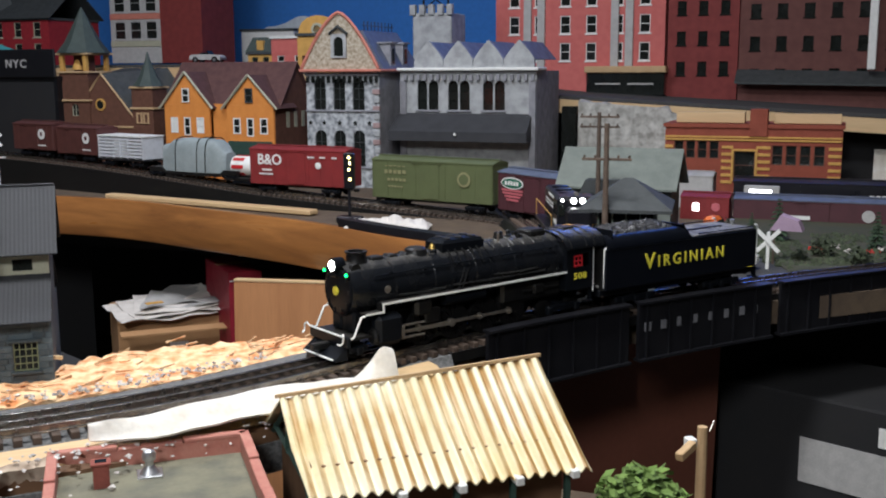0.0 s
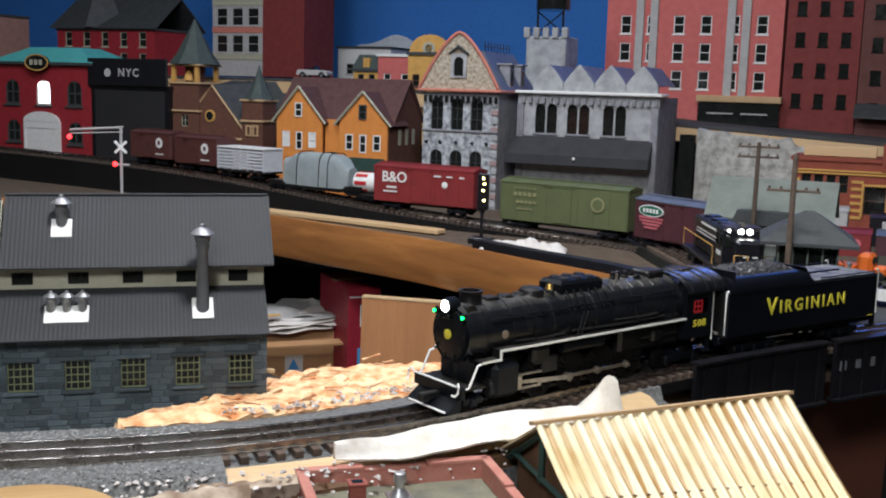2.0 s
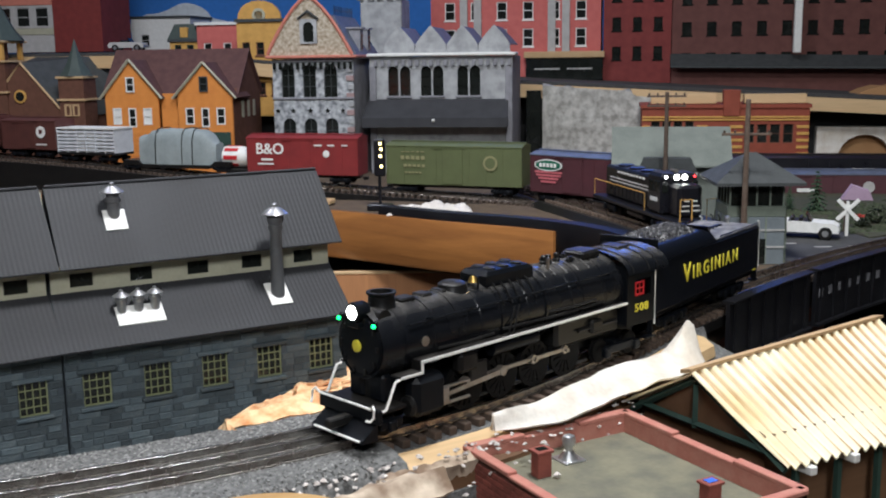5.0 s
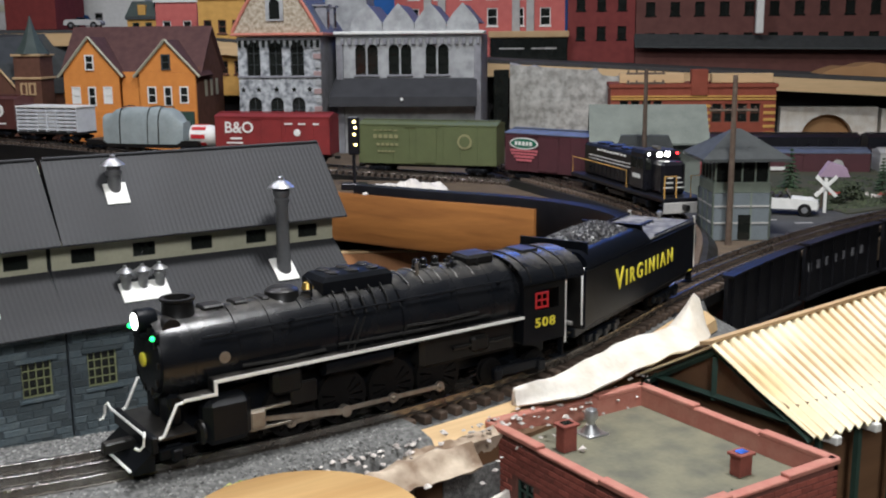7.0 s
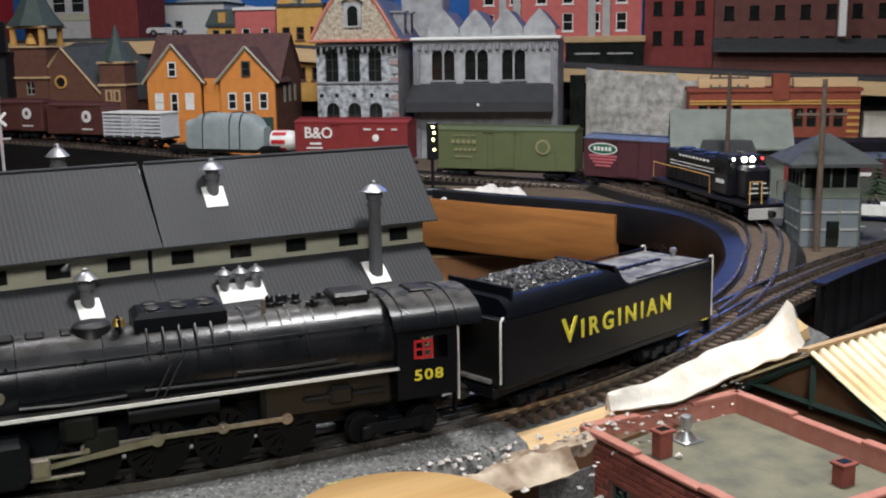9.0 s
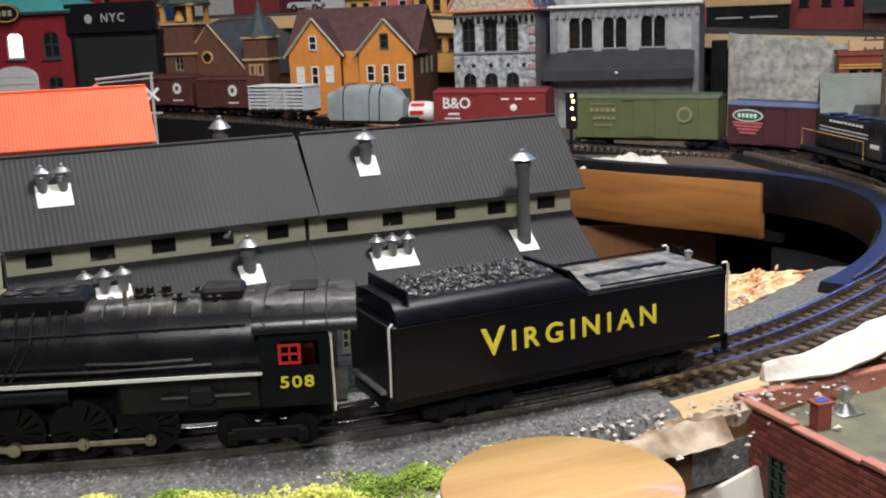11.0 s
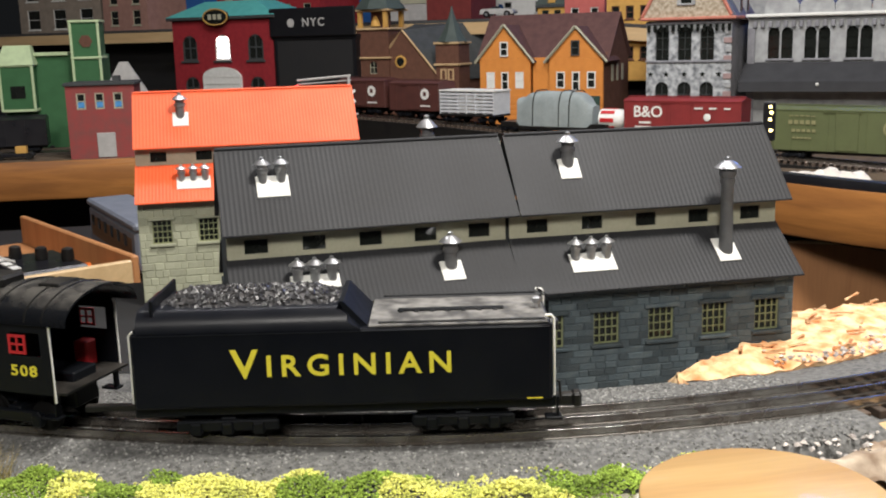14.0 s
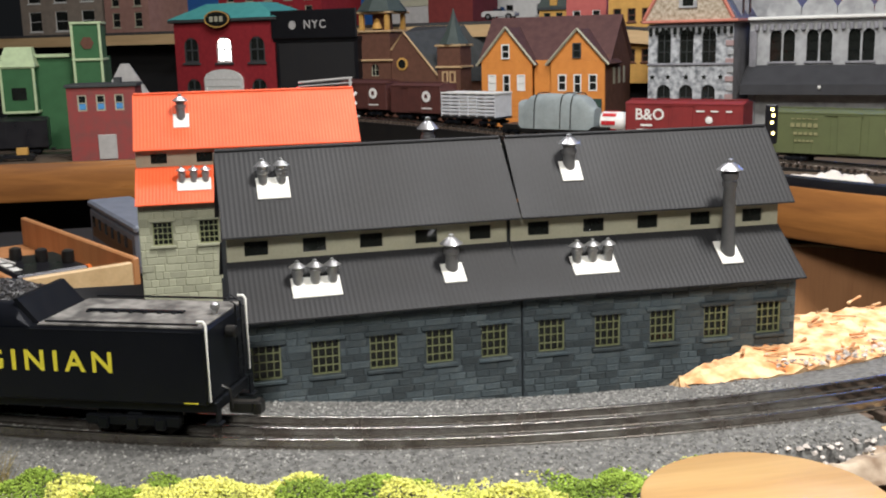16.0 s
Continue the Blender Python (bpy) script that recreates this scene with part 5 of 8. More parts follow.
# ---- foreground buildings and scenery ----
def near_scenery():
    rnd = random.Random(8)
    # round wooden top
    disc = thing("round_wooden_top", "round honey-coloured wooden top beside the track", "tabletop")
    part("top", G().lathe([(.060, -.034), (.0635, -.033), (.064, -.031), (.0637, -.027), (.0625, -.0262)], n=64), M["disc"], disc, smooth=40, m=pose(-.683, -.294, .0215))
    part("pedestal", G().lathe([(.05, -.085), (.04, -.075), (.04, -.034)], n=24), M["disc"], disc, m=pose(-.683, -.294, .0215))
    # foam turf along the near edge, in overlapping clumps
    for kind, mat, count, seed, lab in (("yellow_turf", "moss", 25000, 21, "bright yellow foam turf along the track bank"), ("green_turf", "grass", 17000, 22, "mossy green foam turf along the track bank")):
        r = random.Random(seed)
        pts = []
        while len(pts) < count:
            s = r.uniform(.55, 1.40)
            o = r.uniform(.048, .125)
            nse = noise.noise((s * 17, o * 17, 3.0)) + .35 * noise.noise((s * 55, o * 60, 9.0))
            if (nse > .05) != (kind == "green_turf"):
                continue
            if o < .056 + .012 * noise.noise((s * 30, 0, 1)) or (o > .088 and r.random() < .72):
                continue
            p, d = MAIN.at(s, o)
            h = .012 * max(0, noise.noise((s * 38, o * 38, 5)) + .35) * math.sin(math.pi * min(1, (o - .046) / .06)) ** .7
            z = -.0165 - max(0, o - .08) * .25 + h
            if math.hypot(p.x + .683, p.y + .294) < .069:
                continue
            pts.append((p.x, p.y, z + r.uniform(-.003, .002)))
        solid(kind, chips(pts, .0011, r), M[mat], lab, "turf", "stuff", 0)
    tuft = G()
    for _ in range(220):
        s = .99 + rnd.gauss(0, .010)
        p, d = MAIN.at(s, .068 + rnd.uniform(-.004, .006))
        a, q = rnd.uniform(0, 6.28), rnd.uniform(.008, .020)
        e = (p.x + math.cos(a) * q * .7, p.y + math.sin(a) * q * .7, -.014 + q)
        tuft.add([(p.x - .0003, p.y, -.017), (p.x + .0003, p.y, -.017), e], [(0, 1, 2)])
    solid("dry_grass_tuft", tuft, M["straw"], "tuft of dry straw-coloured grass", "grass", "stuff", 0)
    # plaster bank under the turf
    bank = sweep(MAIN, [(.066, -.0165), (.085, -.0185), (.105, -.024), (.13, -.034), (.16, -.05), (.16, -.09), (.066, -.06)], .5, 1.42, .02)
    for i, v in enumerate(bank.v):
        bank.v[i] = (v[0], v[1], v[2] + .004 * noise.noise(Vector(v) * 35))
    solid("plaster_bank", bank, M["plaster"], "rough white plaster bank below the track", "bank", "structure", 50)
    pts = []
    for _ in range(380):
        s, o = rnd.uniform(1.18, 1.72), abs(rnd.gauss(0, .022)) + .052
        if s < 1.42 and rnd.random() < .6:
            continue
        p, d = MAIN.at(s, o)
        pts.append((p.x, p.y, -.0125 - (o - .05) * .25))
    solid("plaster_crumbs", chips(pts, .0024, rnd, .7), M["rubble"], "crumbs of broken white plaster beside the ballast", "rubble", "stuff", 0)
    # plaster cloth edging the track: a low sheet, and a longer one rising to a torn point
    for s0, s1, tip, lab in ((1.420, 1.520, 0, "stiff brown-stained plaster cloth folded over a foam block"), (1.583, 1.835, 1, "stiff white plaster cloth beside the track, torn to a point")):
        g = G()
        n, k = 48, 8
        v = []
        for i in range(n + 1):
            f = i / n
            s = s0 + (s1 - s0) * f
            for j in range(k + 1):
                q = j / k
                o = (.043 if tip else .072) - .006 * tip * math.sin(math.pi * f) + .003 * math.sin(f * 8 + tip) + (.018 + .008 * math.sin(f * 3.1) + tip * (.016 * math.sin(math.pi * f) ** .7 + .012 * f ** 3)) * min(1, .3 + 5 * f) * q
                z = (-.0125 if tip else -.019) + (.008 + .010 * tip * math.sin(math.pi * min(1, .12 + f)) ** .6) * math.sin(min(1, q * 1.6) * math.pi * .62) - .022 * max(0, q - .45)
                if tip and f > .86:
                    w = (f - .86) / .14
                    z += .027 * math.sin(min(1, w * 1.25) * math.pi / 2) * max(0, 1 - abs(q - .42 - .15 * w) * (1.6 + 1.2 * w))
                p, d = MAIN.at(s, o)
                v.append((p.x, p.y, z + .003 * noise.noise((f * 9, q * 4, 2 + tip))))
        g.add(v, [(i * (k + 1) + j, i * (k + 1) + j + 1, (i + 1) * (k + 1) + j + 1, (i + 1) * (k + 1) + j) for i in range(n) for j in range(k)])
        cloth = solid("plaster_cloth", g, M["plaster"] if tip else M["stained"], lab, "plaster cloth", smooth=70)
        md = cloth.modifiers.new("thick", "SOLIDIFY")
        md.thickness = .002
    solid("bare_board_edge", sweep(MAIN, [(.034, -.012), (.046, -.0135), (.056, -.020), (.058, -.030), (.034, -.040)], 1.50, 1.90, .02), M["pine"], "bare splintered board edge beside the track", "board", "structure", 30)
    under = sweep(MAIN, [(.056, -.021), (.064, -.024), (.066, -.06), (.056, -.06)], 1.49, 1.86, .02)
    solid("bank_core", under, M["brownboard"], "dark brown foam core under the plaster edge", "bank", "structure", 30)
    # broken board behind the track
    g = G()
    n, k = 70, 10
    v = []
    r2 = random.Random(4)
    for i in range(n + 1):
        f = i / n
        s = 1.44 + .44 * f
        for j in range(k + 1):
            q = j / k
            wide = float(np.interp(f, (0, .15, .35, .5, .7, .9, 1), (.004, .04, .085, .11, .095, .055, .02))) * (1 + .12 * noise.noise((f * 25, 3, 3)))
            o = -.088 - wide * q + .006 * noise.noise((f * 20, 1, 1))
            p, d = MAIN.at(s, o)
            v.append((p.x, p.y, -.021 + .003 * q + .005 * q * (1 - q) * 2 + .005 * abs(noise.noise((f * 22, q * 3.0, 1))) + r2.uniform(-.0008, .0008) + .004 * q * (noise.noise((f * 9, 4, 4)) * .5 + .4)))
    g.add(v, [(i * (k + 1) + j, i * (k + 1) + j + 1, (i + 1) * (k + 1) + j + 1, (i + 1) * (k + 1) + j) for i in range(n) for j in range(k)])
    b = solid("broken_board", g, M["splinter"], "torn orange-brown board with splintered edge", "board", smooth=25)
    md = b.modifiers.new("thick", "SOLIDIFY")
    md.thickness = .012
    md.offset = -1
    g = G()
    for _ in range(45):
        s = r2.uniform(1.50, 1.86)
        f = (s - 1.44) / .44
        o = -.09 - r2.random() * (.01 + .09 * min(1, f * 2, (1 - f) * 3))
        p, d = MAIN.at(s, o)
        a = r2.gauss(math.atan2(d.y, d.x), .5)
        L = r2.uniform(.008, .022)
        z = -.0165 + r2.uniform(0, .006)
        g.prism([(0, 0), (L, r2.uniform(-.001, .004)), (L, .001), (0, .0016)], -.0012, .0012, m=pose(p.x, p.y, z, 0, r2.uniform(-5, 3), math.degrees(a)))
    solid("wood_splinters", g, M["splinter"], "pale wood splinters on the broken board", "splinters", "stuff", 0)
    p, d = MAIN.at(1.56, -.155)
    solid("long_splinter", G().prism([(0, 0), (.050, .006), (.052, .008), (0, .003)], -.0016, .0016), M["pine"], "long pale splinter standing off the broken board", "splinter", m=pose(p.x + .03, p.y - .012, .002, 0, 0, 165))
    pts = []
    for _ in range(170):
        s = r2.uniform(1.52, 1.80)
        p, d = MAIN.at(s, -.085 - abs(r2.gauss(0, .010)))
        pts.append((p.x, p.y, -.017 + r2.uniform(0, .004)))
    solid("plaster_flakes", chips(pts, .0024, r2, .7), M["rubble"], "white plaster flakes on the torn board edge", "rubble", "stuff", 0)


def brick_building():
    t = thing("brick_building", "low red brick building with flat tarred roof and pink coping", "building")
    x0, x1, y0, y1, base, top, deck = -.505, -.364, -.378, -.205, -.115, -.016, -.031
    rnd = random.Random(2)
    part("roof", G().box(x0 + .003, x1 - .003, y0 + .003, y1 - .003, deck - .004, deck), M["tar"], t, "weathered olive-grey flat roof", 0)
    sides = [("wall", pose(x0, y1, base, 0, 0, -90), y1 - y0, 2), ("wall", pose(x0, y0, base), x1 - x0, 3), ("wall", pose(x1, y0, base, 0, 0, 90), y1 - y0, 0), ("wall", pose(x1, y1, base, 0, 0, 180), x1 - x0, 0)]
    for nm, m, L, wn in sides:
        H = top - base - .003
        holes = [(L * (i + .5) / wn - .009, .038, .018, .032) for i in range(wn)]
        wl = part(nm, wall(L, H, holes, .004), M["brickmortar"], t, "red brick wall", 0, m)
        for q in holes:
            f = sash(wl, *q, 2, 4, "darkgreen")
            part("sill", G().bev(q[0] - .002, q[0] + q[2] + .002, -.002, .001, q[1] - .003, q[1], .0005), M["coping"], f)
        if wn:
            ch, bl = .0042, .0098
            brick = {}
            rows = int(H / ch)
            count = 0
            for r in range(rows - 1, -1, -1):
                x = -(r % 2) * bl / 2
                while x < L:
                    a, b = max(x, 0), min(x + bl, L)
                    x += bl
                    if b - a < .003 or any(a < q[0] + q[2] and b > q[0] and r * ch < q[1] + q[3] and (r + 1) * ch > q[1] for q in holes):
                        continue
                    if count >= 290:
                        continue
                    count += 1
                    key = round((b - a) * 2000)
                    if key not in brick:
                        w = key / 2000
                        brick[key] = G().add([(.0002, 0, .0002), (w - .0006, 0, .0002), (w - .0006, 0, ch - .0006), (.0002, 0, ch - .0006), (.0005, -.0007, .0005), (w - .0009, -.0007, .0005), (w - .0009, -.0007, ch - .0009), (.0005, -.0007, ch - .0009)], [(4, 5, 6, 7), (0, 1, 5, 4), (1, 2, 6, 5), (2, 3, 7, 6), (3, 0, 4, 7)]).mesh("brick", 0)
                        brick[key].materials.append(M["brick"])
                    part("brick", brick[key], None, wl, m=pose(a, 0, r * ch))
        # coping in stepped stretches
        k = 3
        for i in range(k):
            a, b = L * i / k, L * (i + 1) / k
            dz = -.0018 * (i % 2)
            part("coping", G().bev(a + .0003, b - .0003, -.002, .0055, H + dz * .5, H + .0035 + dz, .0006), M["coping"], wl, "pink-red coping")
        part("parapet_inner", G().box(.004, L - .004, .0042, .0052, H - .016, H), M["coping"], wl, smooth=0)
    # roof furniture
    v = part("roof_ventilator", G().bev(-.009, .009, -.009, .009, 0, .0012, .0004), M["zinc"], t, "silver ball ventilator", m=pose(-.437, -.233, deck))
    part("cone", G().lathe([(.0075, .001), (.0045, .005), (.0030, .007), (.0030, .010), (.0046, .011), (.0050, .0145), (.0040, .0175), (.001, .0188)], n=16), M["zinc"], v)
    for x, y, h in ((-.470, -.247, .017), (-.405, -.338, .013)):
        c = part("chimney", G().bev(-.0055, .0055, -.0045, .0045, 0, h, .0005).bev(-.0068, .0068, -.0058, .0058, h, h + .002, .0004), M["brick"], t, "red brick chimney", m=pose(x, y, deck))
        part("flue", G().box(-.0038, .0038, -.003, .003, h + .0015, h + .0024), M["pane"], c)
    part("roof_pebble", chips([(-.463, -.256, deck + .002)], .0028, rnd), M["rubble"], t)
    part("roof_pebble", chips([(-.428, -.352, deck + .001)], .0016, rnd), M["tar"], t)


def freight_shed():
    t = thing("freight_shed", "open shed with rusty yellow-white corrugated roof and green timber gable", "shed")
    xl, xr = -.345, -.142
    ry, rz, ey, ez = -.253, .0225, -.342, -.020
    sh = G()
    n = 150
    pit = .0098
    v = []
    for i in range(n + 1):
        f = i / n
        e = .0019 * math.sin(2 * math.pi * (xr - xl) * f / pit)
        for (ya, za), (yb, zb) in (((ry, rz + .0125 * f), (ey, ez - .004 * f)),):
            v += [(xl + (xr - xl) * f, ya, za + e), (xl + (xr - xl) * f, (ya + yb) / 2, (za + zb) / 2 + e), (xl + (xr - xl) * f + .004, yb, zb + e), (xl + (xr - xl) * f + .004, yb, zb + e - .0012), (xl + (xr - xl) * f, ya, za + e - .0012)]
    sh.add(v, [(i * 5 + j, i * 5 + (j + 1) % 5, (i + 1) * 5 + (j + 1) % 5, (i + 1) * 5 + j) for i in range(n) for j in range(5)] + [(0, 1, 2, 3, 4), tuple(range(len(v) - 5, len(v)))])
    part("front_roof", sh, M["roofyellow"], t, "rusty yellow-white corrugated roof", 40)
    part("rear_roof", G().add([(xl, ry, rz - .001), (xr, ry, rz + .0115), (xr, ry + .085, ez), (xl, ry + .075, ez), (xl, ry, rz - .003), (xr, ry, rz + .0095), (xr, ry + .085, ez - .002), (xl, ry + .075, ez - .002)], [(0, 1, 2, 3), (7, 6, 5, 4), (0, 4, 5, 1), (1, 5, 6, 2), (2, 6, 7, 3), (3, 7, 4, 0)]), M["roofyellow"], t, "rear roof slope")
    part("ridge_board", G().add([(xl - .002, ry - .002, rz + .0005), (xr + .001, ry - .002, rz + .0130), (xr + .001, ry + .008, rz + .0100), (xl - .002, ry + .008, rz - .0025), (xl - .002, ry - .002, rz + .003), (xr + .001, ry - .002, rz + .0155), (xr + .001, ry + .008, rz + .0130), (xl - .002, ry + .008, rz + .0005)], [(3, 2, 1, 0), (4, 5, 6, 7), (0, 1, 5, 4), (1, 2, 6, 5), (2, 3, 7, 6), (3, 0, 4, 7)]), M["tan"], t, "tan ridge board")
    base = -.115
    part("front_wall", G().box(xl + .012, xr - .008, ey + .026, ey + .029, base, ez + .012), M["brownboard"], t, smooth=0)
    part("gable_wall", G().add([(xl + .010, ey + .026, base), (xl + .010, ry + .06, base), (xl + .010, ry + .06, ez), (xl + .010, ry, rz - .004), (xl + .010, ey + .026, ez + .012), (xl + .013, ey + .026, base), (xl + .013, ry + .06, base), (xl + .013, ry + .06, ez), (xl + .013, ry, rz - .004), (xl + .013, ey + .026, ez + .012)], [(0, 1, 2, 3, 4), (9, 8, 7, 6, 5), (0, 5, 6, 1), (1, 6, 7, 2), (2, 7, 8, 3), (3, 8, 9, 4), (4, 9, 5, 0)]), M["brownboard"], t, "brown boarded gable", 0)
    part("gable_wall", G().box(xr - .011, xr - .008, ey + .03, ry + .06, base, ez), M["brownboard"], t, smooth=0)
    for a, b in (((ry, rz - .006), (ey + .004, ez - .004)), ((ry, rz - .006), (ry + .07, ez - .006)), ((ey + .02, ez + .004), (ry + .06, ez + .002)), ((ry, rz - .01), (ry, ez))):
        part("gable_timber", G().wire([(xl + .006, *a), (xl + .006, *b)], .0026, 4), M["darkgreen"], t, "dark green timber", 0)
    for i in range(5):
        x = xl + .025 + i * .042
        part("rafter_end", G().bev(x - .003, x + .003, ey - .004, ey + .010, ez - .0085, ez - .0022, .0008), M["white"], t, "white rafter end")
        part("post", G().box(x - .002, x + .002, ey + .010, ey + .014, base, ez - .003), M["darkgreen"], t, smooth=0)


near_scenery()
brick_building()
freight_shed()


# ---- the town behind the freight track ----
def shell(t, w, d, z0, z1, mat, holes=(), arch=False, side=None, name="wall"):
    """Four walls of a building: front with openings at y = 0, plain sides and back."""
    fr = part(name, wall(w, z1 - z0, [tuple(q) for q in holes], .006, arch), M[mat], t, "", 0, pose(0, 0, z0))
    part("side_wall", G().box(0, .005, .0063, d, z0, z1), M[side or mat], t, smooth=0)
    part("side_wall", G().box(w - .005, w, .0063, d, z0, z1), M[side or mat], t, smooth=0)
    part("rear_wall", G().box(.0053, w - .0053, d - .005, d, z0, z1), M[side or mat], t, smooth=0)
    return fr


def gable_roof(x0, x1, y0, y1, z0, z1, over=.006, thick=.003):
    """A roof with its ridge along x."""
    ym = (y0 + y1) / 2
    return G().add([(x, y, z) for x in (x0, x1) for y, z in ((y0 - over, z0), (ym, z1), (y1 + over, z0), (y1 + over, z0 + thick), (ym, z1 + thick * 1.3), (y0 - over, z0 + thick))], [(0, 1, 4, 5), (1, 2, 3, 4), (6, 11, 10, 7), (7, 10, 9, 8), (0, 5, 11, 6), (5, 4, 10, 11), (4, 3, 9, 10), (3, 2, 8, 9), (0, 6, 7, 1), (1, 7, 8, 2)])


def glazed(fr, holes, arch=False, cols=2, rows=2, frame="slate", depth=.003, bar=.0012):
    """Windows set into the openings of a front."""
    for q in holes:
        sash(fr, *q[:4], cols, rows, frame, y=depth, bar=bar)


def star(g, x, z, r, y):
    g.add([(x + (r if k % 2 == 0 else r * .42) * math.sin(k * math.pi / 5), y, z + (r if k % 2 == 0 else r * .42) * math.cos(k * math.pi / 5)) for k in range(10)] + [(x, y - .001, z)], [(k, (k + 1) % 10, 10) for k in range(10)])


def stone_hall():
    t = thing("stone_hall", "mottled grey stone hall with arched windows and a mosaic gable", "building", far(-.318, .42))
    w, d = .190, .24
    xs = (.036, .087, .137)
    holes = [(x - .0155, z, .031, h) for z, h in ((.050, .085), (.182, .076)) for x in xs]
    # Side walls take the darker stone: their shade is in the colour.
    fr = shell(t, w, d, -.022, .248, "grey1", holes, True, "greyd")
    glazed(fr, holes, rows=3)
    for x in (.010, .046, .087, .128, .164):
        g = G()
        star(g, x, .152, .0078, -.0008)
        part("star_anchor", g, M["pane"], fr, "black iron star", 0)
    for z in (.045, .178, .262):
        part("string_course", G().bev(-.002, w + .002, -.004, .002, z, z + .005, .001), M["greyd"], fr)
    for k in range(13):
        z = .005 + k * .0195
        part("quoin", G().bev(w - .012 - .004 * (k % 2), w + .0015, -.003, .004, z, z + .012, .0008), M["quoin"] if k % 2 else M["grey2"], fr, "pinkish quoin")
    for k in range(14):
        part("bracket", G().bev(.004 + k * .0138, .010 + k * .0138, -.010, -.001, .246, .262, .001), M["pane"], fr)
    part("cornice", G().bev(-.012, w + .012, -.016, d, .249, .256, .002), M["salmon"], t, "salmon cornice")
    # curved mosaic gable
    def edge(f):
        return .128 * (1 - abs(f) ** 1.5) if abs(f) < 1 else 0
    poly = [(w / 2 - .006 + f * .100, .256 + edge(f)) for f in [i / 12 - 1 for i in range(25)]]
    gp = part("gable", G().prism([(poly[0][0], .2555)] + poly[1:-1] + [(poly[-1][0], .2555)], .0, .010), M["mosaic"], t, "mosaic-faced curved gable", 30)
    part("gable_trim", G().wire([(x, -.001, z + .002) for x, z in poly], .0042, 6), M["salmon"], gp, "salmon gable edging")
    part("gable_niche", wall(.040, .055, [(.008, .004, .024, .044)], .006, True), M["grey2"], gp, "arched niche", 0, pose(w / 2 - .026, -.004, .282))
    part("niche_window", G().box(w / 2 - .018, w / 2 + .006, -.001, .0005, .286, .330), M["pane"], gp, smooth=0)
    part("niche_hood", G().prism([(w / 2 - .030, .336), (w / 2 - .006, .352), (w / 2 + .018, .336), (w / 2 + .018, .339), (w / 2 - .006, .357), (w / 2 - .030, .339)], -.010, .002), M["slate"], gp)
    rf = part("roof", G().add([(.0, .010, .256), (w + .008, .010, .256), (w + .008, d, .256), (.0, d, .256), (.05, .010, .345), (w - .045, .010, .345), (w - .045, d - .03, .345), (.05, d - .03, .345)], [(0, 1, 5, 4), (1, 2, 6, 5), (2, 3, 7, 6), (3, 0, 4, 7), (4, 5, 6, 7)]), M["blueslate"], t, "blue-grey mansard roof", 0)
    for k in range(2):
        y = .06 + k * .075
        dm = part("dormer", G().box(w - .022, w + .004, y, y + .03, .258, .315).prism([(w - .04, .315), (w + .009, .315), (w + .009, .319), (w - .04, .319)], y - .004, y + .034), M["greyd"], rf)
        part("dormer_window", G().box(w + .0042, w + .0052, y + .007, y + .023, .268, .303), M["pane"], dm)
    cr = G()
    for k in range(9):
        cr.wire([(w - .045, .02 + k * .02, .345), (w - .045, .02 + k * .02, .366)], .0011, 5)
    part("roof_cresting", cr.wire([(w - .045, .015, .356), (w - .045, .19, .356)], .0009, 5), M["pane"], rf)


def stone_market():
    t = thing("stone_market", "grey stone market hall with paired arched windows and black awning", "building", far(-.108, .50))
    w, d = .336, .20
    pairs = [(x + k * .0285, .182, .0245, .068) for x in (.044, .122, .208) for k in (0, 1)]
    # Shading of the market's side walls is painted with the darker stone.
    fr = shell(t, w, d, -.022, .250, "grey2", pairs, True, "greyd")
    glazed(fr, pairs, cols=1, rows=3, frame="pane")
    for k in range(3):
        x = (.044, .122, .208)[k]
        part("sill", G().bev(x - .004, x + .057, -.005, .002, .177, .182, .001), M["greyd"], fr)
    for x in (.030, .076, .130, .190, .268, .310):
        g = G()
        star(g, x, .150, .0075, -.0008)
        part("star_anchor", g, M["pane"], fr, "black iron star", 0)
    for k in range(20):
        part("bracket", G().bev(.012 + k * .0165, .020 + k * .0165, -.010, -.001, .250, .264, .001), M["greyd"], fr)
    part("cornice", G().bev(-.004, w + .008, -.014, d * .3, .2505, .258, .002), M["white"], t, "white cornice")
    for k in range(4):
        x0 = .034 + k * .074
        poly = [(x0, .258)] + [(x0 + .074 * f, .258 + .016 + .046 * (1 - abs(2 * f - 1)) ** .8) for f in (.02, .2, .35, .5, .65, .8, .98)] + [(x0 + .074, .258)]
        pt = part("parapet_tooth", G().prism(poly, .004, .016), M["grey2"], t, "pale pointed parapet", 0)
        part("sawtooth_roof", G().add([(x0, .016, .276), (x0 + .037, .016, .318), (x0 + .074, .016, .276), (x0, d, .276), (x0 + .037, d, .318), (x0 + .074, d, .276)], [(0, 1, 4, 3), (1, 2, 5, 4), (0, 2, 1), (3, 4, 5)]), M["blueslate"], pt, "blue slate roof ridge", 0)
    aw = G().add([(-.004, -.002, .152), (w - .010, -.002, .152), (w - .006, -.058, .112), (-.008, -.058, .112), (-.008, -.058, .090), (w - .006, -.058, .090), (w - .010, -.002, .088), (-.004, -.002, .088)], [(0, 1, 2, 3), (3, 2, 5, 4), (4, 5, 6, 7), (0, 3, 4, 7), (1, 6, 5, 2)])
    a = part("awning", aw, M["awning"], t, "black sloping awning", 0)
    part("awning_lamp", G().ball((w / 2 - .008, -.060, .106), .004, 8, 5), M["white"], a)
    for x in (.0, w - .016):
        part("pier", G().bev(x, x + .016, -.006, .002, -.022, .250, .001), M["greyd"], fr)


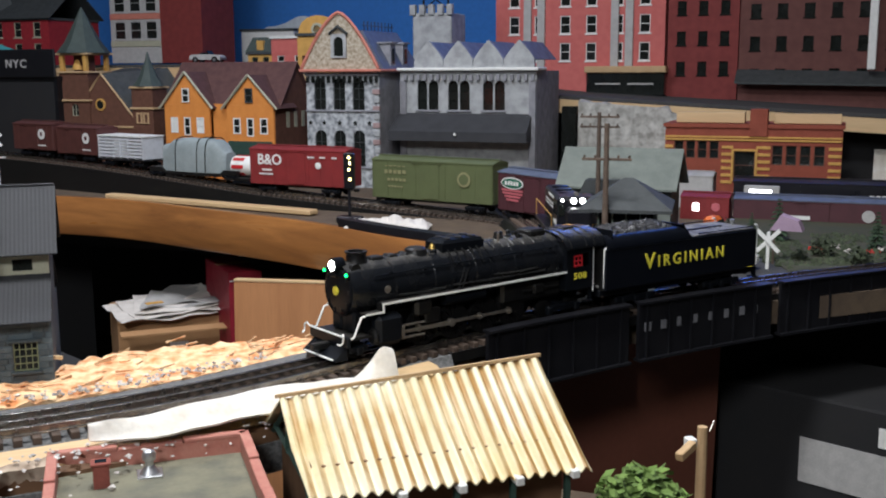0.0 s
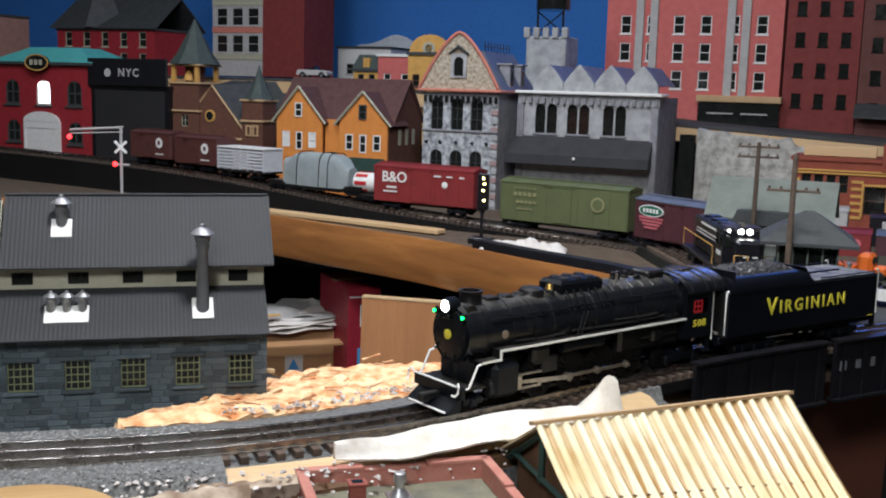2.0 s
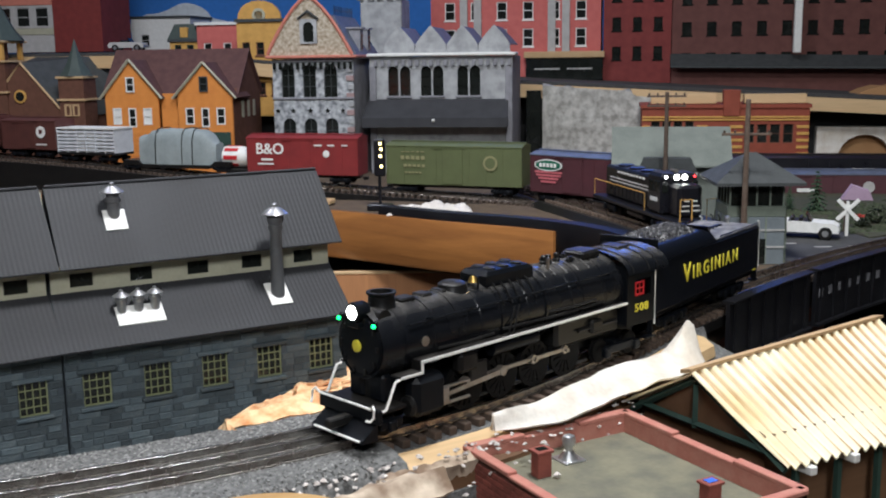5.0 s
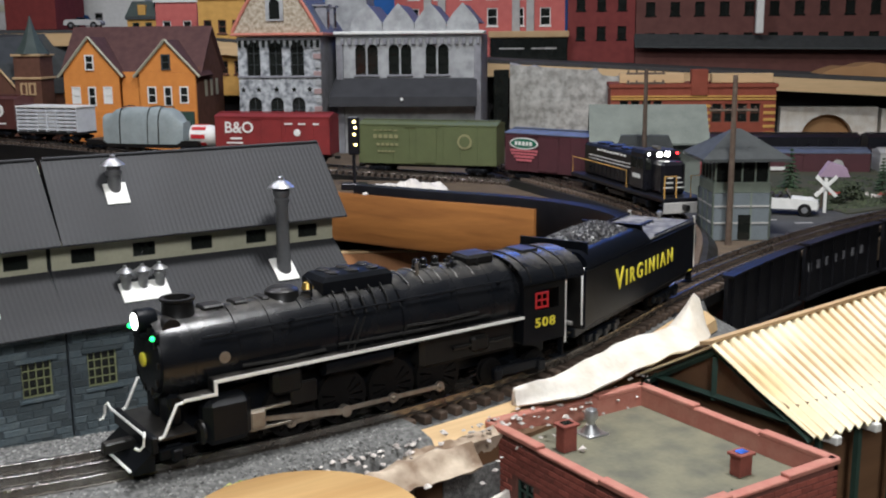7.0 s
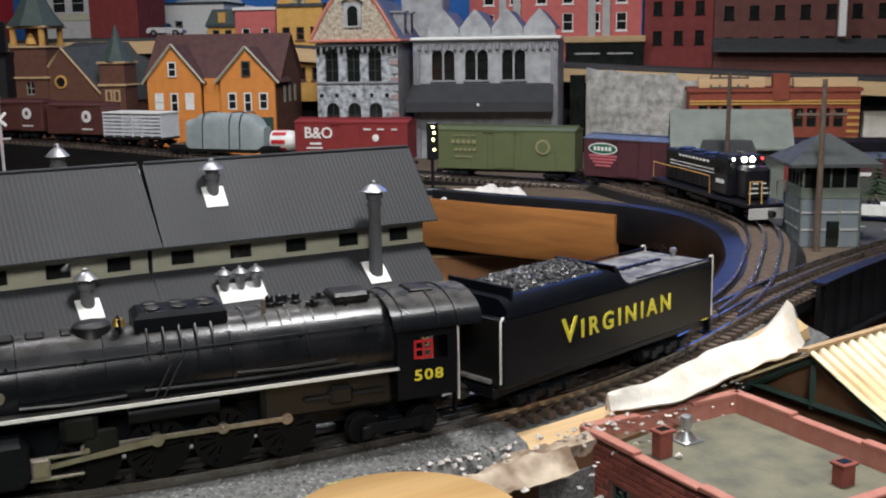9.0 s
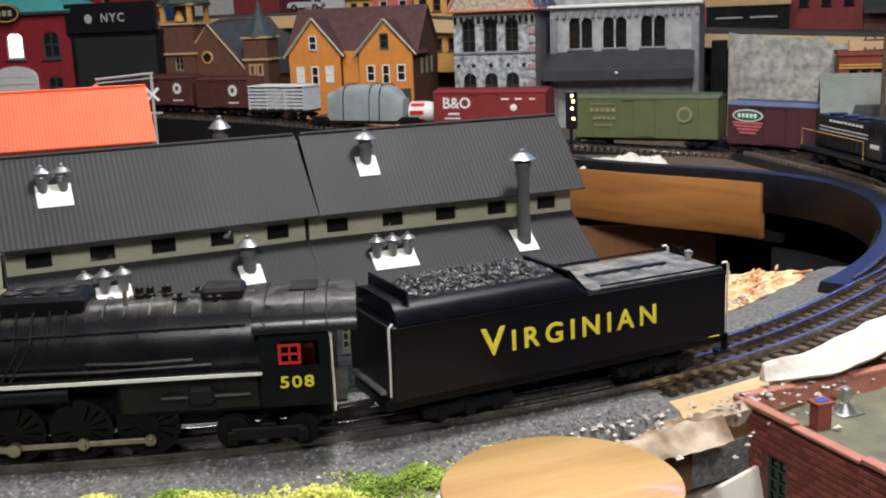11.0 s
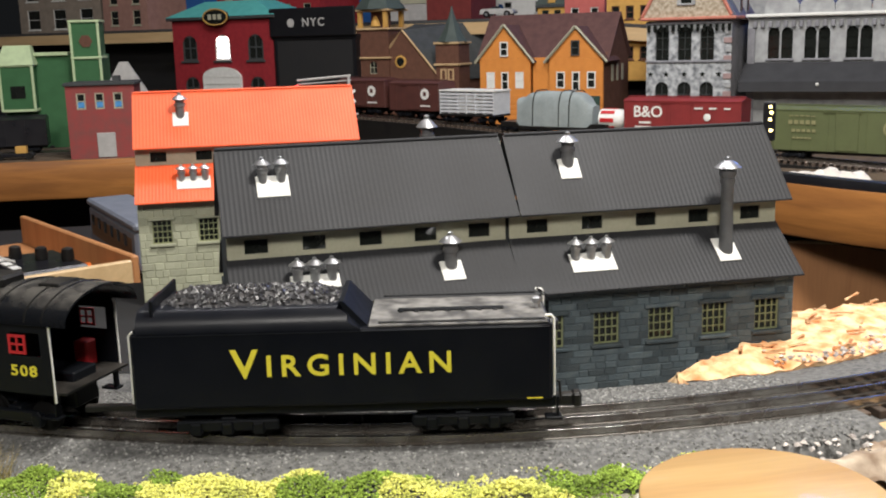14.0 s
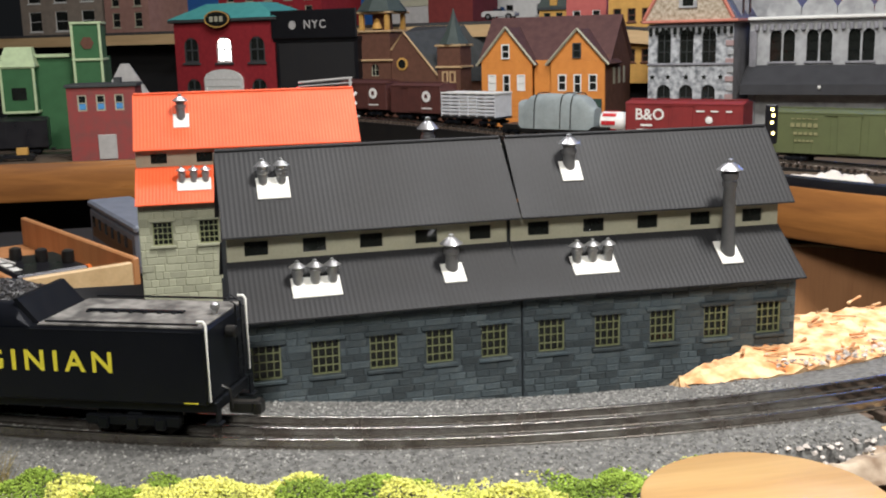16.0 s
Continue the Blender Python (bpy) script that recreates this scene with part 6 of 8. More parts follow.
def gabled_house():
    t = thing("gabled_house", "orange clapboard double house with twin gables and maroon roof", "house", far(-.760, .47))
    d = .20
    for x0, pk in ((.0, .251), (.186, .243)):
        w = .136
        rows = [(.018, .118, .022, .040), (.058, .112, .020, .046), (.096, .118, .022, .040)]
        top = [(.056, .196, .024, .038)]
        fr = part("gable_wall", wall(w, .190, rows, .006, False), M["house"], t, "orange gable front", 0, pose(x0, 0, -.022))
        part("gable_peak", G().prism([(x0, .1682), (x0 + w, .1682), (x0 + w / 2, pk - .004)], .0, .006), M["house"], t, smooth=0)
        for i, q in enumerate(rows):
            sash(fr, *q, 1, 2, "white", y=-.001, bar=.002, pane="white" if (x0 == 0 and i != 1) else "pane", label="white-framed sash window")
        sash(fr, top[0][0], top[0][1], .022, .036, 1, 2, "white" if x0 == 0 else "slate", y=-.0035, bar=.002, label="attic sash window")
        for s in (-1, 1):
            part("barge_board", G().wire([(x0 + w / 2, -.006, pk), (x0 + w / 2 + s * (w / 2 + .012), -.006, .158)], .0034, 4), M["cream"], t, "cream barge board", 0)
        rg = G().add([(x0 - .012, -.006, .160), (x0 + w / 2, -.006, pk), (x0 + w + .012, -.006, .160), (x0 + w / 2, d / 2, pk), (x0 - .012, d / 2, .160), (x0 + w + .012, d / 2, .160)], [(0, 1, 3, 4), (1, 2, 5, 3)])
        ob = part("gable_roof", rg, M["maroonroof"], t, "maroon shingled roof", 0)
        md = ob.modifiers.new("thick", "SOLIDIFY")
        md.thickness = .003
        for k in range(8):
            part("clapboard", G().bev(x0 + .001, x0 + w - .001, -.0012, .0, -.018 + k * .0125, -.0085 + k * .0125, .0004), M["house"], fr, m=pose(-x0, 0, .022))
    part("middle_wall", G().box(.137, .185, .014, .020, -.022, .170), M["house"], t, smooth=0)
    part("main_roof", gable_roof(-.020, .330, .03, d, .165, .272), M["maroonroof"], t, "maroon shingled main roof", 0)
    part("side_wall", G().box(.318, .323, .0063, d, -.022, .166).add([(.318, .02, .166), (.318, d, .166), (.318, (.03 + d) / 2, .262), (.323, .02, .166), (.323, d, .166), (.323, (.03 + d) / 2, .262)], [(0, 1, 2), (5, 4, 3), (0, 2, 5, 3), (1, 4, 5, 2)]), M["church"], t, "brown side wall", 0)
    part("rear_wall", G().box(.0, .317, d - .005, d, -.022, .166), M["house"], t, smooth=0)
    for y in (.06, .10, .14):
        part("side_window", G().box(.3232, .3242, y, y + .016, .11, .15), M["cream"], t, smooth=0)
    part("porch_panel", G().box(.190, .316, -.004, -.001, .040, .078), M["darkgreen"], t, smooth=0)


def church():
    t = thing("brick_church", "brown brick church with belfry tower, slate roof and green spires", "church", far(-1.18, .57))
    w = .10
    tw = [(.038, .150, .024, .034)]
    fr = shell(t, w, .10, -.02, .252, "church", tw, True)
    glazed(fr, tw, cols=2, rows=2, frame="cream")
    for z in (.170, .248, .298):
        part("tower_band", G().bev(-.006, w + .006, -.006, .106, z, z + .006, .0015), M["tan"], t, "tan stone band")
    for x in (.004, .084):
        for y in (.0, .088):
            part("belfry_post", G().bev(x, x + .012, y, y + .012, .254, .298, .001), M["stationyel"], t)
    part("belfry_core", G().box(.03, .07, .03, .07, .254, .298), M["church"], t, smooth=0)
    part("bell", G().lathe([(.014, .258), (.012, .268), (.006, .282), (.002, .286)], (.05, .02, 0), 14), M["stationyel"], t, "yellow bell")
    part("spire", G().lathe([(.074, .304), (.050, .335), (.024, .385), (.002, .43)], (.05, .05, 0), 8), M["copper"], t, "dark green spire", 20)
    gx = .100
    poly = [(gx, -.02), (gx + .150, -.02), (gx + .150, .118), (gx + .040, .245), (gx, .200)]
    nv = part("nave_front", G().prism(poly, .006, .014), M["church"], t, "brown brick nave front", 0)
    part("nave_coping", G().wire([(gx, .004, .200), (gx + .040, .004, .247), (gx + .156, .004, .114)], .0035, 4), M["tan"], nv, smooth=0)
    part("rose_surround", G().lathe([(.017, 0), (.017, .003), (.012, .004), (.012, .0)], n=20, m=pose(gx + .034, .006, .162, 90, 0, 0)), M["stationyel"], nv, "ochre window surround")
    part("rose_window", G().lathe([(.012, 0), (.012, .0015)], n=20, m=pose(gx + .034, .0045, .162, 90, 0, 0)), M["pane"], nv)
    part("string_course", G().bev(gx, gx + .150, .002, .008, .098, .104, .001), M["tan"], nv)
    part("nave_roof", G().add([(gx + .040, .010, .246), (gx + .160, .010, .112), (gx + .30, .23, .112), (gx + .18, .23, .268), (gx - .04, .05, .20), (gx - .03, .23, .268)], [(0, 1, 2, 3), (0, 3, 5, 4)]), M["slate"], t, "dark slate nave roof", 0)
    part("nave_side", G().add([(gx + .150, .014, -.02), (gx + .290, .23, -.02), (gx + .290, .23, .114), (gx + .150, .014, .114)], [(0, 1, 2, 3)]), M["church"], t, smooth=0)
    x0 = .246
    tr = part("turret", G().box(x0, x0 + .068, -.004, .062, -.02, .208), M["church"], t, "brick corner turret", 0)
    for z in (.150, .206):
        part("turret_band", G().bev(x0 - .005, x0 + .073, -.009, .067, z, z + .006, .001), M["tan"], tr)
    for k in range(2):
        part("turret_window", wall(.018, .030, [(.004, .003, .010, .023)], .003, True), M["tan"], tr, "", 0, pose(x0 + .014 + k * .022, -.0075, .112))
    part("turret_spire", G().lathe([(.044, .212), (.026, .238), (.010, .275), (.001, .305)], (x0 + .034, .029, 0), 8), M["copper"], tr, "dark green spire", 20)


def firehouse():
    t = thing("firehouse", "deep red firehouse with teal roof, arched windows and white door", "building", far(-1.815, .55))
    w, d = .372, .20
    up = [(x, .193, .056, .074) for x in (.034, .157, .276)]
    lo = [(x, .080, .054, .066) for x in (.036, .278)]
    fr = shell(t, w, d, -.02, .290, "fire", up + lo, True)
    for i, q in enumerate(up + lo):
        sash(fr, *q, 2, 2, "white" if i == 1 else "slate", y=.002, bar=.004, pane="whiteglow" if i == 1 else "pane", label="tall arched window")
        part("sill", G().bev(q[0] - .005, q[0] + q[2] + .005, -.006, .002, q[1] - .006, q[1], .001), M["slate"], fr)
    dr = part("engine_door", wall(.140, .120, [(.008, .0, .124, .100, 1)], .008), M["white"], t, "white engine door", 0, pose(.110, -.008, -.02 + .024))
    arch = [(.180 + .070 * math.cos(a), .160 + .030 * math.sin(a)) for a in [math.pi * i / 10 for i in range(11)]]
    part("door_arch", G().prism(arch, -.009, -.001), M["white"], dr, m=pose(-.110, .008, -.040), smooth=0)
    part("door_leaf", G().box(.008, .132, .002, .004, .0, .100), M["white"], dr, smooth=0)
    part("cornice", G().bev(-.012, w + .012, -.014, d, .2905, .300, .002), M["slate"], t)
    part("roof", G().add([(-.014, -.014, .300), (w + .014, -.014, .300), (w + .014, d, .300), (-.014, d, .300), (.09, .05, .345), (w - .09, .05, .345), (w - .09, d - .06, .345), (.09, d - .06, .345)], [(0, 1, 5, 4), (1, 2, 6, 5), (2, 3, 7, 6), (3, 0, 4, 7), (4, 5, 6, 7)]), M["teal"], t, "teal hipped roof", 0)
    sg = part("sign_board", G().lathe([(.046, 0), (.046, .006), (.040, .008)], n=24, m=pose(w / 2 - .005, -.014, .298, 90, 0, 0) @ Matrix.Diagonal((1, .52, 1, 1))), M["pane"], t, "black oval sign with gold rim")
    part("sign_rim", G().wire([(w / 2 - .005 + .044 * math.cos(a), -.0215, .298 + .0225 * math.sin(a)) for a in [math.pi * i / 12 for i in range(25)]], .0022, 5), M["stationyel"], sg)
    for k in range(3):
        part("sign_bar", G().box(w / 2 - .030 + k * .018, w / 2 - .018 + k * .018, -.0232, -.0222, .291, .306), M["cream"], sg, smooth=0)


def upper_level():
    pts = [(-3.5, .80, .272), (-.75, .75, .272), (.2, .74, .19), (1.25, .72, .135), (1.9, .70, .12)]
    for k in range(len(pts) - 1):
        (u0, v0, z0), (u1, v1, z1) = pts[k], pts[k + 1]
        g = G().add([(u0, v0, z0), (u1, v1, z1), (u1, 2.05, z1), (u0, 2.05, z0), (u0, v0, z0 - .008), (u1, v1, z1 - .008), (u1, 2.05, z1 - .008), (u0, 2.05, z0 - .008)], [(0, 1, 2, 3), (7, 6, 5, 4), (0, 4, 5, 1), (1, 5, 6, 2), (2, 6, 7, 3), (3, 7, 4, 0)])
        solid("upper_shelf", g, M["asphalt"], "grey upper shelf of the layout carrying the back street", "shelf", "structure", 0, FAR)
        e = G().add([(u0, v0 - .012, z0 - .009), (u1, v1 - .012, z1 - .009), (u1, v1 - .002, z1 - .009), (u0, v0 - .002, z0 - .009), (u0, v0 - .012, z0 - .042), (u1, v1 - .012, z1 - .042), (u1, v1 - .002, z1 - .042), (u0, v0 - .002, z0 - .042)], [(0, 1, 2, 3), (7, 6, 5, 4), (0, 4, 5, 1), (1, 5, 6, 2), (2, 6, 7, 3), (3, 7, 4, 0)])
        solid("shelf_edge", e, M["pine"], "bare pine edge of the upper shelf", "shelf", "structure", 0, FAR)
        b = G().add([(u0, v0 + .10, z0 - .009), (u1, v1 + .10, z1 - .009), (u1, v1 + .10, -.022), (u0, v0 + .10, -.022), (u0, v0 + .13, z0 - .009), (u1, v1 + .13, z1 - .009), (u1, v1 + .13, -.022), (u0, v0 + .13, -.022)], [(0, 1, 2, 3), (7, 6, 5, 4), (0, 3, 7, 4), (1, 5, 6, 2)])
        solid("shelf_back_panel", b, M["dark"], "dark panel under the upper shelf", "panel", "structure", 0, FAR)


def block(name, label, u, v, w, d, z0, z1, mat, cols, rows, ww, wh, zstart, zstep, frame="greyd", flat=True, side=None, x0=None, roofmat="slate"):
    """A plain city block with a grid of sash windows."""
    t = thing(name, label, "building", far(u, v))
    holes = []
    x0 = x0 if x0 is not None else w / cols / 2
    st = (w - 2 * x0) / max(1, cols - 1)
    for r in range(rows):
        for c in range(cols):
            holes.append((x0 + c * st - ww / 2, zstart - z0 + r * zstep, ww, wh))
    holes = [q for q in holes if q[1] + q[3] < z1 - z0]
    fr = shell(t, w, d, z0, z1, mat, holes, False, side)
    for q in holes:
        f = sash(fr, *q, 1, 2, frame, y=.0025, bar=.0018)
        part("sill", G().bev(q[0] - .003, q[0] + q[2] + .003, -.003, .002, q[1] - .004, q[1], .0008), M[frame], f)
    part("roof", G().box(-.004, w + .004, -.006, d, z1, z1 + .008), M[roofmat], t, smooth=0)
    return t, fr


def back_street():
    t, fr = block("pink_block", "tall pink brick block with grey pilasters and white-sashed windows", -.065, 1.10, .482, .3, .18, .535, "pink", 6, 4, .030, .050, .275, .075, "white", x0=.055)
    for x in (.095, .135, .345, .385):
        part("pilaster", G().bev(x - .011, x + .011, -.008, .001, .06, .35, .001), M["palegrey"], fr, "grey pilaster")
    part("storefront", G().bev(.275, .490, -.035, .0, -.0, .062, .002), M["pane"], fr, "black glazed storefront")
    part("store_cornice", G().bev(.27, .494, -.042, .0, .062, .080, .002), M["tan"], fr, "tan storefront cornice")
    for x in (.30, .39):
        part("store_sign", G().box(x, x + .07, -.0365, -.035, .030, .034), M["palegrey"], fr, smooth=0)
    part("top_cornice", G().bev(-.006, .488, -.012, .02, .345, .362, .002), M["white"], fr)
    block("dark_red_block", "dark red brick factory block with small sash windows", .425, 1.10, .186, .3, .17, .80, "dred", 3, 7, .024, .036, .235, .080, "pane", x0=.036)
    t, fr = block("brown_mill", "long dark brown brick mill with rows of small windows", .613, 1.105, 1.15, .3, .10, .80, "brown", 17, 7, .026, .036, .215, .084, "pane", x0=.04)
    part("loading_canopy", G().add([(-.004, -.05, .118), (1.15, -.05, .100), (1.15, .0, .128), (-.004, .0, .150), (-.004, -.05, .112), (1.15, -.05, .094), (1.15, .0, .116), (-.004, .0, .138)], [(0, 1, 2, 3), (7, 6, 5, 4), (0, 4, 5, 1), (1, 5, 6, 2), (3, 2, 6, 7), (0, 3, 7, 4)]), M["slate"], fr, "dark loading canopy", 0)
    part("downpipe", G().bev(.318, .338, -.055, -.035, .148, .60, .002), M["white"], fr, "white square pipe")
    t, fr = block("maroon_tower", "tall narrow building, pale brick front and maroon side", -1.512, 1.23, .205, .22, .28, .85, "palegrey", 3, 6, .045, .060, .36, .092, "palegrey", side="dred", x0=.038)
    for k in range(6):
        part("floor_band", G().bev(-.001, .206, -.003, .002, .055 + k * .092, .075 + k * .092, .001), M["salmon"] if k % 2 else M["cream"], fr)
    part("maroon_flank", G().box(.206, .370, .0, .2, .28, .85), M["dred"], t, "windowless maroon flank", 0)
    t, fr = block("yellow_town_house", "narrow ochre town house with round gable and many windows", -.525, .76, .125, .16, .10, .345, "stationyel", 3, 4, .022, .034, .155, .052, "church", x0=.024)
    pl = [(.0625 + .060 * math.cos(a), .245 + .055 * math.sin(a) ** .8) for a in [math.pi * i / 10 for i in range(11)]]
    part("round_gable", G().prism(pl, .0, .01), M["stationyel"], fr, "ochre round gable", 0)
    part("gable_ring", G().lathe([(.018, 0), (.018, .004), (.011, .004), (.011, 0)], n=18, m=pose(.0625, .0, .262, 90, 0, 0)), M["cream"], fr)
    block("pink_town_house", "pink town house with white cornice and dormers", -.705, .93, .118, .14, .25, .345, "pink", 2, 2, .024, .034, .262, .050, "white", x0=.03, roofmat="white")
    t, fr = block("green_town_house", "small ochre town house under a grey-green mansard", -.792, .94, .085, .14, .25, .300, "stationyel", 2, 1, .020, .030, .262, .05, "darkgreen", x0=.024)
    part("mansard", G().add([(-.004, -.006, .308), (.089, -.006, .308), (.089, .14, .308), (-.004, .14, .308), (.012, .012, .350), (.073, .012, .350), (.073, .12, .350), (.012, .12, .350)], [(0, 1, 5, 4), (1, 2, 6, 5), (2, 3, 7, 6), (3, 0, 4, 7), (4, 5, 6, 7)]), M["copper"], t, "grey-green mansard", 0)
    part("mansard_dormer", G().bev(.034, .056, -.006, .02, .312, .340, .001), M["stationyel"], t)
    t, fr = block("white_block", "plain white block against the blue backdrop", -1.23, 1.62, .22, .2, .26, .395, "white", 2, 1, .03, .04, .3, .1, "palegrey", x0=.05)
    t, fr = block("red_mansion", "old dark red mansion with steep dark roofs", -2.0, 1.0, .42, .25, .26, .42, "fire", 5, 2, .030, .050, .295, .07, "cream", x0=.05, roofmat="slate")
    part("steep_roof", gable_roof(-.02, .44, -.01, .25, .425, .53), M["slate"], t, "steep dark roof", 0)
    part("tower_roof", G().lathe([(.09, .43), (.06, .50), (.01, .60)], (.16, .05, 0), 4), M["slate"], t, "pointed dark roof", 0)
    block("left_row_house", "tan and red row houses on the upper shelf", -2.80, .86, .40, .2, .26, .50, "mutedtan", 3, 2, .062, .070, .285, .10, "white", x0=.07)
    block("brick_row_house", "red brick row house on the upper shelf", -2.37, .84, .20, .2, .26, .46, "mutedpink", 2, 2, .035, .05, .29, .07, "cream", x0=.05)
    # stone tower with a black tank
    t = thing("stone_water_tower", "pale stone tower carrying a black water tank", "tower", far(-.200, .80))
    part("tower", G().bev(0, .110, 0, .110, .15, .400, .003), M["grey2"], t, "pale stone tower", 0)
    for k in range(5):
        part("merlon", G().bev(-.006 + k * .026, .010 + k * .026, -.006, .01, .395, .422, .001), M["grey2"], t)
    for x in (.02, .09):
        part("tank_leg", G().wire([(x, .03, .40), (x, .03, .470)], .003, 5), M["pane"], t)
    part("tank_frame", G().wire([(.02, .03, .41), (.09, .03, .465)], .002, 5).wire([(.09, .03, .41), (.02, .03, .465)], .002, 5), M["pane"], t)
    part("tank", G().lathe([(.045, .470), (.045, .53), (.03, .55), (.0, .56)], (.055, .05, 0), 16), M["pane"], t, "black tank")
    # black bridge with lettering
    t = thing("black_bridge", "black plate bridge of the upper level with white lettering", "bridge", far(-1.452, .54))
    part("plate", G().bev(0, .285, 0, .008, .236, .315, .004), M["girder"], t)
    part("deck", G().box(0, .285, .0085, .10, .228, .24), M["girder"], t, smooth=0)
    lettering("bridge_letters", "NYC", .032, M["palegrey"], t, pose(.150, -.0005, .274), spacing=1.25, label="white lettering")
    part("emblem", G().lathe([(.012, 0), (.012, .001)], n=18, m=pose(.075, 0, .274, 90, 0, 0)), M["palegrey"], t, "grey round emblem")
    # Added black sheet where the space below the bridge is a dark cavity.
    part("skirt", G().box(.010, .270, .012, .016, -.02, .235), M["dark"], t, "black sheet filling the dark cavity below the plate", 0)
    for x in (.005, .270):
        part("bridge_post", G().box(x, x + .012, .01, .09, -.02, .236), M["girder"], t, smooth=0)
    for u, v, m in ((-1.90, .84, "teal"), (-.88, .86, "palegrey")):
        model_car(far(u, v, .274 if u < -1 else .275, 5), m, "small parked model car on the upper street")


def model_car(m, mat, label, L=.10, name="parked_car"):
    t = thing(name, label, "car", m)
    W = .019
    body = G()
    prof = [(-.5, .10), (-.5, .20), (-.44, .25), (-.2, .255), (.18, .25), (.42, .235), (.5, .19), (.5, .10)]
    body.prism([(x * L, z * L) for x, z in prof], -W, W)
    part("body", body, M[mat], t, smooth=20)
    part("windscreen", G().prism([(x * L, z * L) for x, z in ((.10, .25), (.04, .36), (.055, .365), (.13, .25))], -W * .85, W * .85), M["pane"], t, "raked windscreen", 0)
    part("cabin_tub", G().box(-.20 * L, .08 * L, -W * .8, W * .8, .256 * L, .262 * L), M["sooty"], t, smooth=0)
    for x in (-.12, -.0):
        part("seat", G().bev((x - .05) * L, (x + .0) * L, -W * .7, W * .7, .255 * L, .31 * L, .001), M["sooty"], t)
    for x in (.32, -.30):
        for s in (-1, 1):
            wh = part("wheel", G().lathe([(.085 * L, -.0022), (.095 * L, -.0015), (.095 * L, .0015), (.085 * L, .0022)], n=16, m=pose(x * L, s * W, .095 * L, 90, 0, 0)), M["sooty"], t)
            part("hub_cap", G().lathe([(.045 * L, -.0026), (.045 * L, .0026)], n=12, m=pose(x * L, s * W, .095 * L, 90, 0, 0)), M["zinc"], wh)
    for x in (.5, -.5):
        part("bumper", G().bev(x * L - .0015, x * L + .0015, -W, W, .115 * L, .15 * L, .0005), M["zinc"], t, "chrome bumper")
        for s in (-1, 1):
            part("lamp", G().ball((x * L, s * W * .75, .2 * L), .0016, 8, 5), M["zinc"] if x > 0 else M["red"], t)
    return t


def east_side():
    # rough retaining wall, station, tunnel hill
    g = G()
    n, k = 40, 18
    v = []
    for i in range(n + 1):
        for j in range(k + 1):
            x, z = .305 * i / n, -.022 + (.198 - .035 * i / n * (1 if i > n * .7 else .6)) * j / k
            v.append((x, -.006 * abs(noise.noise((x * 60, z * 90, 0))) - .004 * noise.noise((x * 25, z * 30, 7)), z))
    g.add(v, [(i * (k + 1) + j, (i + 1) * (k + 1) + j, (i + 1) * (k + 1) + j + 1, i * (k + 1) + j + 1) for i in range(n) for j in range(k)])
    w = solid("rough_stone_wall", g, M["rough"], "rough pale cast stone retaining wall", "wall", smooth=40, m=far(.285, .67))
    md = w.modifiers.new("thick", "SOLIDIFY")
    md.thickness, md.offset = .03, -1
    solid("dark_doorway", G().bev(0, .036, 0, .02, -.022, .165, .001), M["pane"], "black doorway beside the retaining wall", "doorway", m=far(.246, .66))
    t = thing("brick_station", "red brick station with ochre bands and tall grouped windows", "station", far(.522, .50))
    wd = .364
    holes = [(.020 + i * .025, .083, .020, .038) for i in range(4)] + [(.225 + i * .028, .072, .022, .042) for i in range(4)] + [(.147, .040, .044, .060)]
    fr = shell(t, wd, .15, -.022, .128, "stationred", holes)
    glazed(fr, holes, cols=1, rows=2, frame="church")
    for z in (.030, .045, .060, .075, .090, .105):
        for a, b in ((.0, .018), (.121, .145), (.193, .222), (.338, wd)):
            part("ochre_band", G().bev(a, b, -.0022, .002, z, z + .0065, .0006), M["stationyel"], fr, "ochre brick band")
    for z in (.122, .128):
        part("ochre_course", G().bev(.0, wd, -.003, .002, z, z + .004, .0006), M["stationyel"], fr)
    part("door_case", G().bev(.142, .147, -.004, .002, .035, .105, .0008).bev(.191, .196, -.004, .002, .035, .105, .0008).bev(.147, .191, -.004, .002, .100, .105, .0008), M["stationyel"], fr)
    part("roof", G().box(-.004, wd + .004, -.004, .15, .128, .136), M["stationred"], t, smooth=0)
    ch = part("chimney", G().bev(.178, .214, -.006, .03, .110, .168, .001), M["stationred"], t, "broad red brick chimney")
    part("roof_plank", G().bev(.02, .165, .02, .05, .137, .160, .001), M["pine"], t, "pale plank behind the parapet")
    part("roof_plank", G().bev(.225, .36, .02, .05, .137, .158, .001), M["pine"], t, "pale plank behind the parapet")
    # tunnel
    hill = [(.0, -.022)] + [(.42 * f, .085 + .085 * math.sin(math.pi * min(1, f * 1.15) * .62) + .004 * math.sin(f * 30)) for f in [i / 14 for i in range(15)]] + [(.42, -.022)]
    solid("cardboard_hill", G().prism(hill, 0, .12), M["cardtan"], "brown cardboard tunnel hill with faint scribble", "hill", m=far(.90, .835), smooth=0)
    t = thing("tunnel_portal", "pale plaster tunnel portal with a round arch", "portal", far(.955, .79))
    part("portal_wall", wall(.235, .088, [(.050, 0, .130, .070)], .03, True), M["plaster"], t, "", 0, pose(0, 0, -.022))
    part("portal_lining", G().box(.051, .179, .031, .034, -.022, .047), M["cardtan"], t, smooth=0)
    t = thing("portal_wing", "pale plaster wing wall of the tunnel", "wall", far(1.195, .79))
    part("wing", G().bev(.004, .30, 0, .03, -.022, .060, .002), M["plaster"], t)


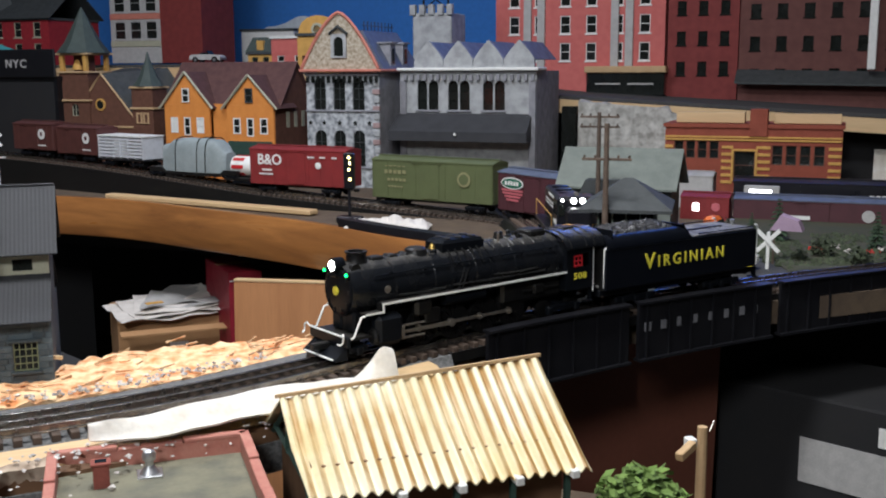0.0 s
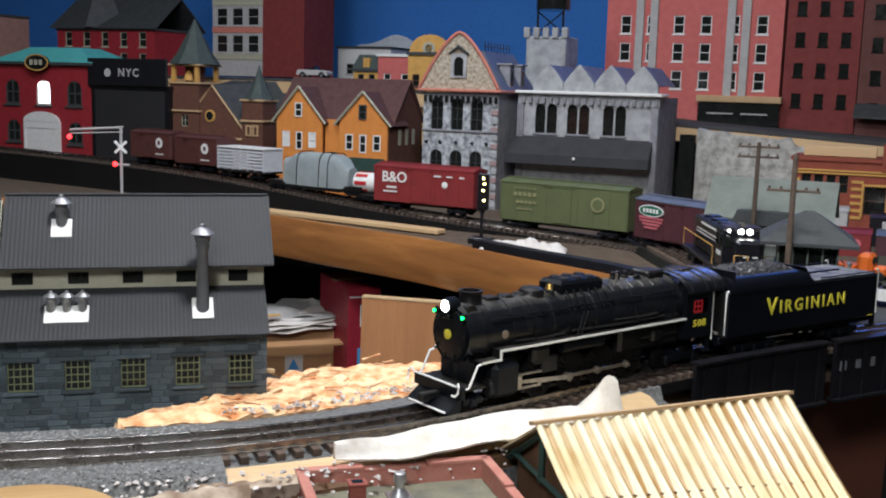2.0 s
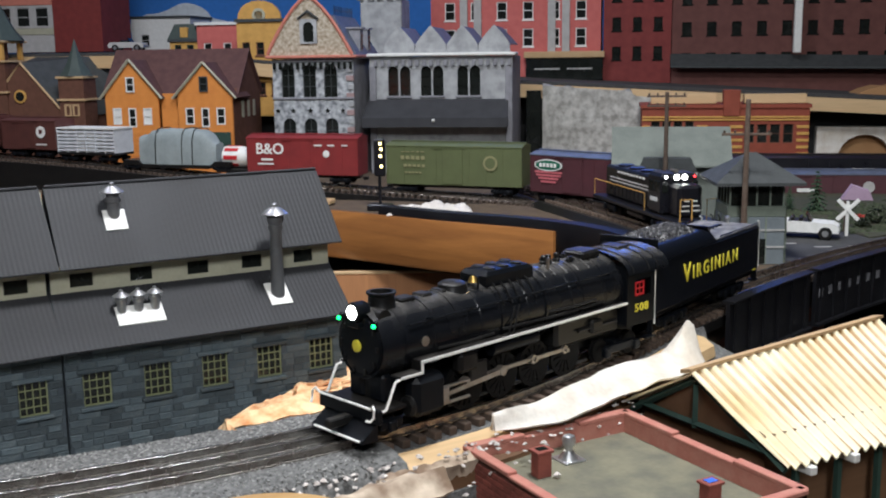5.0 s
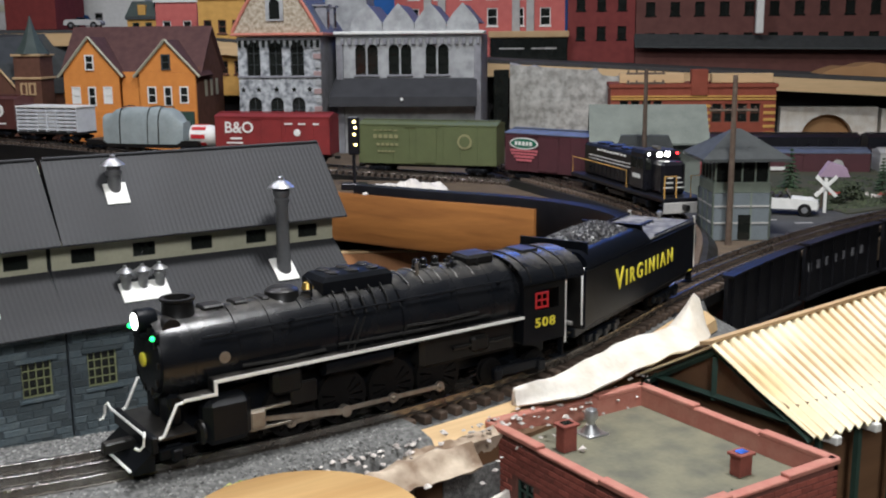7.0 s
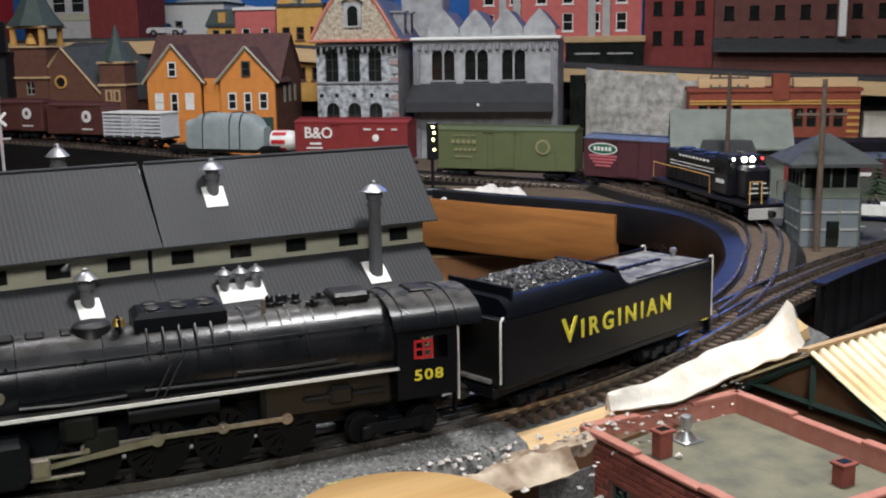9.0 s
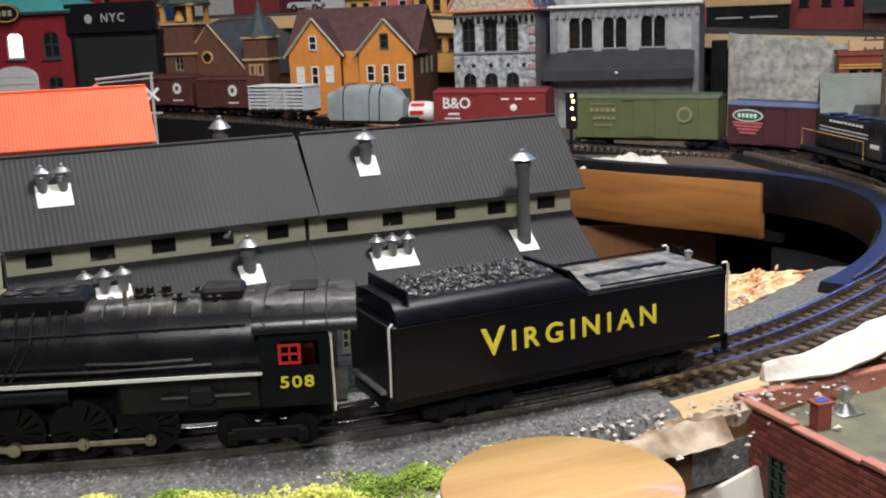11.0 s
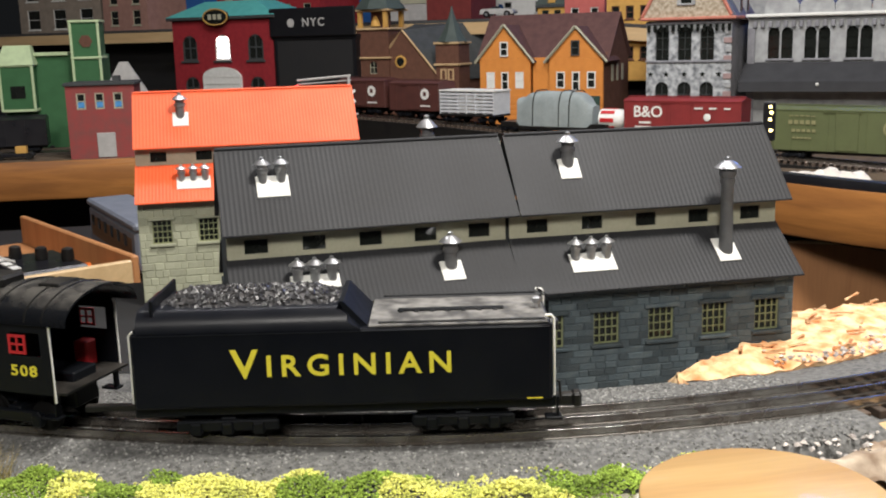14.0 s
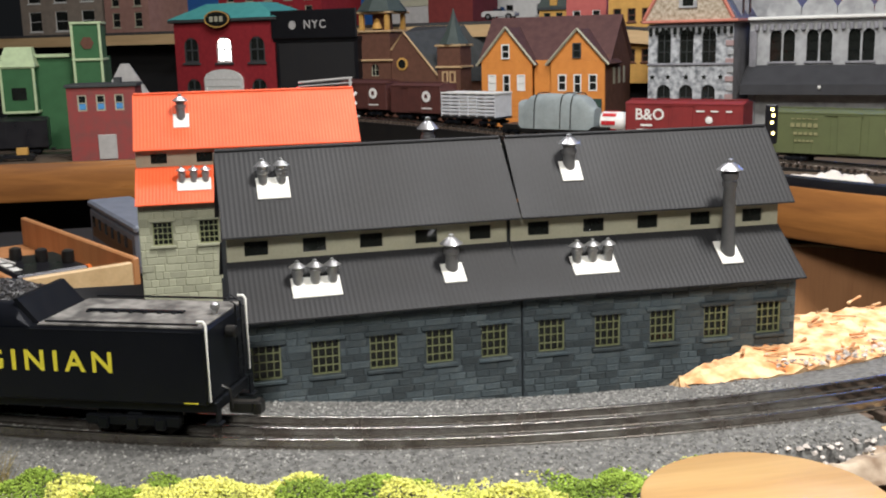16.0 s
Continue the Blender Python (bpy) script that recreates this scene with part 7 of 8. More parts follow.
def boxcar(m, mat, label, L=.232, H=.070, W=.030, z=.018, door=True, text=None, roof=None, group="freight cars", name="boxcar"):
    t = thing(name, label, "freight car", m, group=group)
    body = part("body", G().bev(-L / 2, L / 2, -W, W, z, z + H, .0008), M[mat], t)
    for i in range(9):
        x = -L / 2 + .004 + (L - .008) * i / 8
        for s in (-1, 1):
            part("rib", G().box(x - .0006, x + .0006, s * W - .0007, s * W + .0007, z + .002, z + H - .003), M[mat], body, smooth=0)
    pr = [(-W - .001, 0), (-W * .5, .004), (0, .0055), (W * .5, .004), (W + .001, 0), (W + .001, -.0016), (-W - .001, -.0016)]
    n = len(pr)
    part("roof", G().add([(x, y, z + H + q) for x in (-L / 2 - .001, L / 2 + .001) for y, q in pr], [(i, (i + 1) % n, n + (i + 1) % n, n + i) for i in range(n)] + [tuple(range(n)), tuple(range(n, 2 * n))]), M[roof or mat], t, smooth=20)
    part("roof_walk", G().box(-L / 2, L / 2, -.005, .005, z + H + .006, z + H + .0075), M[roof or mat], t, smooth=0)
    if door:
        for s in (-1, 1):
            d = part("door", G().bev(-.020, .020, s * W - .0016, s * W + .0016, z + .003, z + H - .005, .0006), M[mat], t)
            part("door_rail", G().box(-.042, .024, s * W - .0022, s * W + .0022, z + H - .0045, z + H - .003), M[mat], d, smooth=0)
    for x in (-L / 2 - .0006, L / 2 + .0006):
        for k in range(6):
            part("ladder_rung", G().wire([(x, -W + .002, z + .008 + k * .0105), (x, -W + .012, z + .008 + k * .0105)], .0006, 4), M[mat], t)
    part("underframe", G().bev(-L / 2 + .004, L / 2 - .004, -.008, .008, z - .007, z, .0006), M["sooty"], t)
    for s in (-1, 1):
        truck(t, s * (L / 2 - .040), (-.012, .012), .0082)
        part("coupler", G().bev(min(s * L / 2, s * (L / 2 + .011)), max(s * L / 2, s * (L / 2 + .011)), -.003, .003, .008, .014, .0008), M["sooty"], t)
    return t


def place(u):
    """A pose on the freight track at about that street place, facing the viewer with local -y."""
    best = min(range(len(FREIGHT.c)), key=lambda i: abs((FAR.inverted() @ Vector((FREIGHT.c[i][0], FREIGHT.c[i][1], 0))).x - u))
    p, d = FREIGHT.at(FREIGHT.s[best])
    return pose(p.x, p.y, p.z, 0, 0, math.degrees(math.atan2(d.y, d.x)))


def freight():
    M["brownred"] = material("boxcar_brown", (0.085, 0.028, 0.022), 0.6, 0, (0.06, 0.02, 0.016), 40, 0.5, 0.05)
    M["carred"] = material("boxcar_red", (0.22, 0.022, 0.022), 0.6, 0, (0.15, 0.016, 0.016), 30, 0.5, 0.05)
    M["olive"] = material("boxcar_olive", (0.105, 0.125, 0.05), 0.6, 0, (0.085, 0.10, 0.04), 30, 0.5, 0.05)
    M["maroon"] = material("boxcar_maroon", (0.075, 0.022, 0.028), 0.6, 0, (0.055, 0.018, 0.022), 30, 0.5, 0.05)
    M["tarp"] = material("grey_tarpaulin", (0.27, 0.31, 0.31), 0.85, 0, (0.2, 0.235, 0.235), 30, 0.6, 0.3, 200)
    for u in (-.930, -.775):
        c = boxcar(place(u), "brownred", "dark brown boxcar with a white round emblem", L=.150, H=.062)
        for x in (.035,):
            e = part("emblem", G().lathe([(.0125, 0), (.0125, .0008)], n=24, m=pose(x, -.0310, .056, 90, 0, 0)), M["white"], c, "white round emblem")
            part("emblem_mark", G().box(x - .004, x + .004, -.0324, -.0319, .052, .061), M["brownred"], e, smooth=0)
        part("lettering_bar", G().box(.020, .050, -.0308, -.0304, .028, .031), M["white"], c, "small white lettering")
    # silver rack car
    t = thing("silver_rack_car", "silver slatted freight car with white load", "freight car", place(-.625), "freight cars")
    part("deck", G().bev(-.075, .075, -.030, .030, .016, .021, .0008), M["sooty"], t)
    for k in range(6):
        for s in (-1, 1):
            part("slat", G().bev(-.074, .074, s * .029 - .0008, s * .029 + .0008, .024 + k * .0075, .0285 + k * .0075, .0004), M["silverpaint"], t)
    for k in range(7):
        part("stake", G().box(-.075 + k * .0245, -.0735 + k * .0245, -.0308, .0308, .021, .070), M["silverpaint"], t, smooth=0)
    part("white_load", G().bev(-.030, .028, -.026, .026, .0215, .064, .002), M["white"], t, "white crated load")
    part("top_rail", G().box(-.076, .076, -.031, .031, .0702, .073), M["white"], t, smooth=0)
    for s in (-1, 1):
        truck(t, s * .048, (-.012, .012), .0082)
    # depressed flat car with tarpaulin load
    t = thing("flat_car", "black depressed-centre flat car", "freight car", place(-.420), "freight cars")
    part("deck", G().prism([(-.125, .012), (-.085, .012), (-.075, .007), (.075, .007), (.085, .012), (.125, .012), (.125, .022), (.09, .022), (.08, .014), (-.08, .014), (-.09, .022), (-.125, .022)], -.028, .028), M["sooty"], t, smooth=0)
    for s in (-1, 1):
        truck(t, s * .105, (-.012, .012), .0075)
    t = thing("tarpaulin_load", "grey tarpaulin bundle tied with black cord", "load", place(-.420))
    g = G()
    n, k = 26, 14
    v = []
    for i in range(n + 1):
        f = 2 * i / n - 1
        hx = .088 * f
        sc = (1 - abs(f) ** 5) ** .5 if abs(f) < 1 else 0
        sc = max(sc, .80 - .2 * max(0, f))
        for j in range(k + 1):
            a = math.pi * j / k
            y, z = -.029 * math.copysign(abs(math.cos(a)) ** .38, math.cos(a)), .072 * abs(math.sin(a)) ** .4
            q = 1 + .035 * noise.noise((f * 4, a * 2, 3)) - .02 * (abs(abs(f) - .42) < .06)
            v.append((hx, y * sc * q, .0145 + z * sc * q))
    g.add(v, [(i * (k + 1) + j, i * (k + 1) + j + 1, (i + 1) * (k + 1) + j + 1, (i + 1) * (k + 1) + j) for i in range(n) for j in range(k)] + [tuple(range(k + 1)), tuple(range(n * (k + 1), (n + 1) * (k + 1)))[::-1]])
    part("tarpaulin", g, M["tarp"], t, smooth=60)
    for x in (-.040, .022, .046):
        part("cord", G().wire([(x + .012 * (j / 12 - .5), -.0295 * math.copysign(abs(math.cos(math.pi * j / 12)) ** .38, math.cos(math.pi * j / 12)), .0155 + .0725 * abs(math.sin(math.pi * j / 12)) ** .4) for j in range(13)], .0011, 5), M["sooty"], t, "black tie cord")
    t = thing("rocket_flat_car", "short black flat car under the toy rocket", "freight car", place(-.270), "freight cars")
    part("deck", G().bev(-.045, .045, -.028, .028, .012, .018, .001), M["sooty"], t)
    truck(t, 0, (-.02, .02), .0075)
    t = thing("toy_rocket", "white toy rocket with red stripes and yellow tail", "rocket", place(-.285) @ pose(0, 0, .0405))
    part("hull", G().lathe([(.021, -.034), (.0215, .0), (.019, .020), (.012, .036)], n=20, m=pose(0, 0, 0, 0, 90, 0)), M["white"], t)
    for k in range(8):
        a = k * 45
        part("red_stripe", G().bev(-.030, .0, -.004, .004, .0212, .0222, .0003, m=pose(0, 0, 0, a, 0, 0)), M["red"], t, "red stripe")
    part("tail", G().lathe([(.012, .036), (.015, .040), (.015, .050), (.010, .051)], n=14, m=pose(0, 0, 0, 0, 90, 0)), M["stationyel"], t, "yellow tail")
    part("tail_lamp", G().ball((.060, 0, -.016), .005, 8, 5), M["redglow"], t, "red glowing tail lamp")
    part("cradle", G().bev(-.02, .03, -.012, .012, -.0225, -.0195, .0006), M["sooty"], t)
    c = boxcar(place(-.135), "carred", "bright red boxcar with white lettering", L=.232, H=.072)
    lettering("road_name", "B&O", .030, M["white"], c, pose(-.066, -.0309, .068), label="white painted lettering")
    for x, z, w, h in ((-.072, .046, .024, .004), (-.075, .038, .034, .003), (.035, .075, .016, .003), (.062, .075, .014, .003), (.090, .075, .012, .003)):
        part("lettering_bar", G().box(x - w / 2, x + w / 2, -.0318, -.0312, z, z + h), M["white"], c, "small white lettering", 0)
    part("dome_mark", G().lathe([(.007, 0), (.005, .0006), (.001, .0008)], n=14, m=pose(.052, -.0316, .060, 90, 0, 0)), M["white"], c, "small white dome emblem")
    c = boxcar(place(.166), "olive", "olive green boxcar with faded gold lettering", L=.270, H=.074)
    M["gold"] = material("faded_gold", (0.26, 0.25, 0.12), 0.6, 0, (0.2, 0.19, 0.09), 90, 0.5, 0.0)
    e = part("emblem", G().lathe([(.014, 0), (.014, .0006)], n=24, m=pose(.075, -.0316, .062, 90, 0, 0)), M["gold"], c, "faded gold round emblem")
    part("emblem_ring", G().lathe([(.010, 0), (.010, .0010)], n=24, m=pose(.075, -.0316, .062, 90, 0, 0)), M["olive"], e)
    for x, z, w, h in ((-.078, .066, .052, .007), (-.075, .052, .046, .005), (-.078, .080, .050, .0016), (-.078, .040, .036, .003)):
        for k in range(5):
            part("lettering_bar", G().box(x - w / 2 + k * w / 5, x - w / 2 + (k + .7) * w / 5, -.0318, -.0312, z, z + h), M["gold"], c, smooth=0)
    c = boxcar(place(.405), "maroon", "maroon refrigerator car with green oval sign", L=.190, H=.068, roof="blueslate")
    M["signgreen"] = material("sign_green", (0.01, 0.13, 0.07), 0.5, bump=0)
    M["signpink"] = material("sign_pink", (0.55, 0.14, 0.16), 0.5, bump=0)
    x = -.052
    e = part("oval_sign", G().lathe([(.031, 0), (.031, .0006)], n=28, m=pose(x, -.0318, .068, 90, 0, 0) @ Matrix.Diagonal((1, .34, 1, 1))), M["white"], c, "green oval sign with white rim")
    part("oval_field", G().lathe([(.028, 0), (.028, .0010)], n=28, m=pose(x, -.0318, .068, 90, 0, 0) @ Matrix.Diagonal((1, .30, 1, 1))), M["signgreen"], e)
    for k in range(5):
        part("sign_bar", G().box(x - .019 + k * .008, x - .0135 + k * .008, -.0334, -.0329, .0645, .0715), M["white"], e, smooth=0)
    for k, (w, z) in enumerate(((.060, .0535), (.056, .0480), (.044, .0425), (.034, .0365))):
        part("lettering_bar", G().box(x - w / 2, x + w / 2, -.0318, -.0312, z, z + .0036), M["signpink"], c, "pink lettering", 0)


stone_hall()
stone_market()
gabled_house()
church()
firehouse()
upper_level()
back_street()
east_side()
freight()


# ---- the diesel on the curved track ----
def diesel():
    M["dblack"] = material("diesel_black", (0.008, 0.008, 0.011), 0.3, 0, (0.012, 0.012, 0.015), 40, 0.5, 0.03)
    t = thing("diesel_engine", "black diesel switcher with white stripes and lit headlights", "locomotive")
    L, W = .150, .026
    part("frame", G().bev(-L, L, -.029, .029, .016, .0215, .001), M["dblack"], t)
    part("long_hood", G().bev(-L + .022, .045, -.017, .017, .0215, .066, .003), M["dblack"], t)
    cab = part("cab", G().bev(.045, .090, -W, W, .0215, .0735, .004), M["dblack"], t)
    part("short_hood", G().bev(.090, .122, -.017, .017, .0215, .062, .004), M["dblack"], t)
    for s in (-1, 1):
        for k in range(2):
            part("cab_window", G().bev(.050 + k * .020, .066 + k * .020, s * W - .0006, s * W + .0006, .050, .064, .0004), M["pane"], cab)
        part("front_window", G().bev(.0896, .0906, min(s * .017, s * .025), max(s * .017, s * .025), .050, .064, .0003), M["pane"], cab)
        for z in (.0455, .0500):
            part("hood_stripe", G().box(-.110, .030, s * .0172 - .0003, s * .0172 + .0004, z, z + .0012), M["white"], t, "thin white stripe", 0)
        for k in range(11):
            part("hood_door", G().bev(-.115 + k * .0142, -.104 + k * .0142, s * .0172 - .0005, s * .0172 + .0005, .026, .043, .0003), M["dblack"], t)
        for k in range(9):
            part("lettering_bar", G().box(-.080 + k * .011, -.073 + k * .011, s * .0174 - .0003, s * .0174 + .0004, .0585, .0612), M["white"], t, "small white lettering", 0)
        part("cab_number", G().box(.056, .078, s * W - .0008, s * W + .0008, .038, .043), M["white"], cab, smooth=0)
        rail = G().wire([(-L + .004, s * .0275, .0215), (-L + .004, s * .0275, .044), (.040, s * .0275, .044), (.040, s * .0275, .0215)], .0007)
        part("side_handrail", rail, M["stationyel"], t, "yellow handrail")
        part("end_handrail", G().wire([(L - .003, s * .026, .012), (L - .003, s * .026, .048), (L - .003, s * .010, .048), (L - .003, s * .010, .0215)], .0009), M["stationyel"], t, "yellow handrail")
        for k in range(3):
            part("step", G().bev(L - .012, L - .002, min(s * .020, s * .029), max(s * .020, s * .029), .006 + k * .0055, .0075 + k * .0055, .0004), M["dblack"], t)
            part("nose_chevron", G().box(.1224, .1230, min(s * .002, s * (.015 - k * .003)), max(s * .002, s * (.015 - k * .003)), .030 + k * .006, .0315 + k * .006), M["white"], t, "white nose stripe", 0)
        h = part("headlight", G().lathe([(.0035, 0), (.0035, .002)], n=12, m=pose(.0902, s * .0055, .0690, 0, 90, 0)), M["glow"], t, "glowing headlight")
        part("marker", G().ball((.0905, s * .0200, .0695), .0018, 8, 5), M["redglow"] if s > 0 else M["glow"], t)
    part("headlight_box", G().bev(.086, .0905, -.012, .012, .0645, .0732, .001), M["dblack"], t)
    for x in (-.09, -.05, -.01):
        part("roof_fan", G().lathe([(.012, .0655), (.012, .0685), (.010, .0692)], (x, 0, 0), 18), M["dblack"], t)
    part("exhaust", G().bev(.015, .03, -.006, .006, .066, .071, .001), M["dblack"], t)
    part("horn", G().tube((.06, .0, .0755), (.078, .0, .0755), .0016, .0028, 10), M["steel"], t)
    part("fuel_tank", G().bev(-.03, .03, -.024, .024, .006, .0155, .003), M["dblack"], t)
    part("pilot_plate", G().bev(L - .002, L + .001, -.028, .028, .003, .0165, .0006), M["palegrey"], t, "pale grey pilot plate")
    part("coupler", G().bev(L, L + .012, -.003, .003, .007, .014, .001), M["sooty"], t)
    for x in (-.085, .085):
        truck(t, x, (-.018, .018), .0095, name="truck")
    return t


DIESEL = diesel()
DIESEL.matrix_basis = on_track(BRANCH, .525, .085, 1) @ Matrix.Diagonal((1.08, 1.08, 1.12, 1))


# ---- the crossing and its surroundings ----
def rocket_leaves(g, c, r, n, rnd, size=.004, squash=1.0):
    """Leaf clumps scattered through an uneven crown."""
    for _ in range(n):
        while True:
            p = Vector((rnd.uniform(-1, 1), rnd.uniform(-1, 1), rnd.uniform(-1, 1)))
            if .25 < p.length < 1 + .25 * noise.noise(p * 2.3 + Vector(c) * 9):
                break
        q = Vector(c) + Vector((p.x * r, p.y * r, p.z * r * squash))
        a = Vector((rnd.uniform(-1, 1), rnd.uniform(-1, 1), rnd.uniform(-.6, .6))).normalized() * size * rnd.uniform(.6, 1.3)
        b = a.cross(Vector((rnd.uniform(-1, 1), rnd.uniform(-1, 1), 1))).normalized() * size * .6
        g.add([q - a, q + b, q + a, q - b], [(0, 1, 2, 3)])


def bush(m, r, n, mat, label, seed, squash=.8, name="bush"):
    rnd = random.Random(seed)
    t = thing(name, label, "bush", m)
    part("trunk", G().tube((0, 0, -.002), (r * .1, 0, r * .6), r * .08, r * .04, 7).tube((r * .1, 0, r * .5), (r * .5, .2 * r, r * .9), r * .04, r * .02, 6).tube((r * .1, 0, r * .4), (-r * .4, -.2 * r, r * .85), r * .04, r * .02, 6), M["tie"], t)
    g = G()
    rocket_leaves(g, (0, 0, r * .9), r, n, rnd, r * .16, squash)
    for k in range(4):
        a = k * 1.6 + seed
        rocket_leaves(g, (r * .6 * math.cos(a), r * .6 * math.sin(a), r * (.6 + .25 * (k % 2))), r * .55, n // 6, rnd, r * .15, .9)
    part("crown", g, M[mat], t, "leafy crown", 0, kind="stuff")
    return t


def conifer(m, h, seed):
    rnd = random.Random(seed)
    t = thing("conifer", "small dark green model conifer", "tree", m, group="conifers")
    part("trunk", G().tube((0, 0, 0), (0, 0, h * .9), h * .03, h * .008, 7), M["tie"], t)
    g = G()
    for k in range(11):
        z = h * (.14 + .8 * k / 10)
        r = h * .30 * (1 - k / 11.5)
        for i in range(26):
            a = rnd.uniform(0, 6.28)
            q = r * rnd.uniform(.5, 1.1)
            e = Vector((q * math.cos(a), q * math.sin(a), z - q * .35 + rnd.uniform(-.01, .01) * h))
            s = Vector((-math.sin(a), math.cos(a), 0)) * h * .035
            g.add([(0, 0, z + h * .03), e + s, e * 1.04, e - s], [(0, 1, 2), (0, 2, 3)])
    part("crown", g, M["conifer"], t, "dark needle crown", 0, kind="stuff")


def pole(m, h, arms, label="brown wooden telegraph pole with crossarms", mat="tie"):
    t = thing("telegraph_pole", label, "pole", m)
    part("shaft", G().tube((0, 0, 0), (0, 0, h), .0042, .0030, 10), M[mat], t)
    for z in arms:
        a = part("crossarm", G().bev(-.030, .030, .0030, .0060, z - .0016, z + .0016, .0004), M[mat], t)
        for x in (-.027, -.014, .014, .027):
            part("insulator", G().lathe([(.0010, 0), (.0016, .001), (.0014, .003), (.0006, .0035)], (x, .0045, z + .0016), 8), M[mat], a)


def crossing():
    G0 = -.022
    t = thing("crossing_tower", "grey-green crossing watch tower with hipped slate roof", "tower", pose(.172, .195, 0, 0, 0, -32))
    a = .037
    M["towergreen"] = material("tower_sage", (0.20, 0.235, 0.19), 0.75, 0, (0.15, 0.18, 0.145), 60, 0.5, 0.2)
    M["towergrey"] = material("tower_grey", (0.17, 0.20, 0.215), 0.75, 0, (0.13, 0.15, 0.165), 60, 0.5, 0.2)
    part("lower_storey", G().bev(-a, a, -a, a, G0, .040, .001), M["towergrey"], t, "grey boarded lower storey")
    for s in (-1, 1):
        for x in (-a, -.012, .012, a):
            part("trim", G().box(x - .0012, x + .0012, s * a - .0012, s * a + .0012, G0, .040), M["towergreen"], t, smooth=0)
            part("trim", G().box(s * a - .0012, s * a + .0012, x - .0012, x + .0012, G0, .040), M["towergreen"], t, smooth=0)
        for z in (.0, .022):
            part("trim", G().box(-a, a, s * a - .0011, s * a + .0011, z, z + .0022), M["palegrey"], t, smooth=0)
            part("trim", G().box(s * a - .0011, s * a + .0011, -a, a, z, z + .0022), M["palegrey"], t, smooth=0)
    part("door", G().box(-.004, .012, -a - .0015, -a - .0005, -.020, .012), M["pane"], t, smooth=0)
    part("apron", G().bev(-a, a, -a, a, .0402, .054, .001), M["towergreen"], t, "sage green apron")
    part("upper_storey", G().bev(-a + .003, a - .003, -a + .003, a - .003, .0542, .084, .001), M["pane"], t, "dark glazed upper storey")
    for s in (-1, 1):
        for k in range(5):
            q = -a + .003 + k * (a - .003) / 2
            part("mullion", G().box(q - .0011, q + .0011, s * (a - .003) - .001, s * (a - .003) + .001, .054, .084), M["towergreen"], t, smooth=0)
            part("mullion", G().box(s * (a - .003) - .001, s * (a - .003) + .001, q - .0011, q + .0011, .054, .084), M["towergreen"], t, smooth=0)
    r = .056
    part("roof", G().add([(-r, -r, .082), (r, -r, .082), (r, r, .082), (-r, r, .082), (-r, -r, .086), (r, -r, .086), (r, r, .086), (-r, r, .086), (-.006, 0, .120), (.006, 0, .120)], [(0, 1, 2, 3), (0, 4, 5, 1), (1, 5, 6, 2), (2, 6, 7, 3), (3, 7, 4, 0), (4, 8, 9, 5), (5, 9, 6), (6, 9, 8, 7), (7, 8, 4)]), M["slate"], t, "hipped slate roof", 0)
    pole(pose(.118, .152, G0, 0, 0, -35), .213, (.170,))
    pole(pose(.262, .462, G0, 0, 0, -35), .212, (.205, .190))
    # depot behind the curved track
    t = thing("grey_depot", "weathered grey-green wooden depot with steep roof", "depot", far(.470, -.17))
    M["depot"] = material("depot_grey", (0.17, 0.19, 0.165), 0.8, 0, (0.12, 0.135, 0.12), 40, 0.6, 0.3)
    dh = [(.050, .048, .020, .030), (.082, .048, .020, .030)]
    fr = shell(t, .170, .09, G0, .070, "depot", dh)
    glazed(fr, dh, cols=2, rows=2, frame="white")
    part("roof", gable_roof(-.012, .182, .0, .09, .066, .124, over=.022), M["depot"], t, "steep grey-green roof", 0)
    part("porch_roof", G().prism([(.040, .082), (.115, .082), (.125, .060), (.030, .060)], -.030, -.006), M["slate"], t, smooth=0)
    part("white_post", G().bev(.120, .126, -.026, -.022, G0, .060, .0006), M["white"], t)
    # road and grass
    solid("road", G().slab([(.19, .13), (.62, .18), (.60, .30), (.46, .47), (.30, .60), (.22, .40)], -.0215, -.0185), M["asphalt"], "dark asphalt crossing road", "road", "structure", 0)
    solid("verge", G().slab([(.42, .20), (.9, .20), (1.4, .3), (1.2, .75), (.62, .66), (.50, .46), (.47, .32)], -.021, -.0165), M["meadow"], "grassy verge by the crossing", "grass", "structure", 0)
    rnd = random.Random(31)
    pts = [(rnd.uniform(.43, .95), rnd.uniform(.19, .45), -.0165) for _ in range(2600)]
    pts = [p for p in pts if noise.noise((p[0] * 14, p[1] * 14, 1)) > -.1]
    solid("verge_turf", chips(pts, .0042, rnd), M["dullgreen"], "rough green scatter on the verge", "turf", "stuff", 0)
    for k in range(3):
        solid("road_mark", G().box(-.012, .012, -.002, .002, -.0184, -.0178), M["palegrey"], "faded white road marking", "road marking", "structure", 0, pose(.27 + k * .02, .28 - k * .045, 0, 0, 0, -30))
    c = model_car(pose(.350, .262, -.0185, 0, 0, -52), "white", "white open two-seat model car on the crossing road")
    # truck
    M["truckorange"] = material("truck_orange", (0.75, 0.16, 0.02), 0.45, bump=0.03)
    t = thing("orange_truck", "small orange model truck", "truck", pose(.462, .452, -.0185, 0, 0, -55))
    part("cab", G().bev(-.014, .010, -.016, .016, .008, .042, .006), M["truckorange"], t)
    part("bonnet", G().bev(.010, .032, -.012, .012, .008, .024, .004), M["truckorange"], t)
    part("bed", G().bev(-.050, -.015, -.017, .017, .010, .022, .001), M["truckorange"], t)
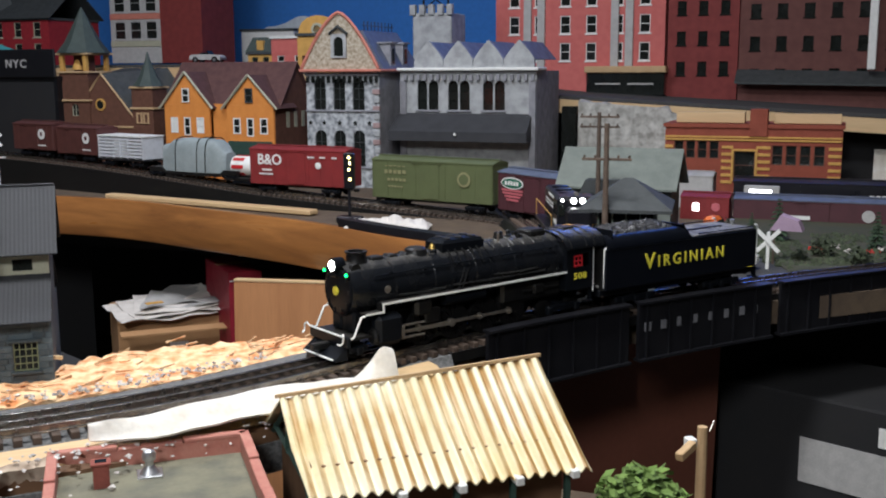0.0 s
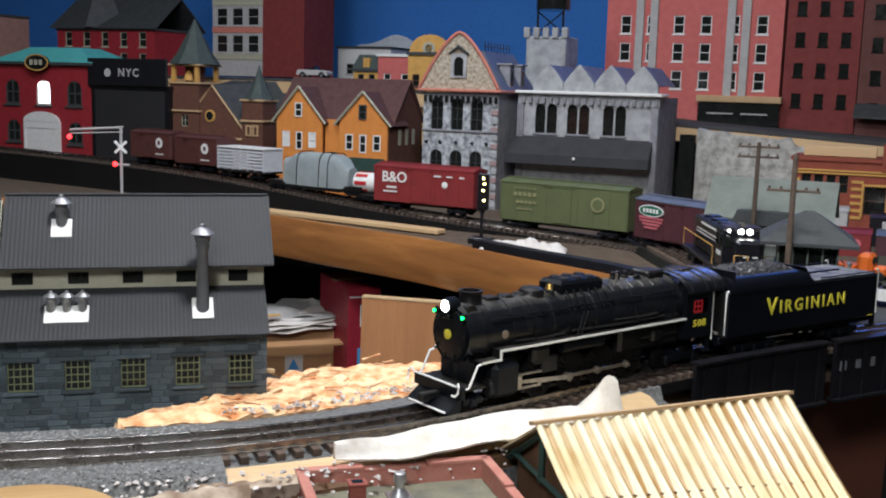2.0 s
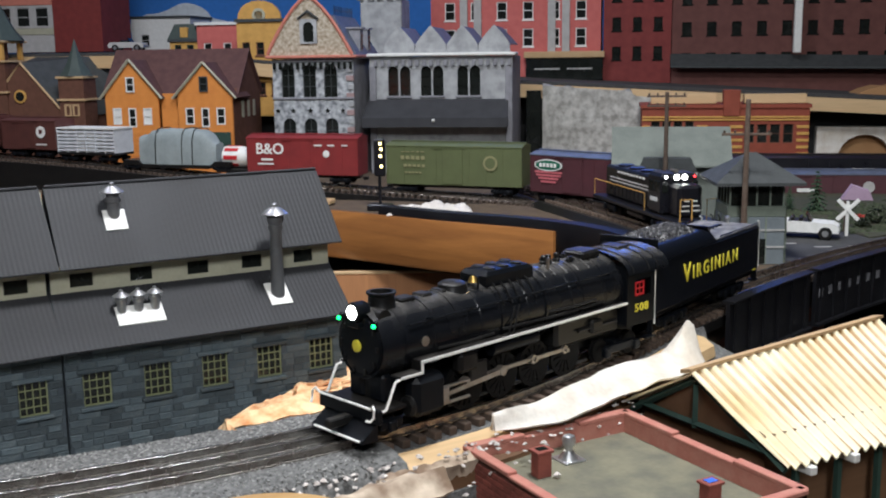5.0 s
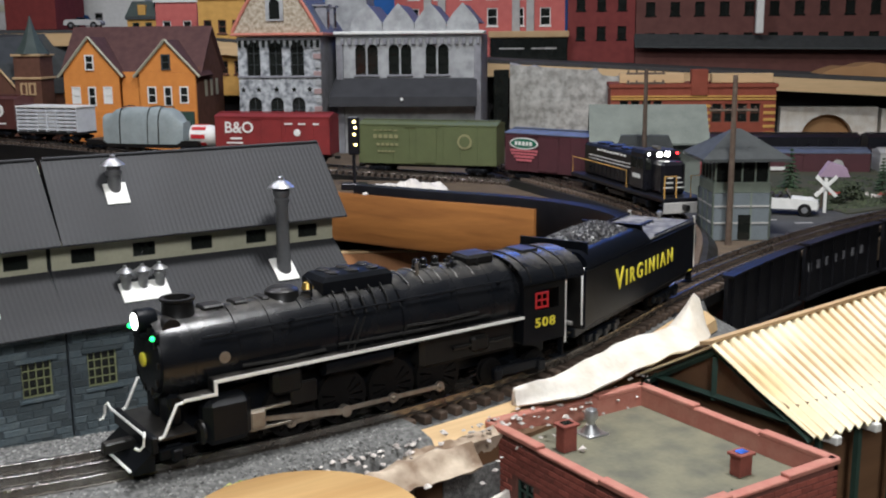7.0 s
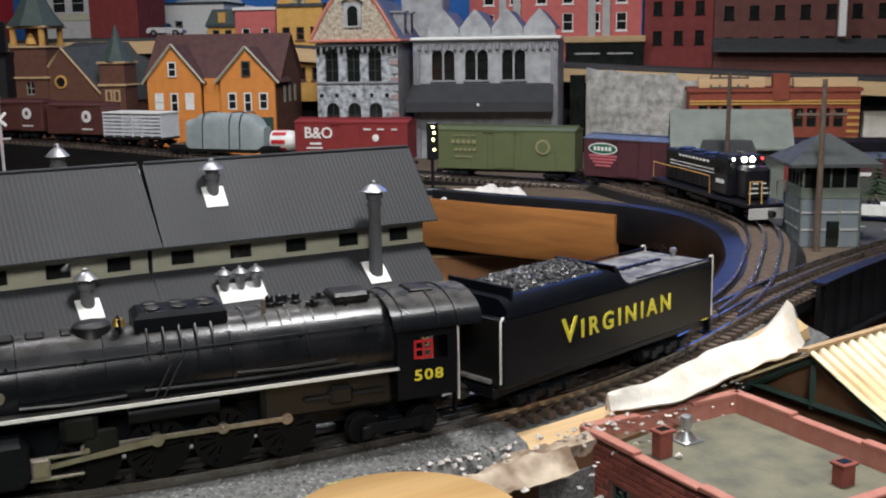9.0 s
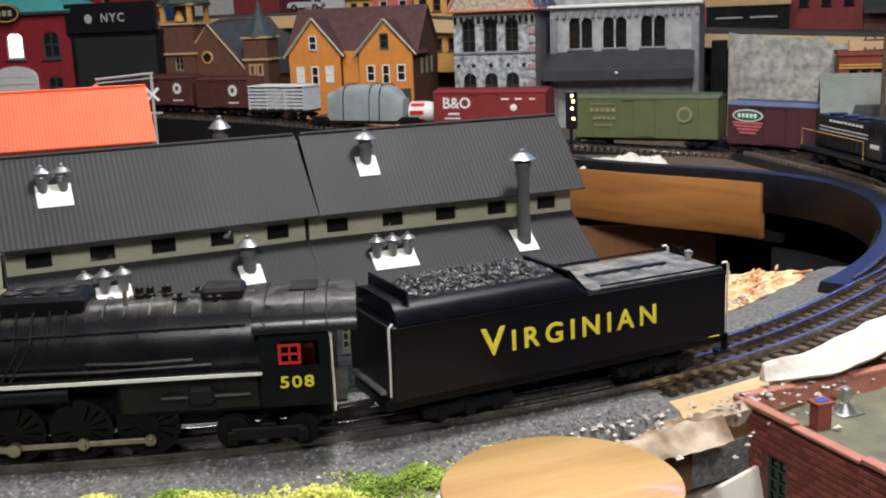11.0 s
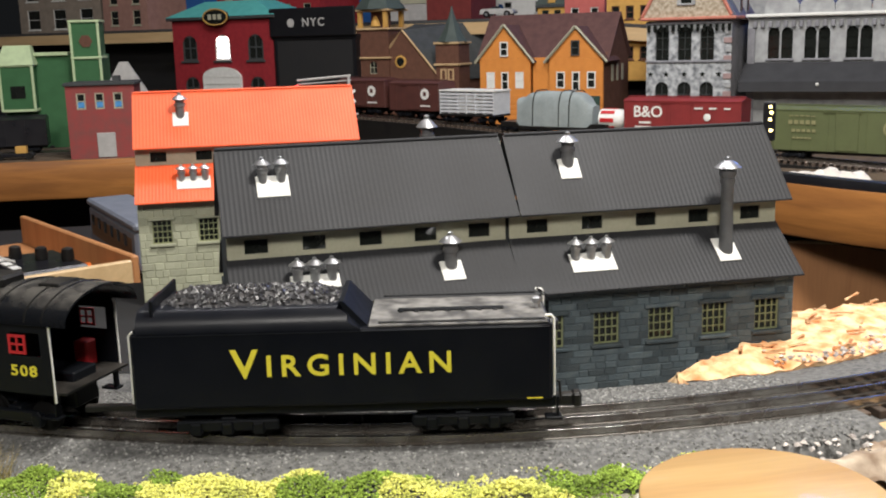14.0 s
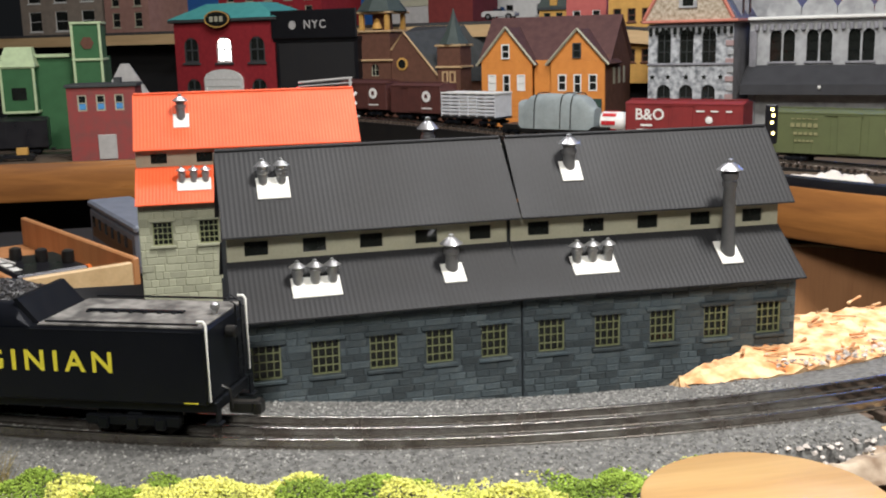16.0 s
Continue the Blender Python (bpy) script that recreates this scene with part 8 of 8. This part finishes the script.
    part("windscreen", G().box(.0095, .0108, -.012, .012, .027, .037), M["pane"], t, smooth=0)
    for x in (.022, -.034):
        for s in (-1, 1):
            part("wheel", G().lathe([(.007, -.0025), (.008, -.002), (.008, .002), (.007, .0025)], n=14, m=pose(x, s * .015, .008, 90, 0, 0)), M["sooty"], t)
    # crossbucks
    for m, h in ((pose(.408, .232, G0, 0, 0, -40), .055),):
        t = thing("crossbuck", "white wooden railway crossbuck on a post", "sign", m)
        part("post", G().bev(-.0022, .0022, -.0022, .0022, 0, h, .0005), M["white"], t)
        for s in (-1, 1):
            part("blade", G().bev(-.021, .021, -.0036, -.0022 - .0001 * (s + 1), -.0028, .0028, .0004, m=pose(0, -.0008 * (s + 1), h - .012, 0, 45 * s, 0)), M["white"], t)
    M["lilac"] = material("lilac_board", (0.38, 0.27, 0.36), 0.7, bump=0.1)
    t = thing("lilac_awning", "faded lilac stall awning", "awning", pose(.455, .255, G0, 0, 0, -45))
    part("canvas", G().prism([(-.022, .052), (.022, .052), (.016, .066), (-.008, .074)], -.012, .012), M["lilac"], t, smooth=0)
    part("leg", G().bev(-.018, -.015, -.010, -.007, 0, .052, .0004), M["tie"], t)
    for u, v, h, sd in ((.80, -.10, .075, 1), (.758, -.09, .048, 2), (.945, -.12, .062, 3), (.70, -.12, .040, 7)):
        conifer(far(u, v, G0), h, sd)
    for k, (u, v, r) in enumerate(((.87, -.22, .020), (.92, -.27, .018), (.97, -.25, .022), (1.03, -.28, .020), (.84, -.26, .012))):
        bush(far(u, v, G0), r, 260, "dullgreen", "low green foam bush on the verge", 40 + k)
    for k in range(9):
        r = random.Random(90 + k)
        solid("flower_clump", chips([(r.gauss(0, .005), r.gauss(0, .005), r.uniform(0, .006)) for _ in range(26)], .0030, r), M["redpaint"] if k % 3 == 0 else M["rubble"], "small clump of red and pale flowers", "flowers", "stuff", 0, far(.86 + .025 * k, -.17 + .03 * math.sin(k * 2), G0 + .004))
    # trains standing farther back
    for u, mt, lab, L, v, z in ((.655, "carred", "bright red caboose standing on a back track", .088, .17, -.05), (.852, "maroon", "maroon boxcar standing on a back track", .29, .17, -.05), (1.14, "palegrey", "white and grey car standing on a back track", .25, .17, -.05)):
        c = boxcar(far(u, v, z), mt, lab, L=L, H=.052, roof="blueslate" if mt == "maroon" else None, group="standing cars", name="boxcar" if mt != "carred" else "caboose", door=mt == "maroon")
        if mt == "carred":
            part("lit_window", G().box(-.022, -.010, -.0312, -.0305, .044, .058), M["whiteglow"], c, "lit window", 0)
            part("emblem", G().lathe([(.008, 0), (.008, .0006)], n=16, m=pose(.02, -.0305, .052, 90, 0, 0)), M["signpink"], c)
        if mt == "maroon":
            part("white_panel", G().box(-.045, -.012, -.0326, -.0318, .036, .043), M["white"], c, smooth=0)
            part("emblem", G().lathe([(.011, 0), (.011, .0006)], n=16, m=pose(.085, -.0308, .046, 90, 0, 0)), M["palegrey"], c)
    for u, L, mt in ((.60, .10, "palegrey"), (.855, .33, "dblack"), (1.20, .33, "dblack")):
        c = boxcar(far(u, .33, -.045), mt, "dark passenger car on the far station track" if mt == "dblack" else "grey flat-topped car by the station", L=L, H=.062 if mt == "dblack" else .070, group="standing cars", name="passenger_car", door=False)
        if u == .855:
            for k in range(4):
                part("lettering_bar", G().box(.085 + k * .011, .093 + k * .011, -.0308, -.0302, .056, .060), M["white"], c, smooth=0)
    t = thing("lit_sign", "small bright illuminated sign on a car roof", "sign", far(.745, .27, .018))
    part("case", G().bev(-.032, .034, -.004, .012, -.012, .012, .001), M["palegrey"], t)
    part("face", G().box(-.022, .020, -.0048, -.0042, -.007, .005), M["whiteglow"], t, "glowing sign face", 0)
    part("stand", G().box(-.03, .03, 0, .008, -.0435, -.0125), M["dblack"], t, smooth=0)


M["redpaint"] = material("red_flowers", (0.5, 0.04, 0.03), 0.8, bump=0.1, island=True, random_value=0.3)


# ---- along the fascia ----
def bench_things():
    # light strip of wood
    a, b = Vector((-.445, 1.425, -.020)), Vector((-.075, .995, -.020))
    d = b - a
    solid("wood_strip", G().bev(0, d.length, -.014, .014, 0, .010, .002), M["pine"], "pale pine strip lying along the bench edge", "strip", m=pose(*a, 0, 0, math.degrees(math.atan2(d.y, d.x))))
    # crumpled paper
    g = G()
    n, k = 34, 12
    v = []
    for i in range(n + 1):
        for j in range(k + 1):
            f, q = i / n, j / k
            c = abs(noise.noise((f * 6, q * 3, 2))) * 1.3 + abs(noise.noise((f * 15, q * 8, 5))) * .7
            v.append((.150 * f, -.030 + .060 * q + .012 * noise.noise((f * 6, q * 3, 8)), .004 + .017 * (.55 + .6 * c) * (math.sin(math.pi * q) ** .5 + .1) * (math.sin(math.pi * f) ** .4)))
    g.add(v, [(i * (k + 1) + j, i * (k + 1) + j + 1, (i + 1) * (k + 1) + j + 1, (i + 1) * (k + 1) + j) for i in range(n) for j in range(k)])
    M["paper"] = material("white_paper", (0.72, 0.68, 0.62), 0.8, 0, (0.5, 0.46, 0.4), 30, 0.4, 0.2)
    solid("crumpled_paper", g, M["paper"], "crumpled white plaster paper on the bench edge", "paper", smooth=25, m=pose(-.050, .822, -.022, 0, 0, -26))
    # block signal with lit lamps
    t = thing("signal_mast", "black signal mast with a column of amber lamps", "signal", pose(-.030, .885, -.022, 0, 0, -38))
    part("base", G().bev(-.022, .022, -.014, .014, 0, .012, .002), M["dblack"], t)
    part("mast", G().tube((0, 0, .012), (0, 0, .10), .0030, n=10), M["dblack"], t)
    hd = part("head", G().bev(-.009, .011, -.006, .006, .062, .128, .002), M["dblack"], t)
    for k, z in enumerate((.120, .110, .098, .080)):
        part("lamp", G().ball((.003 + .002 * (k % 2), -.0068, z), .0026, 8, 5), M["amberglow"], hd, "glowing amber lamp")
    # crossing signal with red lamps
    t = thing("crossing_signal", "grey crossing signal with crossbuck and red lamps", "signal", pose(-.672, 1.480, -.006, 0, 0, -15))
    part("mast", G().tube((0, 0, -.014), (0, 0, .16), .0032, n=10), M["palegrey"], t)
    part("arm", G().wire([(-.11, 0, .150), (.005, 0, .158)], .0028).wire([(-.11, 0, .142), (.005, 0, .148)], .0014), M["palegrey"], t)
    for s in (-1, 1):
        part("blade", G().bev(-.018, .018, -.005 - .0008 * s, -.0035 - .0008 * s, -.003, .003, .0004, m=pose(0, 0, .115, 0, 45 * s, 0)), M["white"], t)
        part("lamp", G().ball((-.012 if s < 0 else -.11, -.006, .078 if s < 0 else .135), .0055, 10, 6), M["redglow"], t, "glowing red lamp")
    part("lamp_bar", G().bev(-.018, .018, -.003, .001, .075, .079, .0004), M["palegrey"], t)
    part("base", G().bev(-.010, .010, -.010, .010, -.016, -.010, .001), M["palegrey"], t)
    # red corner store at the bench edge
    t = thing("red_corner_store", "small worn red brick store with three blue-blind windows", "building", pose(-1.275, 1.72, 0, 0, 0, -3))
    M["wornred"] = material("worn_red_brick", (0.30, 0.055, 0.05), 0.8, 0, (0.2, 0.075, 0.065), 45, 0.7, 0.3)
    hs = [(.022 + k * .040, .110, .020, .036) for k in range(3)]
    fr = shell(t, .148, .12, -.022, .140, "wornred", hs, False, "dred")
    M["blueblind"] = material("blue_blind", (0.08, 0.30, 0.62), 0.7, bump=0)
    for q in hs:
        f = sash(fr, *q, 1, 2, "cream", y=.001, bar=.002)
        part("blind", G().box(q[0] + .002, q[0] + q[2] - .002, .0012, .0018, q[1] + .004, q[1] + .016), M["blueblind"], f, smooth=0)
    part("door", G().bev(.060, .100, -.003, .002, -.0, .055, .001), M["palegrey"], fr, "grey panelled door", m=pose(0, 0, .002))
    part("roof", G().bev(-.004, .152, -.005, .12, .140, .147, .001).box(.10, .115, .02, .05, .147, .16), M["slate"], t)
    # green building
    M["greenpaint"] = material("green_siding", (0.035, 0.13, 0.045), 0.7, 0, (0.028, 0.10, 0.035), 40, 0.5, 0.15)
    M["palegreen"] = material("pale_green_trim", (0.50, 0.62, 0.36), 0.7, bump=0.1)
    t = thing("green_tower_house", "green toy building with pale green trim and square tower", "building", pose(-1.46, 2.0, 0, 0, 0, -2))
    part("hall", G().bev(.0, .24, .03, .16, -.022, .205, .001), M["greenpaint"], t, smooth=0)
    part("hall_eave", G().bev(-.004, .16, .02, .164, .205, .213, .001), M["palegreen"], t)
    part("bay", G().bev(.005, .080, -.02, .03, .075, .185, .001), M["greenpaint"], t)
    part("bay_roof", G().add([(.0, -.026, .185), (.086, -.026, .185), (.086, .04, .185), (.0, .04, .185), (.012, .01, .232), (.074, .01, .232), (.074, .04, .232), (.012, .04, .232)], [(0, 1, 5, 4), (1, 2, 6, 5), (3, 0, 4, 7), (4, 5, 6, 7)]), M["palegreen"], t, "pale green bay roof", 0)
    part("bay_window", G().bev(.026, .060, -.022, -.019, .105, .135, .001), M["pane"], t)
    tw = part("tower", G().bev(.175, .240, .0, .10, -.022, .285, .001), M["greenpaint"], t)
    part("tower_window", G().lathe([(.016, 0), (.016, .002)], n=6, m=pose(.208, -.0005, .238, 90, 0, 0)), M["church"], tw)
    for x in (.174, .239, .004, .080):
        a, b, y = (-.02, .285, -.0008) if x > .1 else (.075, .185, -.0208)
        part("corner_trim", G().bev(x - .003, x + .003, y - .003, y + .003, a, b, .0005), M["palegreen"], t)
    for z in (.195, .283):
        part("tower_band", G().bev(.170, .244, -.005, .10, z, z + .006, .001), M["palegreen"], tw)
    for x, z in ((.06, .075), (.06, .183)):
        part("bay_band", G().bev(.003, .083, -.023, .03, z - .002, z + .004, .0006), M["palegreen"], t)
    g = G().prism([(-.05, 0), (.07, 0), (.02, .085), (.0, .085)], 0, .02)
    solid("grey_cone_roof", g, M["palegrey"], "pale grey wedge-shaped roof beside the green house", "roof", m=pose(-1.18, 2.02, .10), smooth=0)
    solid("grey_cone_base", G().box(-.05, .07, 0, .02, -.022, .0995), M["dark"], "dark base of the wedge-shaped roof", "base", m=pose(-1.18, 2.02, 0), smooth=0)
    # black coach and small clutter on the front track at the bench's west end
    c = boxcar(pose(-1.52, 1.86, -.016, 0, 0, 2), "dblack", "black tank-like car on the front siding", L=.36, H=.062, name="black_car", group="standing cars", door=False)
    for x in (-.10, -.06, -.02):
        part("white_mark", G().box(x, x + .012, -.0308, -.0302, .050, .056), M["white"], c, smooth=0)
    solid("siding", G().box(-.55, .25, -.03, .03, -.022, -.016), M["railside"], "dark front siding at the bench edge", "track", "structure", 0, pose(-1.52, 1.86, 0, 0, 0, 2))
    t = thing("yellow_cart", "small black cart with a yellow box", "cart", pose(-1.40, 1.775, -.022))
    part("bed", G().bev(-.05, .04, -.015, .015, .006, .014, .002), M["dblack"], t)
    part("yellow_box", G().bev(.0, .024, -.010, .010, .014, .030, .001), M["stationyel"], t)
    for x in (-.035, .028):
        part("wheel", G().lathe([(.008, -.016), (.008, .016)], n=12, m=pose(x, 0, .008, 90, 0, 0)), M["sooty"], t)
    solid("grey_rock", chips([(0, 0, .012)], .016, random.Random(5)), M["palegrey"], "small pale grey rock on the bench", "rock", m=pose(-1.455, 1.765, -.024), smooth=0)


# ---- under and inside the loop ----
def lower_things():
    def crate(name, label, m, w, d, h, mat, flaps=False):
        t = thing(name, label, "box", m)
        part("body", G().bev(-w / 2, w / 2, -d / 2, d / 2, 0, h, .002), M[mat], t)
        if flaps:
            part("flap", G().box(-w / 2, w / 2, -d / 2 - .03, -d / 2, h - .004, h, m=pose(0, 0, 0, 6, 0, 0)), M[mat], t, smooth=0)
        part("tape", G().box(-w / 2 - .0004, w / 2 + .0004, -.012, .012, h - .001, h + .0006), M["tan"], t, smooth=0)
        return t
    solid("under_shelf", G().box(-1.6, .30, .80, 2.2, -.62, -.60), M["floor"], "dark storage shelf under the layout", "shelf", "structure", 0)
    t = crate("cardboard_box", "brown cardboard box heaped with papers", pose(-.340, 1.33, -.60, 0, 0, 4), .225, .20, .345, "cardtan", True)
    part("label", G().box(-.010, .028, -.1016, -.1008, .255, .292), M["paper"], t, "white and blue shipping label", 0)
    part("label_mark", G().prism([(-.004, .262), (.008, .286), (.020, .262)], -.1026, -.1018), M["blueblind"], t, smooth=0)
    rnd = random.Random(6)
    for k in range(5):
        g = G()
        n = 10
        v = [(-.11 + .20 * i / n, -.10 + .19 * j / n, .010 * noise.noise((i * .3, j * .3, k)) + .02 * (i / n) ** 3 * (k % 2)) for i in range(n + 1) for j in range(n + 1)]
        g.add(v, [(i * (n + 1) + j, i * (n + 1) + j + 1, (i + 1) * (n + 1) + j + 1, (i + 1) * (n + 1) + j) for i in range(n) for j in range(n)])
        ob = solid("paper_sheet", g, M["paper"] if k < 3 else M["palegrey"], "loose white paper lying on the box", "paper", smooth=60, m=pose(-.35 + .025 * k, 1.30 + .01 * k, -.248 + .004 * k, 0, 0, rnd.uniform(-20, 20)))
        md = ob.modifiers.new("thick", "SOLIDIFY")
        md.thickness = .001
    solid("yellow_note", G().bev(-.018, .018, -.008, .008, 0, .002, .0004), M["stationyel"], "small yellow note on the papers", "note", m=pose(-.37, 1.24, -.224, 0, 0, 15))
    M["boxred"] = material("box_red", (0.28, 0.015, 0.03), 0.5, bump=0.05)
    t = crate("red_box", "dark red printed carton", pose(-.205, 1.245, -.60, 0, 0, 8), .07, .20, .45, "boxred")
    part("white_print", G().box(-.01, .012, -.1012, -.1004, .37, .415), M["white"], t, smooth=0)
    part("blue_print", G().box(-.015, .02, -.1012, -.1004, .29, .325), M["blueblind"], t, smooth=0)
    part("white_line", G().box(-.033, .033, -.1012, -.1004, .265, .269).box(-.033, .033, -.1012, -.1004, .43, .433), M["white"], t, smooth=0)
    t = thing("wooden_panel", "plain orange-brown plywood panel leaning under the bench", "panel", pose(-.2515, .9075, -.60, -3, 0, -28))
    part("sheet", G().bev(0, .45, 0, .016, 0, .474, .001), M["ply"], t)
    part("top_edge", G().bev(0, .45, -.001, .017, .4742, .479, .001), M["pine"], t, "pale top edge")
    # Dark strip drawn for the shaded underside of the bench.
    solid("dark_shelf_edge", G().box(-.9, .12, 0, .02, -.16, -.12), M["dark"], "black strip filling the shaded underside of the bench", "rail", "structure", 0, pose(-.02, 1.28, 0, 0, 0, -38))
    # brown panel below the bridge
    solid("brown_panel", G().add([(-.055, .085, -.064), (.30, .17, -.064), (.30, .19, -.6), (-.055, .10, -.6)], [(0, 1, 2, 3)]).add([(-.055, .095, -.064), (.30, .18, -.064), (.30, .20, -.6), (-.055, .11, -.6)], [(3, 2, 1, 0)]), M["rustpanel"], "plain rust-brown panel below the bridge", "panel", "structure", 0)
    t = thing("black_display_box", "black carton with pale label and letter shapes", "box", pose(.43, .02, -.42, 0, 0, -62))
    part("body", G().bev(-.22, .22, 0, .2, 0, .26, .003), M["dark"], t)
    part("label", G().box(-.10, .09, -.0016, -.0008, .145, .205), M["palegrey"], t, "pale grey label", 0)
    for k, w in enumerate((.012, .004, .012)):
        part("letter_bar", G().box(.0 + k * .024, w + k * .024, -.0016, -.0008, .215, .240), M["white"], t, smooth=0)
    part("diamond", G().box(-.011, .011, -.0016, -.0008, -.011, .011, m=pose(.088, 0, .2275, 0, 45, 0)), M["white"], t, smooth=0)
    part("white_stripe", G().box(-.06, .16, -.0016, -.0008, .075, .087), M["white"], t, smooth=0)
    # low pole and bush by the shed
    t = thing("yard_lamp_pole", "tan wooden pole with small crossarm", "pole", pose(-.062, -.362, -.115))
    part("shaft", G().tube((0, 0, 0), (0, 0, .120), .0042, .0036, 10), M["tan"], t)
    part("crossarm", G().bev(-.010, .010, -.003, .003, .108, .114, .0006, m=pose(0, 0, 0, 0, -12, 30)), M["tan"], t)
    part("insulator", G().bev(-.013, -.006, -.004, .004, .106, .113, .0008), M["white"], t)
    part("insulator", G().wire([(.006, 0, .116), (.012, .004, .122)], .0008), M["steel"], t)
    bush(pose(-.068, -.290, -.115), .036, 900, "bushgreen", "leafy green foam bush beside the shed", 77)
    # furniture in the yard before the shed
    for k, (x, y, mt) in enumerate(((-.335, -.392, "stationyel"), (-.350, -.380, "white"), (-.322, -.372, "palegrey"))):
        solid("yard_crate", G().bev(-.006, .006, -.005, .005, 0, .010 + .003 * k, .001), M[mt], "tiny painted yard crate", "crate", m=pose(x, y, -.115, 0, 0, 30 * k))
    # grey brown block by the bank
    g = G()
    n, k = 22, 9
    v = [(-.0425 + .085 * i / n, -.006 * abs(noise.noise((i * .31, j * .55, 4))) + .018 * (1 - j / k), -.085 + .065 * j / k + .003 * noise.noise((i * .4, 2, 6))) for i in range(n + 1) for j in range(k + 1)]
    g.add(v, [(i * (k + 1) + j, (i + 1) * (k + 1) + j, (i + 1) * (k + 1) + j + 1, i * (k + 1) + j + 1) for i in range(n) for j in range(k)])
    ob = solid("brown_foam_bank", g, M["stained"], "torn brown-stained foam bank under the plaster edge", "bank", m=pose(-.543, -.2265, 0, 0, 0, 8), smooth=30)
    md = ob.modifiers.new("thick", "SOLIDIFY")
    md.thickness, md.offset = .010, -1
    t = thing("newspaper_scrap", "crumpled newspaper scrap under the plaster edge", "paper", pose(-.530, -.250, -.100))
    part("sheet", G().bev(-.03, .03, -.002, .002, 0, .045, .0008, m=pose(0, 0, 0, -14, 0, 20)), M["paper"], t)
    # inside the loop at the west: tray with controllers, grey car
    t = thing("control_tray", "wooden tray with black controllers and knobs", "tray", pose(-1.264, .892, -.10, 0, 0, -63))
    part("side_board", G().bev(-.20, .27, -.088, -.078, 0, .05, .002), M["ply"], t)
    part("side_board", G().bev(-.20, .27, .078, .088, 0, .05, .002), M["ply"], t)
    part("end_board", G().bev(.262, .272, -.0775, .0775, 0, .045, .002), M["pine"], t)
    part("bottom", G().box(-.20, .26, -.0775, .0775, 0, .004), M["ply"], t, smooth=0)
    ctl = part("controller", G().bev(.06, .20, -.055, .045, .004, .035, .004), M["dblack"], t, "black controller")
    for x, y in ((.09, -.02), (.125, .005), (.16, .03)):
        part("knob", G().lathe([(.008, .034), (.009, .040), (.008, .052), (.004, .054)], (x, y, 0), 14), M["sooty"], ctl)
    for k in range(3):
        part("button_label", G().bev(.075 + k * .035, .097 + k * .035, -.048, -.036, .0352, .0362, .0003), M["white"], ctl)
    part("wire", G().wire([(.05, -.03, .03), (.07, -.05, .055), (.10, -.05, .045), (.12, -.03, .036)], .0018), M["palegrey"], t, "pale wire")
    solid("tray_support", G().box(-.25, .25, -.12, .12, -.13, -.1005), M["dark"], "dark board under the control tray", "board", "structure", 0, pose(-1.24, .904, 0, 0, 0, -63))
    M["busgrey"] = material("coach_grey", (0.16, 0.18, 0.22), 0.6, 0, (0.12, 0.13, 0.16), 40, 0.5, 0.1)
    t = thing("grey_trolley", "old grey-blue trolley car with faded brown side", "trolley", pose(-1.085, .90, -.10, 0, 0, -72))
    part("body", G().bev(-.15, .15, -.034, .034, .012, .072, .004), M["busgrey"], t)
    part("roof", G().bev(-.155, .155, -.036, .036, .0722, .084, .006), M["busgrey"], t)
    part("side_panel", G().bev(-.13, .13, -.0352, -.0342, .028, .060, .0004), M["brownboard"], t, "faded brown side panel")
    for k in range(6):
        part("window_slot", G().box(-.12 + k * .042, -.105 + k * .042, -.0362, -.0354, .045, .062), M["pane"], t, smooth=0)
    part("red_lamp", G().ball((.1505, -.02, .025), .004, 8, 5), M["redglow"], t, "red tail lamp")
    for x in (-.09, .09):
        truck(t, x, (-.012, .012), .0078)
    solid("orange_block", G().bev(-.018, .018, -.012, .012, 0, .028, .002), M["truckorange"], "small orange wooden block", "block", m=pose(-1.150, .745, -.096, 0, 0, 10))
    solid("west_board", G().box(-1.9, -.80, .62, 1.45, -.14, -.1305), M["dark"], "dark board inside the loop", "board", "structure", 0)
    solid("rear_under_panel", G().box(-2.4, -.5, 0, .02, -.60, -.10), M["dark"], "dark sheet closing the space below the rear bench", "skirt", "structure", 0, pose(0, 1.95, 0))


M["rustpanel"] = material("rust_panel", (0.17, 0.055, 0.03), 0.75, 0, (0.13, 0.042, 0.024), 8, 0.5, 0.1, 120)
crossing()
bench_things()
lower_things()


def motions():
    drive_train()


motions()
